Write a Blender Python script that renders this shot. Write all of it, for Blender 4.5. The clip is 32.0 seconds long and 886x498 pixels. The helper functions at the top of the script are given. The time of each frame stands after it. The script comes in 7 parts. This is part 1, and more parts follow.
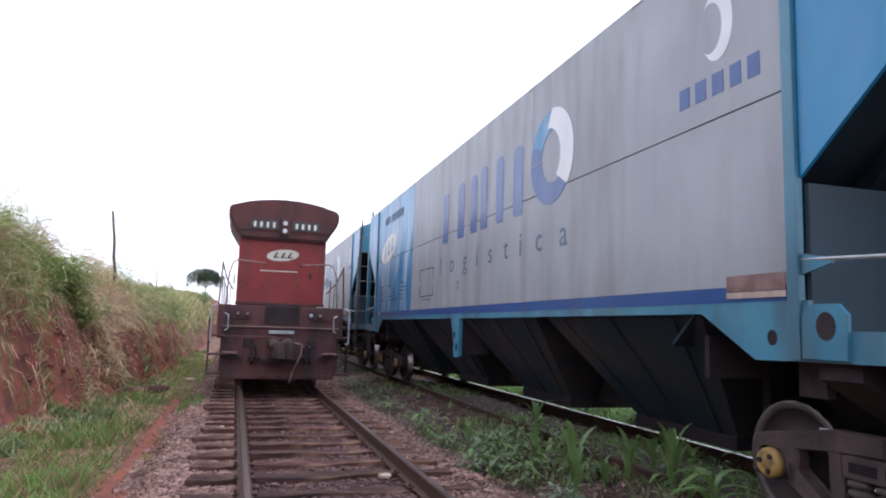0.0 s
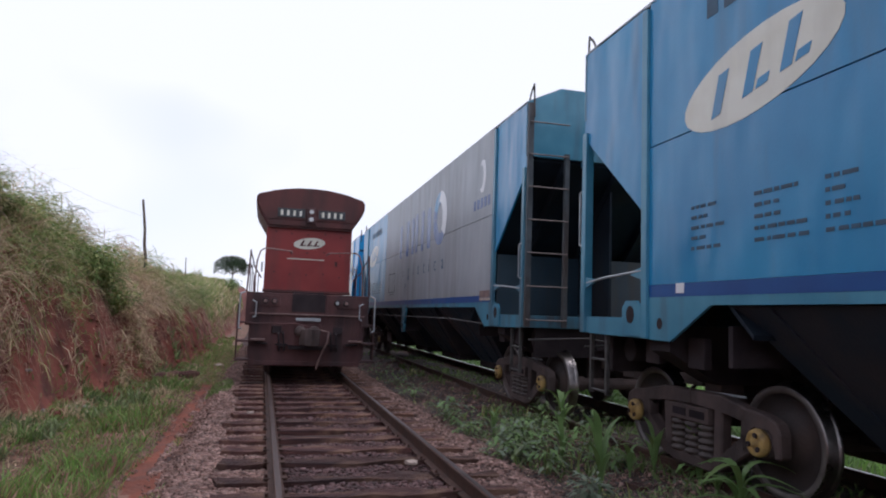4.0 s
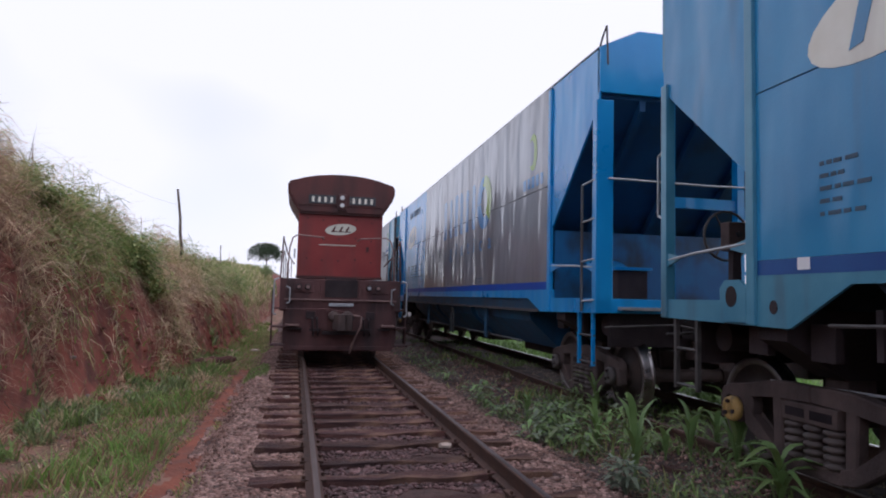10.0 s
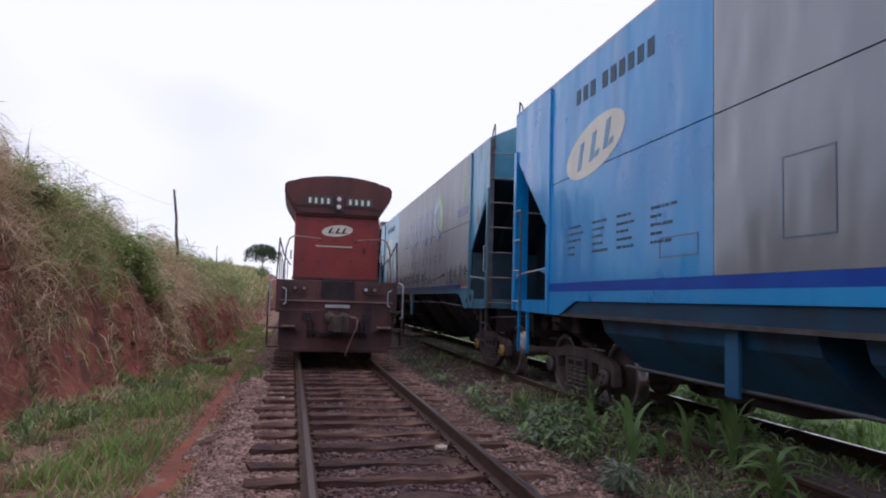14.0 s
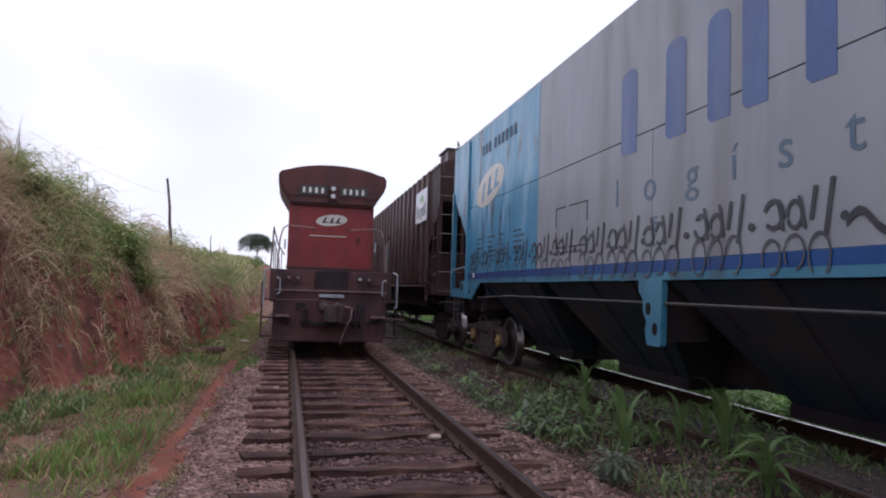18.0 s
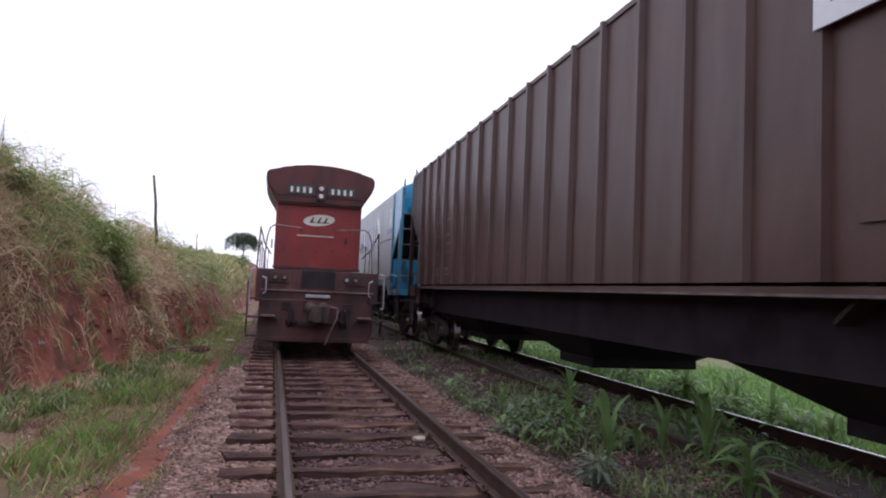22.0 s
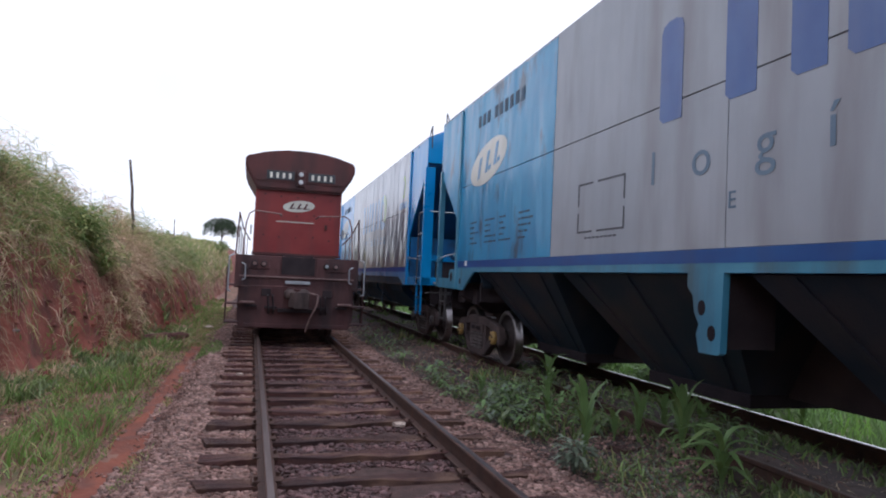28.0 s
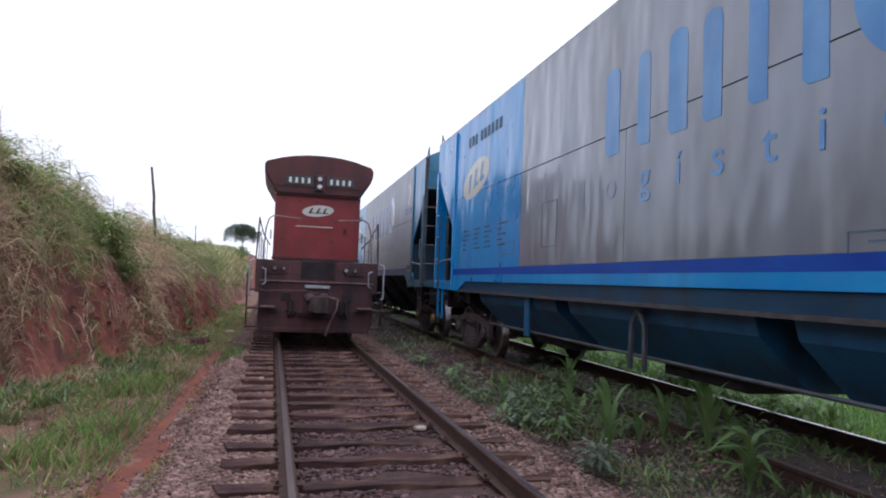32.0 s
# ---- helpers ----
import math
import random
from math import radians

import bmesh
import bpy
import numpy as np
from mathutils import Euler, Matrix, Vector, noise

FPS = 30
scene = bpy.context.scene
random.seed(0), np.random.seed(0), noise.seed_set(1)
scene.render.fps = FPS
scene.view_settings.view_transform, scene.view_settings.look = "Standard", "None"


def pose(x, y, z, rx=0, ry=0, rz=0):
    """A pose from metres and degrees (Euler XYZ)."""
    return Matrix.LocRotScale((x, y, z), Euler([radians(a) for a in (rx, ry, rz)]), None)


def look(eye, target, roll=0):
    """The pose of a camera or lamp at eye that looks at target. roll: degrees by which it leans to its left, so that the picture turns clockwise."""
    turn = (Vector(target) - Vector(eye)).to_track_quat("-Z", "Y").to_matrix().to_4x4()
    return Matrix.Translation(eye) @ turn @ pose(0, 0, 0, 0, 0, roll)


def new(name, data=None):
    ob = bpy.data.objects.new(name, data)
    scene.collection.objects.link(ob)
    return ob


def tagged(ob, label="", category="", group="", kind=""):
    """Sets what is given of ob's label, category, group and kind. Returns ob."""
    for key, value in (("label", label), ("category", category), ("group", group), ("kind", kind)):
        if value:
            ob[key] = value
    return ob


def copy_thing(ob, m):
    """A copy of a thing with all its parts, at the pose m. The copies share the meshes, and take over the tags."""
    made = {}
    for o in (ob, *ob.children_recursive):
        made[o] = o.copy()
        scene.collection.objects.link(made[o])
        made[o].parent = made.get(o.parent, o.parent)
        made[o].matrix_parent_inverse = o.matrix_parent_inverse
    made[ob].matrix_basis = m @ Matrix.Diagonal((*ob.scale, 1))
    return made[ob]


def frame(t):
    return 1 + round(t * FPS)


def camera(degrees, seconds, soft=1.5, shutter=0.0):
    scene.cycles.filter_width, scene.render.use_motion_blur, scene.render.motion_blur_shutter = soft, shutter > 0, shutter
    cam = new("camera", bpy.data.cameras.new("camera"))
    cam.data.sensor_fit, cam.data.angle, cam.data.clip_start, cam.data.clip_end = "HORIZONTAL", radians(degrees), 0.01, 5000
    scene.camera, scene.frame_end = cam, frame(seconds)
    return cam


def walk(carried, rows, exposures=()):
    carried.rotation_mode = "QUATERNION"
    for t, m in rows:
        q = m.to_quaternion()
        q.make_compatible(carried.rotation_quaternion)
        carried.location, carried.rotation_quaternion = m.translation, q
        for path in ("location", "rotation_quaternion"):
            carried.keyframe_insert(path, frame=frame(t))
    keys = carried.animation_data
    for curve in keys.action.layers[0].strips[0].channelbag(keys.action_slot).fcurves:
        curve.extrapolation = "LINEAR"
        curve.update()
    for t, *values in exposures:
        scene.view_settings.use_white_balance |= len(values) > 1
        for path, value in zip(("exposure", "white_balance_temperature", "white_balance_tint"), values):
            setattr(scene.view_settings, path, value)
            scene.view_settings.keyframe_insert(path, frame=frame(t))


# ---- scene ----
cam = camera(67.0, 32.0, soft=2.0)
PATH = [
    (0, (-1.018, -0.487, 1.603), (-0.441, 1.414, 1.838), 1.8),
    (0.5, (-1.016, -0.501, 1.608), (-0.383, 1.382, 1.838), 1.3),
    (1, (-1.018, -0.508, 1.611), (-0.43, 1.389, 1.838), 1.0),
    (1.5, (-1.025, -0.511, 1.608), (-0.453, 1.393, 1.827), 1.1),
    (2, (-1.032, -0.503, 1.606), (-0.461, 1.402, 1.82), 1.0),
    (2.5, (-1.051, -0.502, 1.603), (-0.482, 1.403, 1.819), 1.7),
    (3, (-1.051, -0.502, 1.606), (-0.534, 1.417, 1.825), 2.7),
    (3.5, (-1.047, -0.492, 1.61), (-0.525, 1.427, 1.82), 2.6),
    (4, (-1.049, -0.512, 1.617), (-0.539, 1.412, 1.813), 2.1),
    (4.5, (-1.044, -0.504, 1.615), (-0.553, 1.426, 1.796), 2.0),
    (6.5, (-1.062, -0.496, 1.61), (-0.6, 1.445, 1.744), 1.6),
    (7, (-1.064, -0.502, 1.612), (-0.607, 1.44, 1.748), 1.6),
    (7.5, (-1.052, -0.491, 1.608), (-0.612, 1.455, 1.744), 1.5),
    (8, (-1.056, -0.486, 1.606), (-0.624, 1.462, 1.743), 1.7),
    (8.5, (-1.063, -0.489, 1.612), (-0.64, 1.461, 1.747), 1.7),
    (9, (-1.049, -0.485, 1.619), (-0.63, 1.466, 1.757), 1.5),
    (9.5, (-1.056, -0.489, 1.618), (-0.634, 1.461, 1.762), 1.5),
    (10, (-1.045, -0.501, 1.622), (-0.622, 1.448, 1.767), 1.4),
    (10.5, (-1.041, -0.504, 1.62), (-0.618, 1.446, 1.767), 1.5),
    (11, (-1.049, -0.495, 1.619), (-0.627, 1.454, 1.763), 1.8),
    (11.5, (-1.051, -0.486, 1.618), (-0.628, 1.464, 1.759), 1.6),
    (12, (-1.057, -0.494, 1.615), (-0.63, 1.455, 1.755), 1.6),
    (12.5, (-1.058, -0.49, 1.619), (-0.624, 1.457, 1.762), 1.5),
    (13, (-1.043, -0.49, 1.612), (-0.608, 1.457, 1.759), 1.4),
    (13.5, (-1.044, -0.491, 1.613), (-0.609, 1.455, 1.763), 1.5),
    (15.5, (-1.044, -0.485, 1.616), (-0.621, 1.464, 1.771), 2.1),
    (16, (-1.047, -0.495, 1.618), (-0.629, 1.455, 1.771), 1.9),
    (16.5, (-1.036, -0.495, 1.614), (-0.617, 1.456, 1.758), 1.9),
    (17, (-1.028, -0.485, 1.615), (-0.607, 1.466, 1.746), 1.8),
    (17.5, (-1.034, -0.471, 1.616), (-0.601, 1.477, 1.737), 2.0),
    (18, (-1.031, -0.47, 1.611), (-0.582, 1.475, 1.734), 1.8),
    (18.5, (-1.035, -0.482, 1.617), (-0.578, 1.461, 1.74), 1.6),
    (19, (-1.031, -0.492, 1.629), (-0.574, 1.452, 1.748), 1.6),
    (19.5, (-1.023, -0.496, 1.627), (-0.567, 1.447, 1.748), 1.7),
    (20, (-1.033, -0.492, 1.623), (-0.58, 1.452, 1.743), 1.9),
    (20.5, (-1.033, -0.484, 1.621), (-0.582, 1.461, 1.74), 2.1),
    (21, (-1.027, -0.478, 1.623), (-0.574, 1.466, 1.742), 2.4),
    (21.5, (-1.021, -0.471, 1.616), (-0.555, 1.47, 1.737), 2.5),
    (22, (-1.028, -0.475, 1.613), (-0.543, 1.462, 1.743), 2.6),
    (22.5, (-1.024, -0.486, 1.616), (-0.528, 1.446, 1.752), 2.6),
    (23, (-1.015, -0.49, 1.619), (-0.515, 1.442, 1.751), 2.4),
    (23.5, (-1.027, -0.511, 1.617), (-0.524, 1.42, 1.745), 2.4),
    (24, (-1.029, -0.504, 1.626), (-0.526, 1.428, 1.747), 2.7),
    (24.5, (-1.03, -0.505, 1.63), (-0.522, 1.426, 1.746), 2.7),
    (25, (-1.027, -0.504, 1.63), (-0.519, 1.428, 1.743), 2.7),
    (25.5, (-1.016, -0.497, 1.617), (-0.511, 1.435, 1.731), 2.4),
    (27.5, (-1.015, -0.48, 1.616), (-0.489, 1.448, 1.714), 2.8),
    (28, (-1.037, -0.492, 1.62), (-0.493, 1.431, 1.712), 2.7),
    (28.5, (-1.019, -0.5, 1.617), (-0.475, 1.423, 1.708), 2.6),
    (29, (-1.011, -0.493, 1.618), (-0.473, 1.431, 1.707), 2.6),
    (29.5, (-1.017, -0.484, 1.618), (-0.48, 1.44, 1.713), 2.7),
    (30, (-1.024, -0.502, 1.615), (-0.489, 1.423, 1.716), 2.4),
    (30.5, (-1.028, -0.494, 1.609), (-0.523, 1.439, 1.713), 2.1),
    (31, (-1.023, -0.489, 1.609), (-0.54, 1.45, 1.708), 2.1),
    (31.5, (-1.022, -0.473, 1.614), (-0.546, 1.467, 1.708), 2.1),
    (32, (-1.031, -0.453, 1.609), (-0.542, 1.483, 1.709), 2.2),
]
walk(cam, [(t, look(eye, target, roll)) for t, eye, target, roll in PATH], [(0, 0.7, 6030, 15), (1, 0.42, 6030, 15), (2, 0.2, 6030, 15), (4, 0.03, 6050, 15), (7, 0.0, 6080, 17), (16, 0.02, 6090, 19), (18, 0.04, 6090, 19), (20, 0.12, 6060, 20), (21, 0.24, 6080, 19), (23, 0.26, 6090, 18), (24, 0.22, 6070, 18), (25, 0.22, 6040, 17), (29, 0.26, 5960, 15), (31, 0.31, 5930, 15), (32, 0.27, 5930, 15)])

# ---- light ----
world = bpy.data.worlds.new("overcast_sky")
scene.world = world
world.use_nodes = True
wn, wl = world.node_tree.nodes, world.node_tree.links
sky = wn.new("ShaderNodeTexSky")
sky.sky_type, sky.sun_disc, sky.sun_elevation, sky.sun_rotation = "NISHITA", False, radians(77), radians(128)
tc = wn.new("ShaderNodeTexCoord")
cl = wn.new("ShaderNodeTexNoise")
cl.inputs["Scale"].default_value, cl.inputs["Detail"].default_value = 1.6, 3.0
cr = wn.new("ShaderNodeValToRGB")
cr.color_ramp.elements[0].position, cr.color_ramp.elements[0].color = 0.35, (0.45, 0.45, 0.45, 1)
cr.color_ramp.elements[1].position, cr.color_ramp.elements[1].color = 0.56, (0.97, 0.97, 0.97, 1)
gain = wn.new("ShaderNodeVectorMath")
gain.operation = "SCALE"
gain.inputs["Scale"].default_value = 0.16
mixw = wn.new("ShaderNodeMixRGB")
mixw.inputs["Color2"].default_value = (1.04, 1.05, 1.10, 1)
bgw = wn["Background"]
wl.new(tc.outputs["Generated"], cl.inputs["Vector"])
wl.new(cl.outputs["Fac"], cr.inputs["Fac"])
wl.new(sky.outputs["Color"], gain.inputs[0])
wl.new(gain.outputs["Vector"], mixw.inputs["Color1"])
wl.new(cr.outputs["Color"], mixw.inputs["Fac"])
wl.new(mixw.outputs["Color"], bgw.inputs["Color"])
bgw.inputs["Strength"].default_value = 0.95
sun = new("sun", bpy.data.lights.new("sun", "SUN"))
sun.data.energy, sun.data.angle, sun.data.color = 0.8, radians(25), (1.0, 0.96, 0.9)
sun.matrix_world = look((0, 0, 50), (-9, 7, 0))

# ---- materials ----


def material(name, c1, c2, scale=4.0, rough=0.7, metal=0.0, bump=0.2, stretch=(1, 1, 1), dirt=None, dirt_scale=(1.5, 1.5, 0.25),
             dirt_at=(0.5, 0.75), dirt_max=0.8, detail=5.0, island=0.0, rand=0.0, fine=40.0, rough_var=0.12, dent=0.0, spec=0.5, thin=0.0, coat=0.0, coat_rough=0.15):
    """Two colours mixed by noise, streaks of dirt at a second scale, relief, and a tone that varies from piece to piece."""
    m = bpy.data.materials.new(name)
    m.use_nodes = True
    n, l = m.node_tree.nodes, m.node_tree.links
    b = n["Principled BSDF"]
    co = n.new("ShaderNodeTexCoord")

    def noise_at(sc, size, det):
        mp, t = n.new("ShaderNodeMapping"), n.new("ShaderNodeTexNoise")
        mp.inputs["Scale"].default_value = sc
        t.inputs["Scale"].default_value, t.inputs["Detail"].default_value = size, det
        l.new(co.outputs["Object"], mp.inputs["Vector"])
        l.new(mp.outputs["Vector"], t.inputs["Vector"])
        return t.outputs["Fac"]

    def ramp(fac, a, z, top=1.0):
        r = n.new("ShaderNodeMapRange")
        r.inputs["From Min"].default_value, r.inputs["From Max"].default_value, r.inputs["To Max"].default_value = a, z, top
        l.new(fac, r.inputs["Value"])
        return r.outputs["Result"]

    def mix(fac, a, z, kind="MIX"):
        x = n.new("ShaderNodeMixRGB")
        x.blend_type = kind
        for sock, v in (("Fac", fac), ("Color1", a), ("Color2", z)):
            if isinstance(v, (tuple, list)):
                x.inputs[sock].default_value = (*v, 1)
            elif isinstance(v, float):
                x.inputs[sock].default_value = v
            else:
                l.new(v, x.inputs[sock])
        return x.outputs["Color"]

    base = noise_at(stretch, scale, detail)
    grain = noise_at(stretch, fine, 3.0)
    col = mix(ramp(base, 0.35, 0.65), c1, c2)
    if dirt:
        streak = noise_at(dirt_scale, 1.6, 6.0)
        col = mix(ramp(streak, dirt_at[0], dirt_at[1], dirt_max), col, dirt)
    if island or rand:
        if island:
            src = n.new("ShaderNodeNewGeometry").outputs["Random Per Island"]
        else:
            src = n.new("ShaderNodeObjectInfo").outputs["Random"]
        amount = island or rand
        r = n.new("ShaderNodeMapRange")
        r.inputs["To Min"].default_value, r.inputs["To Max"].default_value = 1 - amount, 1 + amount
        l.new(src, r.inputs["Value"])
        v = n.new("ShaderNodeVectorMath")
        v.operation = "SCALE"
        l.new(col, v.inputs[0])
        l.new(r.outputs["Result"], v.inputs["Scale"])
        col = v.outputs["Vector"]
    l.new(col, b.inputs["Base Color"])
    b.inputs["Metallic"].default_value, b.inputs["Specular IOR Level"].default_value = metal, spec
    b.inputs["Coat Weight"].default_value, b.inputs["Coat Roughness"].default_value = coat, coat_rough
    if thin:
        tl, mx = n.new("ShaderNodeBsdfTranslucent"), n.new("ShaderNodeMixShader")
        mx.inputs["Fac"].default_value = thin
        l.new(col, tl.inputs["Color"])
        l.new(b.outputs["BSDF"], mx.inputs[1])
        l.new(tl.outputs["BSDF"], mx.inputs[2])
        l.new(mx.outputs["Shader"], n["Material Output"].inputs["Surface"])
    rr = n.new("ShaderNodeMapRange")
    rr.inputs["To Min"].default_value, rr.inputs["To Max"].default_value = max(0.05, rough - rough_var), min(1, rough + rough_var)
    l.new(base, rr.inputs["Value"])
    l.new(rr.outputs["Result"], b.inputs["Roughness"])
    if dent:
        db = n.new("ShaderNodeBump")
        db.inputs["Strength"].default_value, db.inputs["Distance"].default_value = 1.0, dent
        l.new(noise_at((1.2, 1.2, 0.42), 1.3, 2.0), db.inputs["Height"])
        l.new(db.outputs["Normal"], b.inputs["Normal"])
        l.new(db.outputs["Normal"], b.inputs["Coat Normal"])
    if bump:
        bp = n.new("ShaderNodeBump")
        bp.inputs["Strength"].default_value, bp.inputs["Distance"].default_value = bump, 0.02
        l.new(grain, bp.inputs["Height"])
        if dent:
            l.new(db.outputs["Normal"], bp.inputs["Normal"])
        l.new(bp.outputs["Normal"], b.inputs["Normal"])
    return m



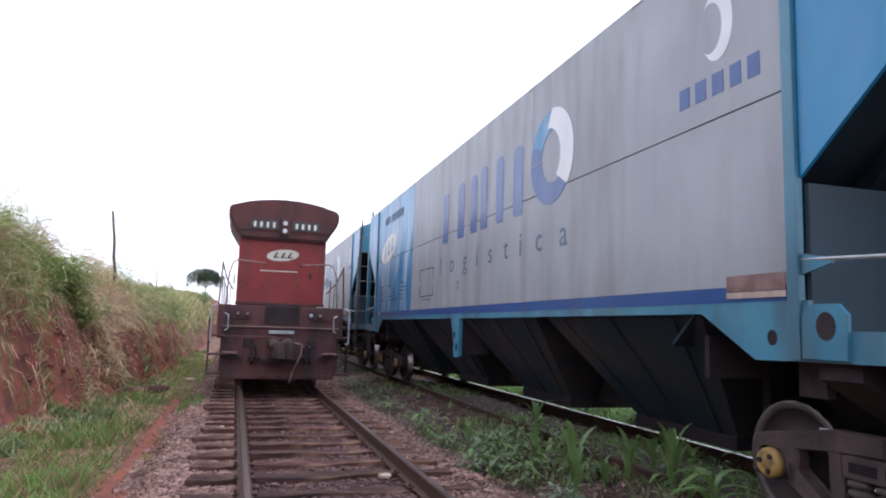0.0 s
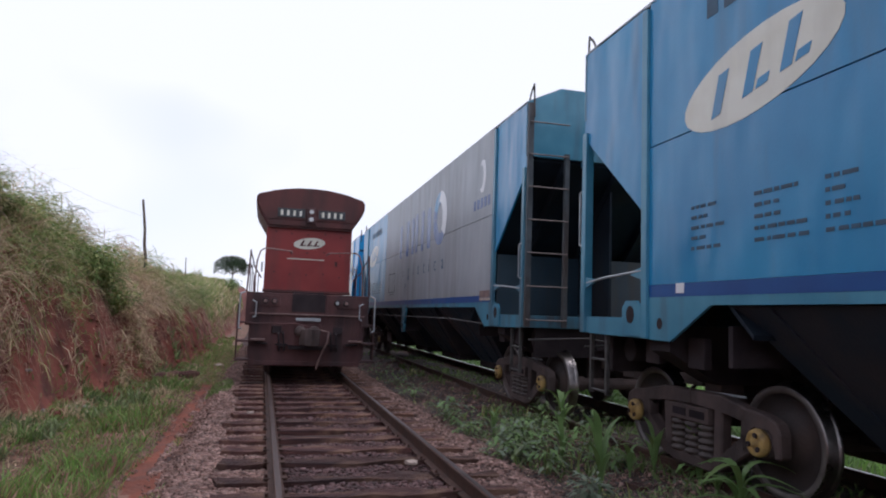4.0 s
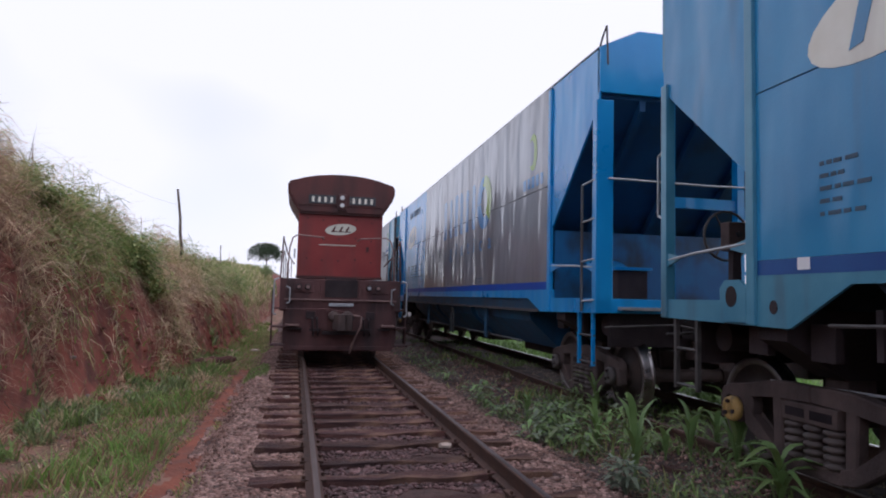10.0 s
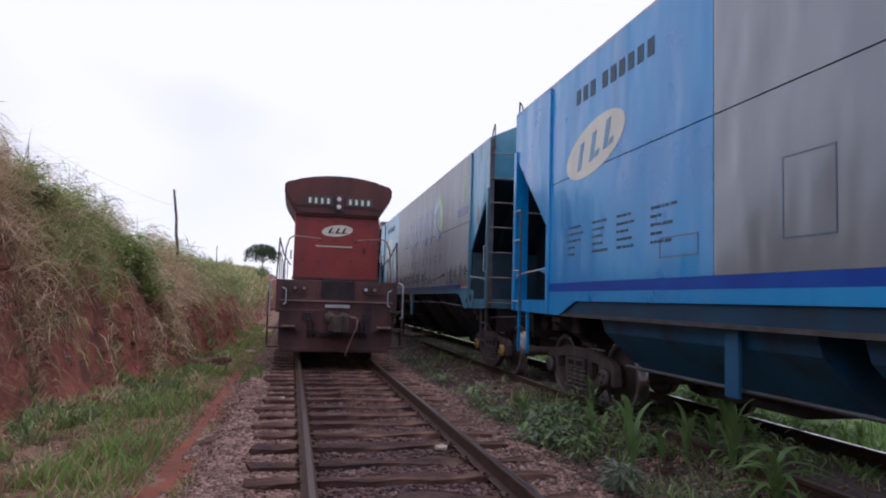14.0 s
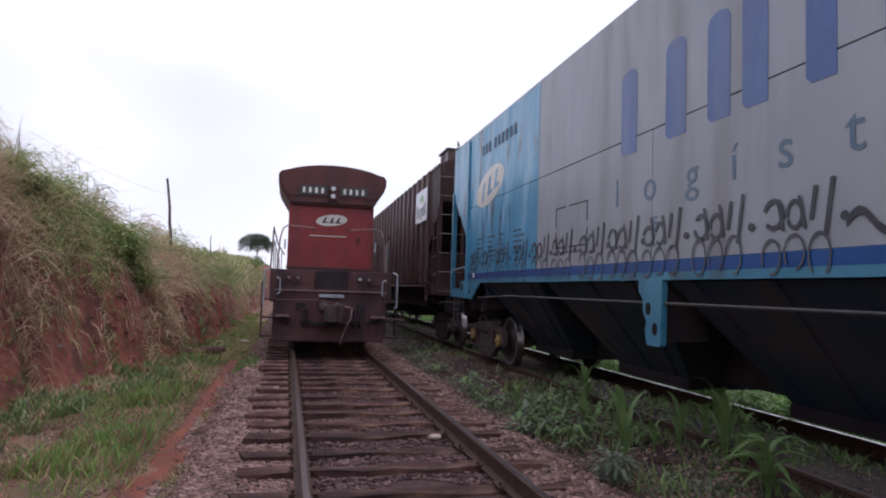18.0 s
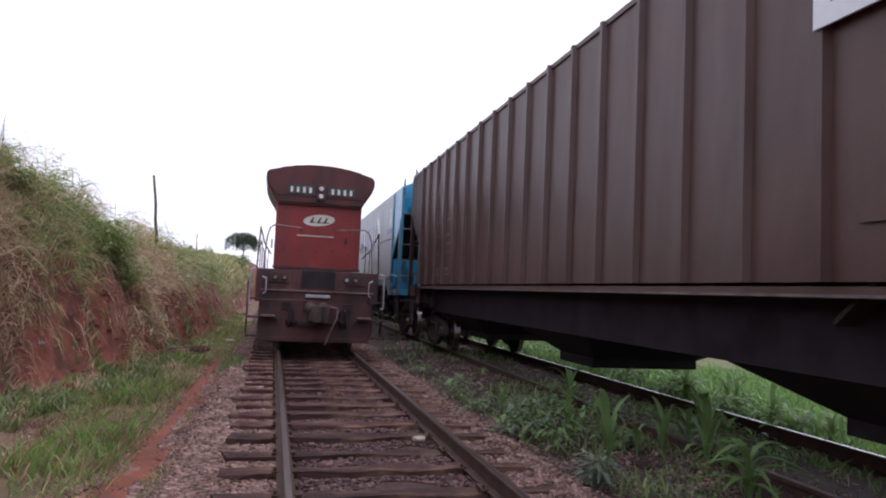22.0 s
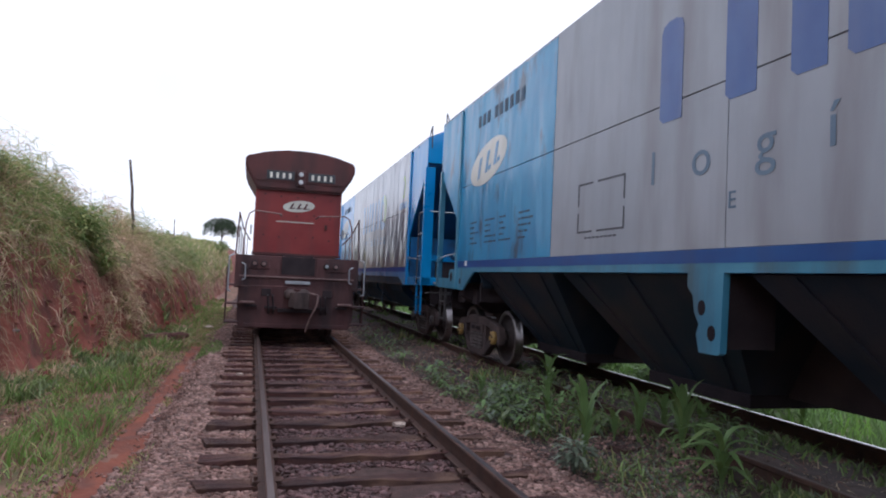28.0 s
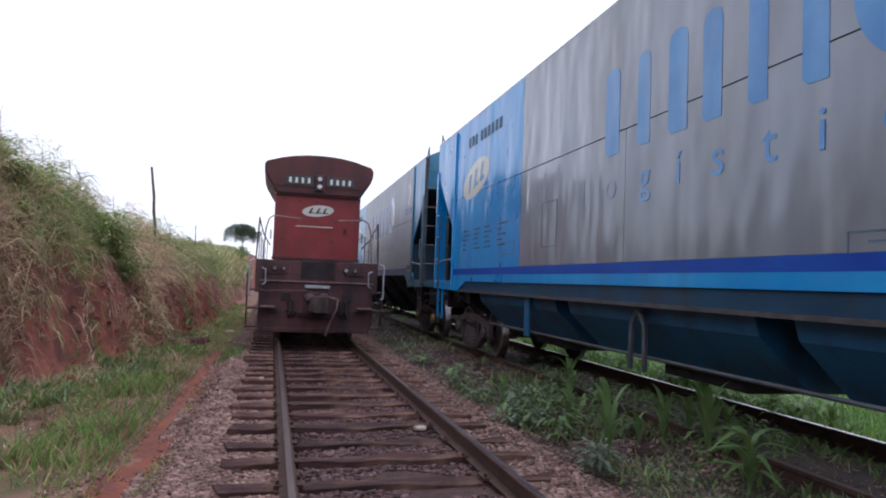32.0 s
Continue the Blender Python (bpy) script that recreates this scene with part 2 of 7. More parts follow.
M = dict(
    grey=material("grey_paint", (0.325, 0.345, 0.372), (0.40, 0.42, 0.445), 0.9, 0.50, 0.1, 0.05, dirt=(0.19, 0.165, 0.165), dirt_at=(0.46, 0.76), dirt_max=0.65, dent=0.05, spec=0.4, coat=0.22, coat_rough=0.28),
    # its dirt colour paints stains together with dark reflections of the bank
    grey_gloss=material("silver_gloss_paint", (0.225, 0.252, 0.285), (0.27, 0.298, 0.332), 0.8, 0.34, 0.15, 0.02, dirt=(0.12, 0.115, 0.115), dirt_scale=(0.7, 0.7, 0.3), dirt_at=(0.42, 0.72), dirt_max=0.65, dent=0.09, coat=0.65, coat_rough=0.12),
    blue=material("sky_blue_paint", (0.008, 0.20, 0.42), (0.018, 0.26, 0.50), 1.1, 0.36, 0.0, 0.05, dirt=(0.07, 0.09, 0.11), dirt_at=(0.52, 0.78), dirt_max=0.6, dent=0.08, coat=0.3, coat_rough=0.2),
    blue_gloss=material("bright_blue_paint", (0.004, 0.25, 0.62), (0.010, 0.32, 0.70), 0.8, 0.3, 0.0, 0.03, dirt=(0.03, 0.08, 0.14), dirt_at=(0.55, 0.85), dirt_max=0.5, dent=0.06, coat=0.35, coat_rough=0.12),
    teal=material("teal_sill_paint", (0.035, 0.20, 0.31), (0.07, 0.27, 0.39), 2.0, 0.5, 0.0, 0.08, dirt=(0.06, 0.055, 0.05), dirt_at=(0.48, 0.72), dirt_max=0.75, coat=0.5, coat_rough=0.2),
    royal=material("royal_blue_stripe_paint", (0.002, 0.050, 0.34), (0.004, 0.075, 0.42), 2.0, 0.45, 0.0, 0.03, dirt=(0.03, 0.05, 0.12), dirt_at=(0.55, 0.85), dirt_max=0.5, spec=0.3),
    navy=material("navy_stripe_paint", (0.001, 0.055, 0.23), (0.003, 0.08, 0.29), 2.0, 0.42, 0.0, 0.04, dirt=(0.05, 0.05, 0.07), dirt_at=(0.55, 0.85), dirt_max=0.5, coat=0.15, coat_rough=0.25),
    cream=material("cream_decal", (0.66, 0.63, 0.52), (0.74, 0.72, 0.62), 3.0, 0.5, 0.0, 0.02, dirt=(0.35, 0.33, 0.3), dirt_at=(0.52, 0.8), dirt_max=0.5, coat=0.5, coat_rough=0.2),
    white=material("white_decal", (0.74, 0.74, 0.76), (0.82, 0.82, 0.83), 3.0, 0.5, 0.0, 0.02, dirt=(0.4, 0.38, 0.36), dirt_at=(0.55, 0.85), dirt_max=0.5, coat=0.5, coat_rough=0.2),
    logo=material("royal_blue_decal", (0.028, 0.082, 0.28), (0.048, 0.12, 0.33), 2.0, 0.5, 0.0, 0.02, dirt=(0.16, 0.18, 0.27), dirt_at=(0.5, 0.85), dirt_max=0.6, dent=0.05, coat=0.5, coat_rough=0.2),
    logo_faint=material("faint_azure_decal", (0.15, 0.21, 0.30), (0.19, 0.25, 0.34), 3.0, 0.4, 0.0, 0.02, coat=0.65, coat_rough=0.12),
    logo_light=material("azure_decal", (0.020, 0.20, 0.50), (0.05, 0.27, 0.57), 2.0, 0.4, 0.0, 0.02, dirt=(0.2, 0.24, 0.3), dirt_at=(0.55, 0.85), dirt_max=0.6, dent=0.07, coat=0.65, coat_rough=0.12),
    lime=material("lime_decal", (0.28, 0.43, 0.09), (0.36, 0.50, 0.14), 2.0, 0.45, 0.0, 0.02, dent=0.07, coat=0.65, coat_rough=0.12),
    green=material("grass_green_decal", (0.16, 0.40, 0.12), (0.22, 0.46, 0.17), 2.0, 0.5, 0.0, 0.02, coat=0.5, coat_rough=0.2),
    ink_dark=material("dark_slate_stencil", (0.025, 0.06, 0.095), (0.05, 0.095, 0.14), 3.0, 0.6, 0.0, 0.02, dirt=(0.05, 0.13, 0.22), dirt_scale=(3.0, 3.0, 3.0), dirt_at=(0.5, 0.7), dirt_max=0.6),
    ink=material("slate_lettering", (0.07, 0.13, 0.20), (0.12, 0.19, 0.26), 3.0, 0.55, 0.0, 0.02, coat=0.5, coat_rough=0.25),
    black=material("black_lettering", (0.02, 0.022, 0.028), (0.05, 0.05, 0.06), 4.0, 0.6, 0.0, 0.02, coat=0.5, coat_rough=0.25),
    # real grime; its base is tinted purple for lens haze over shadows
    under=material("grimy_hazed_underframe", (0.030, 0.023, 0.026), (0.055, 0.042, 0.045), 2.5, 0.8, 0.0, 0.3, dirt=(0.085, 0.060, 0.052), dirt_scale=(0.8, 0.8, 0.5), dirt_at=(0.52, 0.8), dirt_max=0.5, spec=0.2),
    # near black stands for deep shade, lifted and purplish for lens veil
    under_black=material("shaded_underframe", (0.016, 0.012, 0.015), (0.030, 0.023, 0.027), 2.5, 0.85, 0.0, 0.2, dirt=(0.03, 0.024, 0.022), dirt_at=(0.55, 0.8), dirt_max=0.5, spec=0.15),
    stencil_faint=material("worn_pale_stencil", (0.22, 0.165, 0.15), (0.32, 0.25, 0.235), 9.0, 0.7, 0.0, 0.05, dirt=(0.08, 0.045, 0.04), dirt_at=(0.45, 0.65), dirt_max=0.8),
    scrap=material("dusty_scrap", (0.42, 0.33, 0.28), (0.55, 0.45, 0.38), 9.0, 0.9, 0.0, 0.3),
    # near black for the shade in the end recess, under a little dirt
    end_dark=material("shaded_end_sheet", (0.010, 0.014, 0.022), (0.017, 0.030, 0.044), 1.5, 0.7, 0.0, 0.1, dirt=(0.03, 0.026, 0.025), dirt_at=(0.5, 0.75), dirt_max=0.6, spec=0.2),
    grass_bright=material("bright_weed_grass", (0.17, 0.33, 0.06), (0.26, 0.45, 0.11), 0.9, 0.6, 0.0, 0.0, island=0.35, thin=0.4),
    galv_rock=material("grey_rock", (0.22, 0.19, 0.18), (0.36, 0.31, 0.29), 7.0, 0.9, 0.0, 0.5),
    # dust over blue-black; part of the base's darkness is under-wagon shade
    bay_blue=material("dusty_shaded_hopper", (0.013, 0.024, 0.038), (0.022, 0.034, 0.050), 1.2, 0.6, 0.0, 0.15, dirt=(0.066, 0.047, 0.046), dirt_scale=(0.9, 0.7, 0.5), dirt_at=(0.44, 0.68), dirt_max=0.75, spec=0.25),
    sill_worn=material("rusted_teal_end_sill", (0.035, 0.16, 0.25), (0.05, 0.20, 0.29), 2.0, 0.6, 0.0, 0.1, dirt=(0.055, 0.042, 0.040), dirt_scale=(2.2, 2.2, 0.9), dirt_at=(0.36, 0.60), dirt_max=0.92),
    ladder_blue=material("worn_blue_grey_steel", (0.055, 0.065, 0.075), (0.10, 0.12, 0.135), 6.0, 0.6, 0.1, 0.1, dirt=(0.055, 0.036, 0.030), dirt_at=(0.42, 0.62), dirt_max=0.8),
    blue_worn=material("scraped_blue_paint", (0.008, 0.25, 0.48), (0.025, 0.32, 0.56), 1.3, 0.4, 0.0, 0.06, dirt=(0.022, 0.034, 0.046), dirt_scale=(2.2, 1.7, 0.75), dirt_at=(0.56, 0.68), dirt_max=0.8, dent=0.08, coat=0.4, coat_rough=0.2),
    blue_stained=material("stained_blue_paint", (0.03, 0.27, 0.46), (0.07, 0.35, 0.54), 1.3, 0.4, 0.0, 0.05, dirt=(0.03, 0.042, 0.055), dirt_scale=(2.2, 2.2, 0.7), dirt_at=(0.57, 0.68), dirt_max=0.85, dent=0.08, coat=0.4, coat_rough=0.2),
    # body blue darkened by the shade inside the end
    gloss_inner=material("shaded_blue_inner", (0.005, 0.05, 0.14), (0.009, 0.08, 0.20), 1.2, 0.5, 0.0, 0.05, dirt=(0.02, 0.03, 0.045), dirt_at=(0.5, 0.75), dirt_max=0.7),
    # trough blue made darker for the shade below the sill
    trough_blue=material("shaded_blue_trough", (0.010, 0.085, 0.19), (0.018, 0.12, 0.25), 1.3, 0.5, 0.0, 0.1, dirt=(0.022, 0.03, 0.04), dirt_at=(0.46, 0.72), dirt_max=0.8),
    # wagon brown with the end recess's shade mixed in
    brown_dark=material("shaded_brown_inner", (0.022, 0.014, 0.013), (0.036, 0.024, 0.022), 1.5, 0.7, 0.0, 0.1, dirt=(0.06, 0.045, 0.04), dirt_at=(0.5, 0.75), dirt_max=0.6, spec=0.2),
    spray=material("thin_black_spray", (0.06, 0.062, 0.07), (0.13, 0.13, 0.145), 5.0, 0.6, 0.0, 0.02),
    # grimy blue whose base also carries the shade of deck and underside
    under_blue=material("grimy_shaded_blue", (0.008, 0.042, 0.085), (0.013, 0.065, 0.125), 1.6, 0.5, 0.0, 0.1, dirt=(0.03, 0.032, 0.038), dirt_at=(0.45, 0.7), dirt_max=0.85, spec=0.3),
    bogie=material("rusty_cast_steel", (0.070, 0.050, 0.048), (0.115, 0.082, 0.076), 4.0, 0.8, 0.0, 0.4, dirt=(0.035, 0.027, 0.027), dirt_at=(0.5, 0.75), spec=0.3),
    spring=material("grimy_spring_steel", (0.055, 0.042, 0.040), (0.10, 0.078, 0.072), 6.0, 0.7, 0.0, 0.2),
    wheel_dish=material("sooty_wheel_dish", (0.030, 0.022, 0.022), (0.055, 0.040, 0.038), 3.0, 0.75, 0.0, 0.2, dirt=(0.10, 0.06, 0.045), dirt_scale=(2.0, 2.0, 2.0), dirt_at=(0.52, 0.75), dirt_max=0.5),
    wheel_rim=material("scuffed_wheel_rim", (0.13, 0.11, 0.105), (0.20, 0.175, 0.165), 5.0, 0.5, 0.4, 0.1, dirt=(0.08, 0.06, 0.055), dirt_scale=(2.0, 2.0, 2.0), dirt_at=(0.48, 0.7)),
    tread=material("polished_tread", (0.22, 0.20, 0.20), (0.38, 0.35, 0.34), 6.0, 0.30, 1.0, 0.05, dirt=(0.06, 0.045, 0.04), dirt_at=(0.46, 0.66), dirt_max=0.7),
    cap_dark=material("dark_axle_cap", (0.07, 0.06, 0.06), (0.13, 0.115, 0.11), 9.0, 0.6, 0.2, 0.2),
    cap=material("ochre_axle_cap", (0.34, 0.21, 0.06), (0.46, 0.30, 0.10), 9.0, 0.6, 0.0, 0.2, dirt=(0.08, 0.06, 0.05), dirt_scale=(6, 6, 6), dirt_at=(0.5, 0.75)),
    brown=material("brown_wagon_paint", (0.075, 0.034, 0.027), (0.105, 0.051, 0.041), 1.2, 0.5, 0.0, 0.08, dirt=(0.118, 0.076, 0.068), dirt_at=(0.46, 0.78), dirt_max=0.65, dent=0.04, spec=0.4, coat=0.22, coat_rough=0.32),
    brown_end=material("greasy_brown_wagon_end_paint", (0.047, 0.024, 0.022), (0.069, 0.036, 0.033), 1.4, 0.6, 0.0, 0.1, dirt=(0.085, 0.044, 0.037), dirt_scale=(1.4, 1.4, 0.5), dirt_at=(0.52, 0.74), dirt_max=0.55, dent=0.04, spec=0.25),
    # the bright body blue, darkened for shade in the recess, and grimy
    bulkhead_gloss=material("grimy_shaded_bulkhead", (0.004, 0.10, 0.27), (0.008, 0.15, 0.36), 1.2, 0.5, 0.0, 0.06, dirt=(0.02, 0.028, 0.04), dirt_scale=(1.2, 1.2, 0.9), dirt_at=(0.44, 0.66), dirt_max=0.85),
    # bulkhead blue toned down, recess shade included in the colour
    bulkhead_dull=material("shaded_blue_bulkhead", (0.018, 0.040, 0.060), (0.032, 0.062, 0.088), 1.4, 0.55, 0.0, 0.1, dirt=(0.06, 0.05, 0.042), dirt_at=(0.48, 0.72), dirt_max=0.75),
    worn_rung=material("rubbed_brown_rung", (0.13, 0.10, 0.095), (0.22, 0.18, 0.17), 6.0, 0.5, 0.3, 0.1),
    ladder=material("dark_ladder_steel", (0.055, 0.05, 0.05), (0.10, 0.09, 0.088), 6.0, 0.6, 0.3, 0.1),
    galv=material("pale_worn_steel", (0.34, 0.36, 0.38), (0.46, 0.48, 0.50), 8.0, 0.45, 0.5, 0.05),
    stencil_worn=material("faded_pale_lettering", (0.30, 0.31, 0.33), (0.42, 0.43, 0.45), 5.0, 0.6, 0.0, 0.05, dirt=(0.20, 0.20, 0.215), dirt_scale=(4.0, 4.0, 4.0), dirt_at=(0.48, 0.6), dirt_max=0.9),
    loco_rail=material("worn_dull_red_handrail", (0.16, 0.09, 0.085), (0.30, 0.20, 0.18), 6.0, 0.55, 0.2, 0.1),
    loco_red=material("weathered_red_paint", (0.225, 0.022, 0.022), (0.29, 0.038, 0.034), 1.6, 0.5, 0.0, 0.06, dirt=(0.10, 0.04, 0.036), dirt_at=(0.5, 0.78), dirt_max=0.75),
    loco_roof=material("sooty_red_roof", (0.085, 0.024, 0.022), (0.125, 0.035, 0.032), 2.0, 0.65, 0.0, 0.1, dirt=(0.03, 0.02, 0.02), dirt_at=(0.45, 0.72), dirt_max=0.8),
    loco_dark=material("grimy_maroon_frame", (0.085, 0.033, 0.034), (0.14, 0.062, 0.060), 2.6, 0.75, 0.0, 0.25, dirt=(0.035, 0.024, 0.026), dirt_at=(0.44, 0.70)),
    glass=material("lamp_glass", (0.5, 0.52, 0.52), (0.66, 0.68, 0.68), 5.0, 0.12, 0.0, 0.0),
    rail=material("rusty_rail_side", (0.072, 0.036, 0.027), (0.11, 0.058, 0.043), 9.0, 0.75, 0.3, 0.3, dirt=(0.04, 0.03, 0.028), dirt_at=(0.5, 0.75)),
    rail_dull=material("dull_rail_head", (0.11, 0.075, 0.06), (0.17, 0.12, 0.10), 5.0, 0.55, 0.5, 0.1),
    rail_top=material("worn_rail_head", (0.085, 0.058, 0.052), (0.16, 0.12, 0.112), 5.0, 0.36, 0.7, 0.08, stretch=(6, 0.4, 1)),
    rail_shiny=material("shiny_rail_head", (0.46, 0.45, 0.45), (0.60, 0.59, 0.58), 5.0, 0.28, 1.0, 0.03),
    sleeper=material("weathered_sleeper_wood", (0.055, 0.023, 0.023), (0.15, 0.063, 0.054), 3.5, 0.88, 0.0, 1.0, stretch=(0.35, 7, 7), dirt=(0.27, 0.15, 0.10), dirt_scale=(1.6, 2.4, 1.6), dirt_at=(0.48, 0.66), dirt_max=0.8, rand=0.4),
    ballast=material("ballast_stone", (0.18, 0.098, 0.080), (0.34, 0.216, 0.182), 6.0, 0.9, 0.0, 0.3, island=0.6),
    ballast_oily=material("oily_ballast_stone", (0.080, 0.041, 0.041), (0.18, 0.104, 0.100), 6.0, 0.85, 0.0, 0.3, island=0.6),
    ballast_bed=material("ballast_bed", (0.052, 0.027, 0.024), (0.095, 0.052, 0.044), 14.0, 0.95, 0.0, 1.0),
    # the dirt patches also paint shaded hollows into the red face
    soil=material("red_earth", (0.20, 0.060, 0.044), (0.32, 0.105, 0.074), 3.2, 0.95, 0.0, 1.0, dirt=(0.10, 0.042, 0.034), dent=0.16, dirt_scale=(1.8, 1.8, 1.3), dirt_at=(0.46, 0.66), fine=14.0),
    path_soil=material("trodden_red_earth", (0.175, 0.050, 0.029), (0.26, 0.079, 0.046), 3.0, 0.95, 0.0, 0.8, dirt=(0.14, 0.062, 0.048), dirt_scale=(2.0, 2.0, 2.0), dirt_at=(0.48, 0.66), fine=18.0),
    soil_dark=material("dark_earth", (0.19, 0.095, 0.068), (0.28, 0.155, 0.11), 2.0, 0.95, 0.0, 0.8, dirt=(0.07, 0.085, 0.03), dirt_scale=(0.9, 0.9, 0.9), dirt_at=(0.5, 0.7), fine=14.0),
    # earth darkened for the train's shade on the ground
    soil_under=material("shaded_earth", (0.05, 0.034, 0.030), (0.095, 0.066, 0.056), 2.0, 0.95, 0.0, 0.8, dirt=(0.13, 0.09, 0.075), dirt_scale=(0.9, 0.9, 0.9), dirt_at=(0.55, 0.75), fine=14.0),
    field=material("grassy_earth", (0.10, 0.105, 0.04), (0.19, 0.165, 0.07), 0.9, 0.95, 0.0, 0.8, dirt=(0.07, 0.11, 0.03), dirt_scale=(0.3, 0.3, 0.3), dirt_at=(0.45, 0.65), fine=10.0),
    straw=material("dry_straw_grass", (0.60, 0.455, 0.30), (0.78, 0.635, 0.45), 0.5, 0.8, 0.0, 0.0, island=0.35, thin=0.42),
    straw_red=material("dusty_dead_grass", (0.31, 0.170, 0.125), (0.48, 0.300, 0.225), 0.6, 0.85, 0.0, 0.0, island=0.4, thin=0.3),
    grass=material("green_grass", (0.16, 0.25, 0.075), (0.26, 0.36, 0.125), 0.6, 0.7, 0.0, 0.0, island=0.4, thin=0.35),
    grass_yellow=material("yellow_green_grass", (0.32, 0.34, 0.12), (0.45, 0.44, 0.19), 0.6, 0.7, 0.0, 0.0, island=0.35, thin=0.35),
    leaf=material("weed_leaf", (0.14, 0.19, 0.080), (0.24, 0.295, 0.135), 2.0, 0.5, 0.0, 0.0, island=0.4, thin=0.3),
    leaf_dark=material("dark_tree_leaf", (0.022, 0.045, 0.018), (0.045, 0.08, 0.03), 2.0, 0.6, 0.0, 0.0, island=0.4),
    leaf_bright=material("bright_leaf", (0.175, 0.30, 0.095), (0.28, 0.42, 0.165), 2.0, 0.5, 0.0, 0.0, island=0.35, thin=0.4),
    leaf_grey=material("blue_green_leaf", (0.15, 0.19, 0.13), (0.24, 0.285, 0.20), 2.0, 0.55, 0.0, 0.0, island=0.3, thin=0.25),
    bark=material("weathered_timber", (0.10, 0.075, 0.06), (0.17, 0.13, 0.105), 5.0, 0.9, 0.0, 0.5, stretch=(4, 4, 0.5)),
    far=material("distant_wall", (0.45, 0.42, 0.38), (0.55, 0.50, 0.46), 0.3, 0.9, 0.0, 0.0),
    far_roof=material("distant_tile_roof", (0.25, 0.12, 0.08), (0.30, 0.15, 0.10), 0.3, 0.9, 0.0, 0.0),
)

# ---- mesh helpers ----


def part(name, bm, mat, parent=None, label="", smooth=False):
    me = bpy.data.meshes.new(name)
    bmesh.ops.recalc_face_normals(bm, faces=bm.faces)
    bm.to_mesh(me)
    bm.free()
    for m in mat if isinstance(mat, (list, tuple)) else [mat]:
        me.materials.append(m)
    if smooth:
        me.shade_smooth()
    ob = new(name, me)
    ob.parent = parent
    if label:
        tagged(ob, label)
    return ob


def thing(name, label, category, m=None, group="", kind=""):
    ob = new(name)
    ob.empty_display_size = 0.3
    if m is not None:
        ob.matrix_basis = m
    return tagged(ob, label, category, group, kind)


def box(x0, x1, y0, y1, z0, z1, bm=None, bevel=0.0):
    bm = bm or bmesh.new()
    v = [bm.verts.new(p) for p in ((x0, y0, z0), (x1, y0, z0), (x1, y1, z0), (x0, y1, z0), (x0, y0, z1), (x1, y0, z1), (x1, y1, z1), (x0, y1, z1))]
    fs = [bm.faces.new([v[i] for i in f]) for f in ((3, 2, 1, 0), (4, 5, 6, 7), (0, 1, 5, 4), (1, 2, 6, 5), (2, 3, 7, 6), (3, 0, 4, 7))]
    if bevel:
        bmesh.ops.bevel(bm, geom=list({e for f in fs for e in f.edges}), offset=bevel, segments=2, affect="EDGES", profile=0.7)
    return bm


def prism(pts, a, b, axis="x", bm=None):
    """A polygon extruded along an axis: for x the points are (y, z), for y (x, z), for z (x, y)."""
    bm = bm or bmesh.new()

    def at(p, d):
        return {"x": (d, p[0], p[1]), "y": (p[0], d, p[1]), "z": (p[0], p[1], d)}[axis]
    lo, hi = [bm.verts.new(at(p, a)) for p in pts], [bm.verts.new(at(p, b)) for p in pts]
    bm.faces.new(lo)
    bm.faces.new(hi[::-1])
    k = len(pts)
    for i in range(k):
        bm.faces.new((lo[i], hi[i], hi[(i + 1) % k], lo[(i + 1) % k]))
    return bm


def rod(p0, p1, r, bm=None, seg=8, r1=None):
    bm = bm or bmesh.new()
    a, b = Vector(p0), Vector(p1)
    q = (b - a).to_track_quat("Z", "Y")
    r1 = r if r1 is None else r1
    lo, hi = [], []
    for i in range(seg):
        d = Vector((math.cos(i * 2 * math.pi / seg), math.sin(i * 2 * math.pi / seg), 0))
        lo.append(bm.verts.new(a + q @ (d * r)))
        hi.append(bm.verts.new(b + q @ (d * r1)))
    for i in range(seg):
        bm.faces.new((lo[i], lo[(i + 1) % seg], hi[(i + 1) % seg], hi[i]))
    bm.faces.new(lo[::-1])
    bm.faces.new(hi)
    return bm


def pipe(pts, r, bm=None, seg=6):
    bm = bm or bmesh.new()
    for a, b in zip(pts, pts[1:]):
        rod(a, b, r, bm, seg)
    return bm


def tube(pts, radii, seg=9):
    """One closed limb through the points, its radius given at each."""
    bm = bmesh.new()
    rings = []
    for i, p in enumerate(pts):
        d = Vector(pts[min(i + 1, len(pts) - 1)]) - Vector(pts[max(i - 1, 0)])
        q = d.to_track_quat("Z", "Y")
        rings.append([bm.verts.new(Vector(p) + q @ Vector((radii[i] * math.cos(k * 2 * math.pi / seg), radii[i] * math.sin(k * 2 * math.pi / seg), 0))) for k in range(seg)])
    for a, b in zip(rings, rings[1:]):
        for k in range(seg):
            bm.faces.new((a[k], a[(k + 1) % seg], b[(k + 1) % seg], b[k]))
    bm.faces.new(rings[0][::-1])
    bm.faces.new(rings[-1])
    return bm


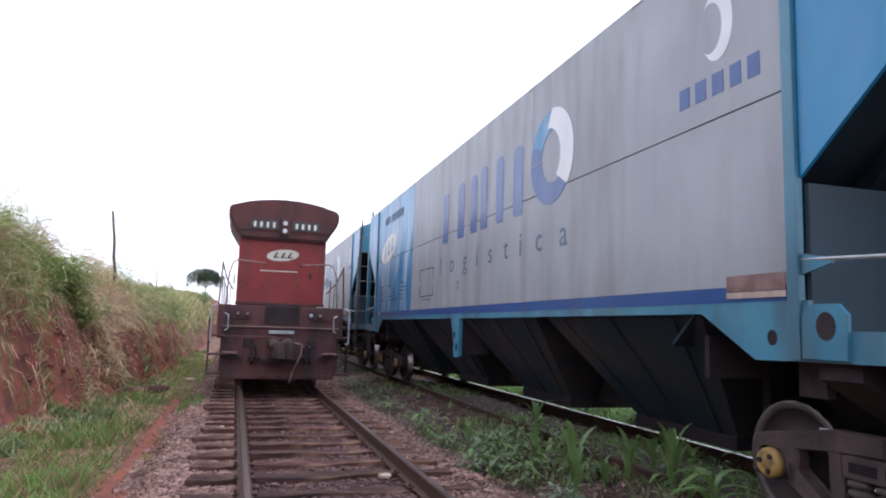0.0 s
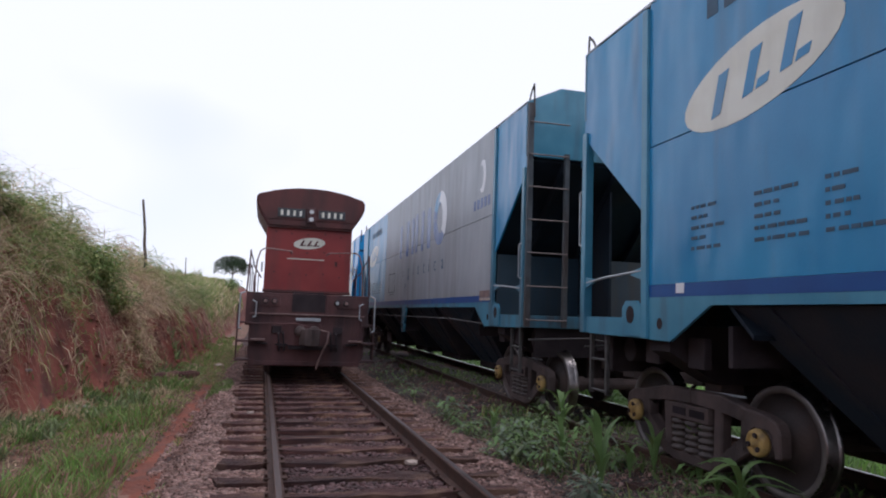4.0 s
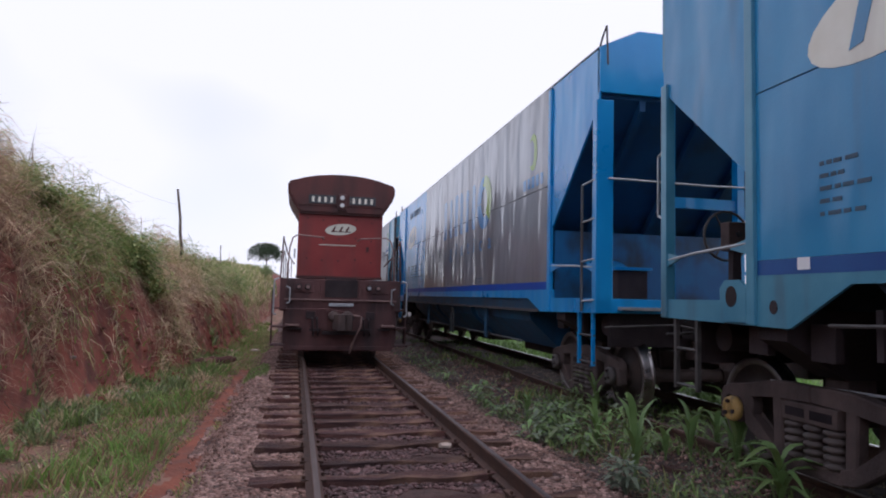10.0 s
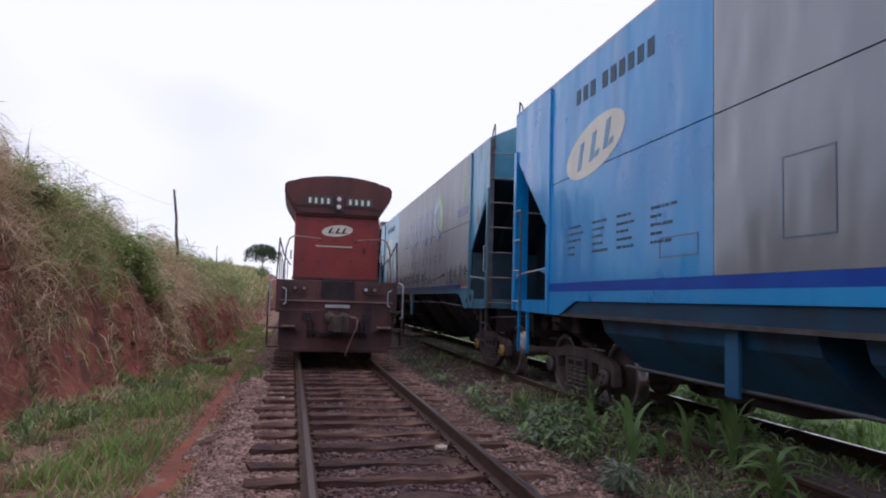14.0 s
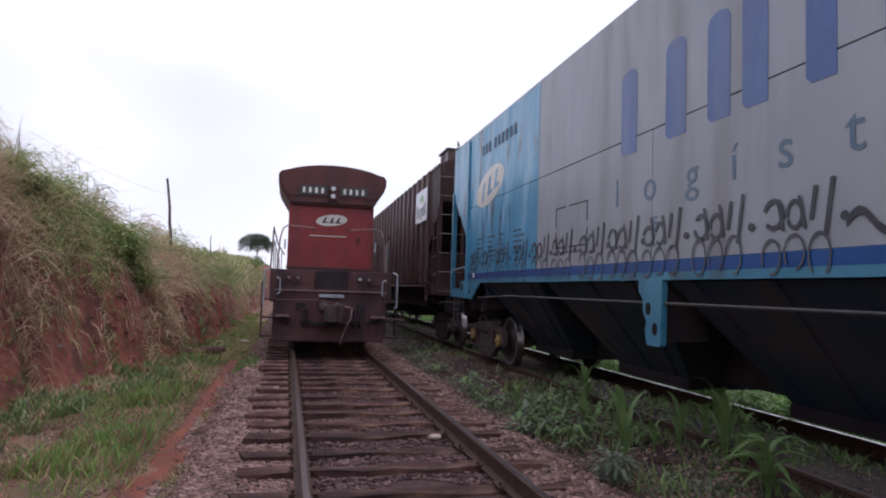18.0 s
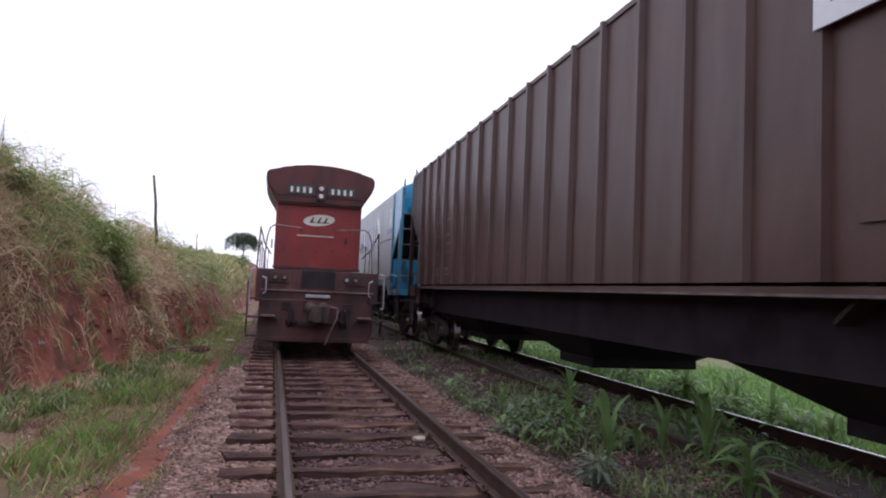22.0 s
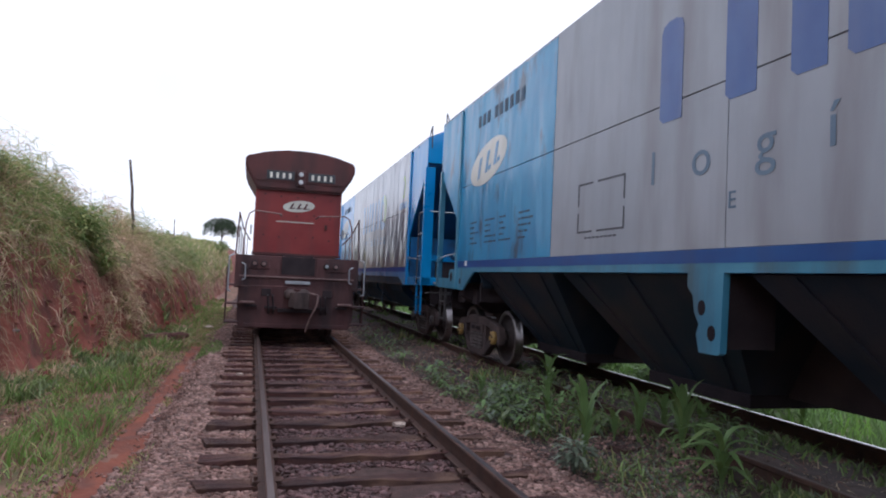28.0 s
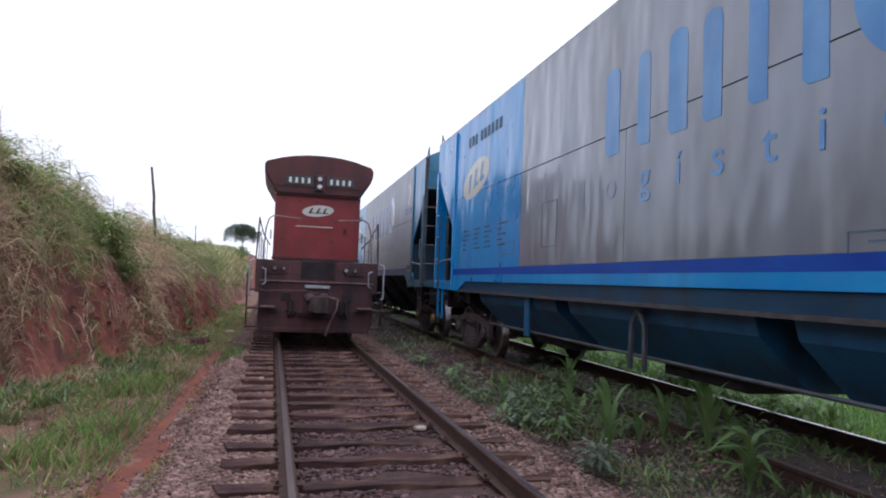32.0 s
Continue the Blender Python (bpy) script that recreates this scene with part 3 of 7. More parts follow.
def lathe(profile, y, z, bm=None, seg=28, polished=()):
    """A profile of (x, radius) turned round the x axis through (y, z)."""
    bm = bm or bmesh.new()
    rings = []
    for x, r in profile:
        rings.append([bm.verts.new((x, y + r * math.cos(i * 2 * math.pi / seg), z + r * math.sin(i * 2 * math.pi / seg))) for i in range(seg)])
    for k, (a, b) in enumerate(zip(rings, rings[1:])):
        for i in range(seg):
            f = bm.faces.new((a[i], a[(i + 1) % seg], b[(i + 1) % seg], b[i]))
            f.material_index = 1 if k in polished else 0
            f.smooth = True
    bm.faces.new(rings[0])
    bm.faces.new(rings[-1][::-1])
    return bm


def fast_mesh(name, verts, faces, mats, slots=None):
    """A mesh from arrays: verts n x 3, faces m x 3 or m x 4."""
    me = bpy.data.meshes.new(name)
    k = faces.shape[1]
    me.vertices.add(len(verts))
    me.vertices.foreach_set("co", np.ascontiguousarray(verts, dtype=np.float32).ravel())
    me.loops.add(faces.size)
    me.loops.foreach_set("vertex_index", np.ascontiguousarray(faces, dtype=np.int32).ravel())
    me.polygons.add(len(faces))
    me.polygons.foreach_set("loop_start", np.arange(0, faces.size, k, dtype=np.int32))
    for m in mats:
        me.materials.append(m)
    if slots is not None:
        me.polygons.foreach_set("material_index", np.ascontiguousarray(slots, dtype=np.int32))
    me.update()
    me.validate()
    return me


def ellipse(y, z, ry, rz, tilt=0.0, n=28):
    c, s = math.cos(radians(tilt)), math.sin(radians(tilt))
    out = []
    for i in range(n):
        a, b = ry * math.cos(2 * math.pi * i / n), rz * math.sin(2 * math.pi * i / n)
        out.append((y + a * c - b * s, z + a * s + b * c))
    return out

# ---- wagons: y runs from the end that comes first (0) to the other (16.5), z from the rail head, the seen side is at x = -1.52 ----
LEN, HALF, SILL, BAND, CREASE, TOP = 16.50, 1.52, 1.59, 1.79, 3.15, 4.65
SPAN, RISE = 1.036, 0.07
POSTS = (1.40, 15.12)
# the body is drawn on a 16.5 m module and let out between its end bays to its true length
TRUE_LEN, END_BAY = 17.72, 2.0
BOGIES = (1.15, TRUE_LEN - 1.50)
AXLE, WHEEL_R = 0.95, 0.475
SKIN = -HALF


def sheet(name, u0, u1, z0, z1, mat, parent, side=-1, wave=0.0, seed=0, label=""):
    """A side sheet with a skin that is slightly buckled between its welds."""
    bm = bmesh.new()
    x = side * HALF
    nu, nz = max(2, int((u1 - u0) / 0.16)), max(2, int((z1 - z0) / 0.16))
    grid = []
    for i in range(nu + 1):
        row = []
        for k in range(nz + 1):
            u, z = u0 + (u1 - u0) * i / nu, z0 + (z1 - z0) * k / nz
            edge = min(1, 4 * min(i, nu - i) / nu) * min(1, 4 * min(k, nz - k) / nz)
            d = wave * edge * (noise.noise((u * 1.1 + seed * 7.3, z * 0.45, seed)) + 0.6 * noise.noise((u * 2.6, z * 0.9, seed + 4.0)))
            row.append(bm.verts.new((x + d, u, z)))
        grid.append(row)
    for i in range(nu):
        for k in range(nz):
            bm.faces.new((grid[i][k], grid[i + 1][k], grid[i + 1][k + 1], grid[i][k + 1])).smooth = True
    inner = x - side * 0.035
    back = [bm.verts.new((inner, *p)) for p in ((u0, z0), (u1, z0), (u1, z1), (u0, z1))]
    bm.faces.new(back)
    ring = [[r[0] for r in grid], [grid[-1][k] for k in range(nz + 1)], [r[-1] for r in grid][::-1], [grid[0][k] for k in range(nz + 1)][::-1]]
    for j, vs in enumerate(ring):
        bm.faces.new([*vs, back[(j + 1) % 4], back[j]])
        for a, b in zip(vs, vs[1:]):
            bm.edges.get((a, b)).smooth = False
    return part(name, bm, mat, parent, label)


def decal(name, pts, mat, parent, label="", lift=0.004):
    """A painted mark on the seen side: a polygon of (u, z)."""
    return part(name, prism([(u * SPAN, z + RISE) for u, z in pts], SKIN - lift, SKIN - lift + 0.003), mat, parent, label)


def bar(u0, u1, z0, z1, slant=0.0):
    return [(u0, z0), (u1, z0), (u1 - slant, z1), (u0 - slant, z1)]


def bars_mark(name, rows, mat, parent, label=""):
    """Several short strokes as one painted block of unreadable small print."""
    bm = bmesh.new()
    for r in rows:
        prism([(u * SPAN, z + RISE) for u, z in bar(*r)], SKIN - 0.004, SKIN - 0.001, "x", bm)
    return tagged(part(name, bm, mat, parent, label), kind="stuff")


def crescent(u, z, ru, rz, shift, a0, a1, thin=0.80, n=18):
    """The part between an ellipse and a smaller one shifted from it, from angle a0 to a1."""
    out, inn = [], []
    for i in range(n + 1):
        a = radians(a0 + (a1 - a0) * i / n)
        out.append((u + ru * math.cos(a), z + rz * math.sin(a)))
        inn.append((u + shift + ru * thin * math.cos(a), z + rz * thin * math.sin(a)))
    return out + inn[::-1]


def glyph(text, size, u, z, mat, parent):
    cu = bpy.data.curves.new("lettering", "FONT")
    cu.body, cu.size, cu.extrude, cu.align_x = text, size, 0.0008, "CENTER"
    tmp = new("lettering", cu)
    me = bpy.data.meshes.new_from_object(tmp.evaluated_get(bpy.context.evaluated_depsgraph_get()))
    bpy.data.objects.remove(tmp)
    me.materials.append(mat)
    ob = new("lettering", me)
    ob.parent = parent
    ob.matrix_basis = Matrix(((0, 0, -1, SKIN - 0.004), (-1, 0, 0, u * SPAN), (0, 1, 0, z + RISE), (0, 0, 0, 1)))
    return ob


def stretch(u, bay=0.0):
    """From the drawn module to the true body: the end bays keep their size, but for what bay adds to them."""
    if u < END_BAY:
        return u + bay * min(1.0, max(0.0, u / 1.35))
    if u > LEN - END_BAY:
        return TRUE_LEN - stretch(LEN - u, bay)
    return END_BAY + bay + (u - END_BAY) * (TRUE_LEN - 2 * END_BAY - 2 * bay) / (LEN - 2 * END_BAY)


def let_out(w, bay=0.0):
    for ob in [*w.children, *(c for p in w.children for c in p.children)]:
        if ob.name.startswith("lettering"):
            ob.matrix_basis = Matrix.Translation((0, stretch(ob.matrix_basis.translation.y, bay) - ob.matrix_basis.translation.y, 0)) @ ob.matrix_basis @ Matrix.Diagonal((1.08, 1, 1, 1))
            continue
        for v in ob.data.vertices:
            v.co.y = stretch(v.co.y, bay)


def wheelset(wagon, u, cap):
    bm = rod((-1.06, 0, 0), (1.06, 0, 0), 0.085, None, 14)
    for x in (-0.62, 0.62):
        rod((x - 0.16, 0, 0), (x + 0.16, 0, 0), 0.115, bm, 14)
    ws = part("wheelset", bm, M["bogie"], wagon, "rusty steel axle with its wheels")
    ws.location = (0, u, WHEEL_R)
    for s in (-1, 1):
        prof = [(s * 0.74, 0.12), (s * 0.74, 0.17), (s * 0.775, 0.22), (s * 0.785, 0.36), (s * 0.765, 0.40), (s * 0.760, 0.490), (s * 0.772, 0.502),
                (s * 0.790, 0.484), (s * 0.805, WHEEL_R), (s * 0.885, WHEEL_R - 0.004), (s * 0.897, WHEEL_R - 0.014), (s * 0.897, 0.413), (s * 0.875, 0.402), (s * 0.835, 0.37), (s * 0.815, 0.30), (s * 0.82, 0.21), (s * 0.885, 0.165), (s * 0.895, 0.12)]
        bm = lathe(prof, 0, 0, None, 44, (5, 6, 7, 8, 9))
        for f in bm.faces:
            c = f.calc_center_median()
            if f.material_index == 0 and abs(c.x) > 0.88 and math.hypot(c.y, c.z) > 0.40:
                f.material_index = 2
        part("wheel", bm, [M["wheel_dish"], M["tread"], M["wheel_rim"]], ws, "worn steel wheel with polished tread")
        bm = lathe([(s * 0.97, 0.06), (s * 0.97, 0.125), (s * 1.09, 0.125), (s * 1.10, 0.10), (s * 1.10, 0.02)], 0, 0, None, 22)
        part("bearing_cup", bm, M["bogie"], ws, "greasy bearing cup")
        bm = lathe([(s * 1.10, 0.02), (s * 1.10, 0.112), (s * 1.135, 0.116), (s * 1.165, 0.108), (s * 1.175, 0.088), (s * 1.168, 0.07), (s * 1.165, 0.045), (s * 1.18, 0.035), (s * 1.18, 0.01)], 0, 0, None, 24)
        part("bearing_cap", bm, M[cap], ws, "ochre axle bearing cap with three bolts" if cap == "cap" else "dark greasy axle bearing cap with bolts")
        bm = bmesh.new()
        for k in range(3):
            a = 0.5 + k * 2.094
            rod((s * 1.160, 0.066 * math.cos(a), 0.066 * math.sin(a)), (s * 1.188, 0.066 * math.cos(a), 0.066 * math.sin(a)), 0.021, bm, 6)
        part("cap_bolts", bm, M["under"], ws, "three dark cap bolts")
    return ws


def bogie(wagon, uc, cap="cap"):
    """A cast three-piece bogie: side frames with pedestals over the bearings, windows beside the springs."""
    sets = [wheelset(wagon, uc - AXLE, cap), wheelset(wagon, uc + AXLE, cap)]
    for s in (-1, 1):
        x0, x1 = s * 0.99, s * 1.11
        bm = bmesh.new()
        for d in (-1, 1):
            def q(pts):
                return [(uc + d * a, b) for a, b in pts]
            prism(q([(0.70, 0.55), (0.74, 0.735), (1.02, 0.70), (1.13, 0.66), (1.17, 0.58), (1.17, 0.38), (1.10, 0.36), (1.10, 0.56), (1.05, 0.605), (0.86, 0.605), (0.81, 0.56), (0.81, 0.36), (0.74, 0.33)]), x0, x1, "x", bm)
            prism(q([(0.0, 0.66), (0.0, 0.80), (0.42, 0.80), (0.78, 0.73), (0.76, 0.60), (0.40, 0.67)]), x0, x1, "x", bm)
            prism(q([(0.28, 0.10), (0.44, 0.12), (0.82, 0.36), (0.80, 0.55), (0.72, 0.46), (0.44, 0.25), (0.28, 0.22)]), x0, x1, "x", bm)
            prism(q([(0.32, 0.18), (0.44, 0.18), (0.46, 0.72), (0.34, 0.72)]), x0, x1 - s * 0.01, "x", bm)
        box(min(x0, x1), max(x0, x1), uc - 0.32, uc + 0.32, 0.09, 0.20, bm)
        bmesh.ops.bevel(bm, geom=bm.edges[:], offset=0.014, segments=1, affect="EDGES")
        part("side_frame", bm, M["bogie"], wagon, "rusty cast steel bogie side frame")
        for k in (-0.21, 0.0, 0.21):
            prof = []
            for c in range(5):
                prof += [(0.20 + 0.062 * c, 0.06), (0.212 + 0.062 * c, 0.092), (0.238 + 0.062 * c, 0.092), (0.25 + 0.062 * c, 0.06)]
            bm = lathe(prof, 0, 0, None, 14)
            bmesh.ops.transform(bm, matrix=Matrix(((0, 0, -1, s * 1.06), (0, 1, 0, uc + k), (1, 0, 0, 0), (0, 0, 0, 1))), verts=bm.verts)
            part("coil_spring", bm, M["spring"], wagon)
        end = part("bolster_end", box(*sorted((s * 0.95, s * 1.135)), uc - 0.30, uc + 0.30, 0.505, 0.655, None, 0.015), M["bogie"], wagon, "cast bolster end between the columns")
        for a, b in ((-0.25, -0.02), (0.04, 0.25)):
            part("bolster_pocket", box(*sorted((s * 1.134, s * 1.139)), uc + a, uc + b, 0.545, 0.615), M["under_black"], end, "dark pocket in the bolster end")
        for d in (-1, 1):
            part("brake_block", prism([(uc + d * a, b) for a, b in ((0.44, 0.28), (0.40, 0.36), (0.42, 0.62), (0.49, 0.66), (0.50, 0.48))], s * 0.75, s * 0.87), M["bogie"], wagon)
            part("adapter", box(*sorted((s * 0.99, s * 1.09)), uc + d * AXLE - 0.10, uc + d * AXLE + 0.10, 0.585, 0.625), M["under"], wagon, "bearing adapter under the pedestal")
        part("side_bearing", box(*sorted((s * 0.60, s * 0.86)), uc - 0.12, uc + 0.12, 0.73, 0.86), M["bogie"], wagon)
    part("bolster", box(-1.0, 1.0, uc - 0.2, uc + 0.2, 0.50, 0.74, None, 0.02), M["bogie"], wagon)
    part("body_bolster", prism([(-1.44, 1.40), (-1.44, 1.16), (-0.9, 0.86), (0.9, 0.86), (1.44, 1.16), (1.44, 1.40)], uc - 0.16, uc + 0.16, "y"), M["under"], wagon)
    for d in (-1, 1):
        part("bolster_gusset", box(-1.30, -1.22, uc + d * 0.36 - 0.12, uc + d * 0.36 + 0.12, 1.02, 1.30, None, 0.01), M["under"], wagon, "grimy bracket under the sill")
        part("brake_beam", pipe([(-0.88, uc + d * 0.50, 0.40), (0.88, uc + d * 0.50, 0.40)], 0.04), M["under"], wagon)
        part("brake_lever", rod((-0.15, uc + d * 0.50, 0.40), (-0.10, uc + d * 0.30, 0.92), 0.025, None, 6), M["under"], wagon)
    part("brake_rod", rod((-0.98, uc - 0.62, 0.80), (-0.98, uc + 0.62, 0.77), 0.012, None, 6), M["galv"], wagon, "thin bright brake rod")
    return sets


BROWNS = (M["brown"], M["brown_end"])


def wagon_end(w, far, paint, post_mat, ladder, inner_mat, gus_z, wheel=False, plate=None, plate_z=3.82):
    """One end: corner posts, gussets, end plate, slope sheet, deck, ladder, coupler, hoses. far turns it round."""
    def U(u):
        return LEN - u if far else u
    b0 = POSTS[0]
    # the recess's shade is in the colour of these inner faces
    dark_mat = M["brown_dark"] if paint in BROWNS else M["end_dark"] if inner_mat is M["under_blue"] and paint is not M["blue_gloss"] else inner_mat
    for s in (-1, 1):
        part("gusset", prism([(U(b0 - 0.06), TOP), (U(0), TOP), (U(0), gus_z), (U(b0 - 0.06), 2.50)], s * HALF, s * (HALF - 0.03)), paint, w)
        part("corner_post", box(*sorted((s * (HALF + 0.03), s * (HALF - (0.20 if ladder == 2 else 0.07)))), min(U(0), U(0.1)), max(U(0), U(0.1)), 1.29, gus_z + 0.05, None, 0.01), post_mat, w)
        part("grab_iron", pipe([(s * 1.45, U(0.15), TOP), (s * 1.45, U(0.05), TOP + 0.16), (s * 1.45, U(-0.06), TOP + 0.26), (s * 1.45, U(-0.1), TOP - 0.25)], 0.014), M["ladder"], w, "thin bent grab iron")
        part("handrail", pipe([(s * 1.52, U(0.1), 1.86), (s * 1.54, U(0.6), 1.90), (s * 1.52, U(b0 - 0.05), 1.94)], 0.014), M["galv"] if post_mat not in BROWNS else post_mat, w, "thin steel handrail")
        bm = prism([(U(b0 - 0.06), 1.84), (U(b0 - 0.06), 1.98), (U(b0 - 0.3), 1.93), (U(b0 - 0.3), 1.90)], s * HALF - 0.012, s * HALF + 0.012)
        part("handrail_bracket", bm, post_mat, w)
        bm = prism([(U(0.08), 1.79), (U(0.08), 1.93), (U(0.30), 1.89), (U(0.30), 1.86)], s * HALF - 0.012, s * HALF + 0.012)
        part("handrail_bracket", bm, post_mat, w)
        if not plate:
            part("inner_post", box(s * 0.50 - 0.05, s * 0.50 + 0.05, min(U(0.02), U(0.12)), max(U(0.02), U(0.12)), 1.45, plate_z + 0.01), dark_mat if paint in BROWNS else post_mat, w)
        # lifting lug with its dark eye
        if paint is M["blue_gloss"]:
            continue
        lug = prism([(U(1.33), 1.29), (U(0.99), 1.29), (U(0.98), 1.57), (U(1.05), 1.64), (U(1.25), 1.64), (U(1.33), 1.57)], s * (HALF + 0.005), s * (HALF + 0.035))
        lg = part("lifting_lug", lug, post_mat, w)
        part("lug_eye", prism(ellipse(U(1.14), 1.50, 0.075, 0.09, 0, 16), s * (HALF + 0.034), s * (HALF + 0.038)), M["under"], lg, "dark oval eye")
        part("sill_hole", prism(ellipse(U(1.62), 1.42, 0.045, 0.055, 0, 14), s * (HALF + 0.003), s * (HALF + 0.007)), M["under"], w, "dark round hole in the sill")
    ys = sorted((U(-0.02), U(0.03)))
    prof = [(-HALF, plate_z), (HALF, plate_z), (HALF, TOP), (0.98, TOP + 0.25), (-0.98, TOP + 0.25), (-HALF, TOP)]
    part("end_plate", prism(prof, ys[0], ys[1], "y"), plate or paint, w)
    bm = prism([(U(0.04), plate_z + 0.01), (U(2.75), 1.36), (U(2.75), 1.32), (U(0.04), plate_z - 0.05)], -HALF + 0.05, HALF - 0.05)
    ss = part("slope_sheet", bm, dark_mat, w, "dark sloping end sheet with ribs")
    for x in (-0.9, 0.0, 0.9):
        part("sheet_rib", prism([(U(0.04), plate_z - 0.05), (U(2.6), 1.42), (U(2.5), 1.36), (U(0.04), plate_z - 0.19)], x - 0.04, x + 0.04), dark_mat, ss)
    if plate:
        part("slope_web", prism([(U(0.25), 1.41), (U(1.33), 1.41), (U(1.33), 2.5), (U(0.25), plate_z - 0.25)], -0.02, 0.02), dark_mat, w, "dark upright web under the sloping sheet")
    ys = sorted((U(0.0), U(0.14)))
    part("end_sill", box(-HALF, HALF, ys[0], ys[1], 1.29, 1.47, None, 0.012), M["sill_worn"] if plate else paint, w)
    ys = sorted((U(0.14), U(1.3)))
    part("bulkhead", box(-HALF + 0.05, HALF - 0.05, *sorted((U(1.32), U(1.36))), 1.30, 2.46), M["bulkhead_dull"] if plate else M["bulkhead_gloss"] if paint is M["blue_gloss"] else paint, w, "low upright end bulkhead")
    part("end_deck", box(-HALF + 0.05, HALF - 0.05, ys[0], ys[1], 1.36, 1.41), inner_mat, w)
    bm = box(-0.3, 0.3, *sorted((U(0.1), U(1.9))), 0.98, 1.36)
    part("draft_sill", bm, M["under"], w)
    # invented plate, added to close the view through and keep it dark
    part("cross_bearer", box(-0.66, 0.66, *sorted((U(2.55), U(2.63))), 0.62, 1.42), M["under"], w)
    if paint is not M["blue_gloss"]:
        part("bolster_web", box(-1.40, 1.40, *sorted((U(2.40), U(2.45))), 1.08, 1.42), M["under"], w, "dark web across the frame above the bogie")
    part("air_reservoir", rod((0.35, U(0.62), 1.12), (1.25, U(0.62), 1.12), 0.17, None, 14), M["under"], w)
    part("brake_cylinder", rod((-1.15, U(0.45), 1.12), (-0.45, U(0.45), 1.12), 0.13, None, 14), M["under"], w)
    part("end_apron", box(-1.25, 1.25, *sorted((U(0.18), U(0.24))), 0.86, 1.36), M["under"], w)
    bm = box(-0.11, 0.11, *sorted((U(-0.5), U(0.3))), 0.70, 0.95, None, 0.02)
    prism([(-0.17, U(-0.48)), (0.17, U(-0.48)), (0.20, U(-0.66)), (0.06, U(-0.76)), (-0.15, U(-0.74))], 0.66, 0.98, "z", bm)
    part("coupler", bm, M["bogie"], w, "rusty knuckle coupler")
    part("brake_hose", pipe([(0.35, U(0.0), 1.1), (0.35, U(-0.2), 0.85), (0.2, U(-0.5), 0.5), (0.05, U(-0.74), 0.45)], 0.025), M["under"], w)
    part("uncoupling_rod", pipe([(-1.45, U(-0.06), 1.12), (-0.5, U(-0.08), 1.16), (-0.1, U(-0.3), 1.08)], 0.014), M["ladder"], w)
    # end ladder on the corner
    side_ladder = ladder == 2
    if ladder in (1, 3):
        x0, x1 = (-1.48, -0.92)
        part("ladder_stile", box(x0 - 0.05, x0 + 0.03, *sorted((U(-0.03), U(-0.09))), 1.30, TOP - 0.04), post_mat if ladder == 3 or paint is M["blue_worn"] else M["ladder_blue"], w)
        part("ladder_stile", box(x1 - 0.02, x1 + 0.05, *sorted((U(-0.03), U(-0.09))), 1.30, plate_z + 0.06), post_mat if ladder == 3 or paint is M["blue_worn"] else M["ladder_blue"], w)
        for k in range(7):
            z = 1.40 + 0.485 * k
            bm = pipe([(x0 - 0.03, U(-0.06), z + 0.02), (x0 - 0.02, U(-0.13), z), (x1 + 0.02, U(-0.13), z), (x1 + 0.04, U(-0.06), z + 0.02)], 0.0115)
            part("rung", bm, M["worn_rung"], w)
    if ladder == 0:
        part("grab_handle", pipe([(-HALF + 0.02, U(-0.06), 2.30), (-HALF + 0.02, U(-0.14), 2.33), (-HALF + 0.02, U(-0.14), 2.95), (-HALF + 0.02, U(-0.06), 2.98)], 0.014), M["galv"], w, "upright steel grab handle")
    if plate:
        if ladder == 1:
            bm = pipe([(-HALF - 0.03, U(0.05), 2.00), (-HALF - 0.07, U(0.05), 2.02), (-HALF - 0.07, U(0.05), 2.50), (-HALF - 0.03, U(0.05), 2.52)], 0.012)
            part("grab_handle", bm, M["galv"], w, "upright steel grab handle")
        part("plate_tab", box(-0.62, -0.48, *sorted((U(-0.03), U(0.04))), plate_z - 0.09, plate_z + 0.01), paint, w, "small blue tab under the end plate")
    if ladder == 2:
        part("ladder_stile", rod((-HALF - 0.03, U(0.36), 1.30), (-HALF - 0.03, U(0.36), 2.95), 0.018, None, 8), M["ladder_blue"], w)
        for z in (1.43, 1.94, 2.45, 2.94):
            part("rung", rod((-HALF - 0.03, U(0.04), z + 0.02), (-HALF - 0.03, U(0.37), z), 0.013, None, 6), M["galv"], w)
        part("end_rail", pipe([(-1.4, U(-0.03), 2.97), (0.0, U(-0.03), 2.95), (1.4, U(-0.03), 2.97)], 0.014), M["galv"], w, "thin steel rail across the end")
        part("cross_bar", box(-0.45, 0.45, *sorted((U(0.05), U(0.11))), 2.66, 2.80), post_mat, w)
        part("end_step", box(-1.25, -0.65, *sorted((U(-0.12), U(0.10))), 1.33, 1.37), M["galv"], w, "pale worn end step")
        part("valve_box", box(-0.95, -0.52, *sorted((U(0.5), U(0.9))), 1.42, 1.86, None, 0.02), M["under"], w, "dark grimy valve box")
        part("valve_hood", prism([(U(0.45), 1.86), (U(0.95), 1.86), (U(1.30), 2.0), (U(1.30), 2.04), (U(0.95), 1.90), (U(0.45), 1.90)], -1.02, -0.48), post_mat, w)
    if ladder == 3:
        part("ladder_stile", box(-HALF - 0.04, -HALF + 0.02, *sorted((U(0.50), U(0.58))), 1.30, 3.18, None, 0.008), paint, w)
        for z in (1.42, 1.80, 2.28, 2.75):
            part("rung", rod((-HALF - 0.03, U(0.05), z + 0.03), (-HALF - 0.03, U(0.55), z), 0.014, None, 6), M["worn_rung"], w)
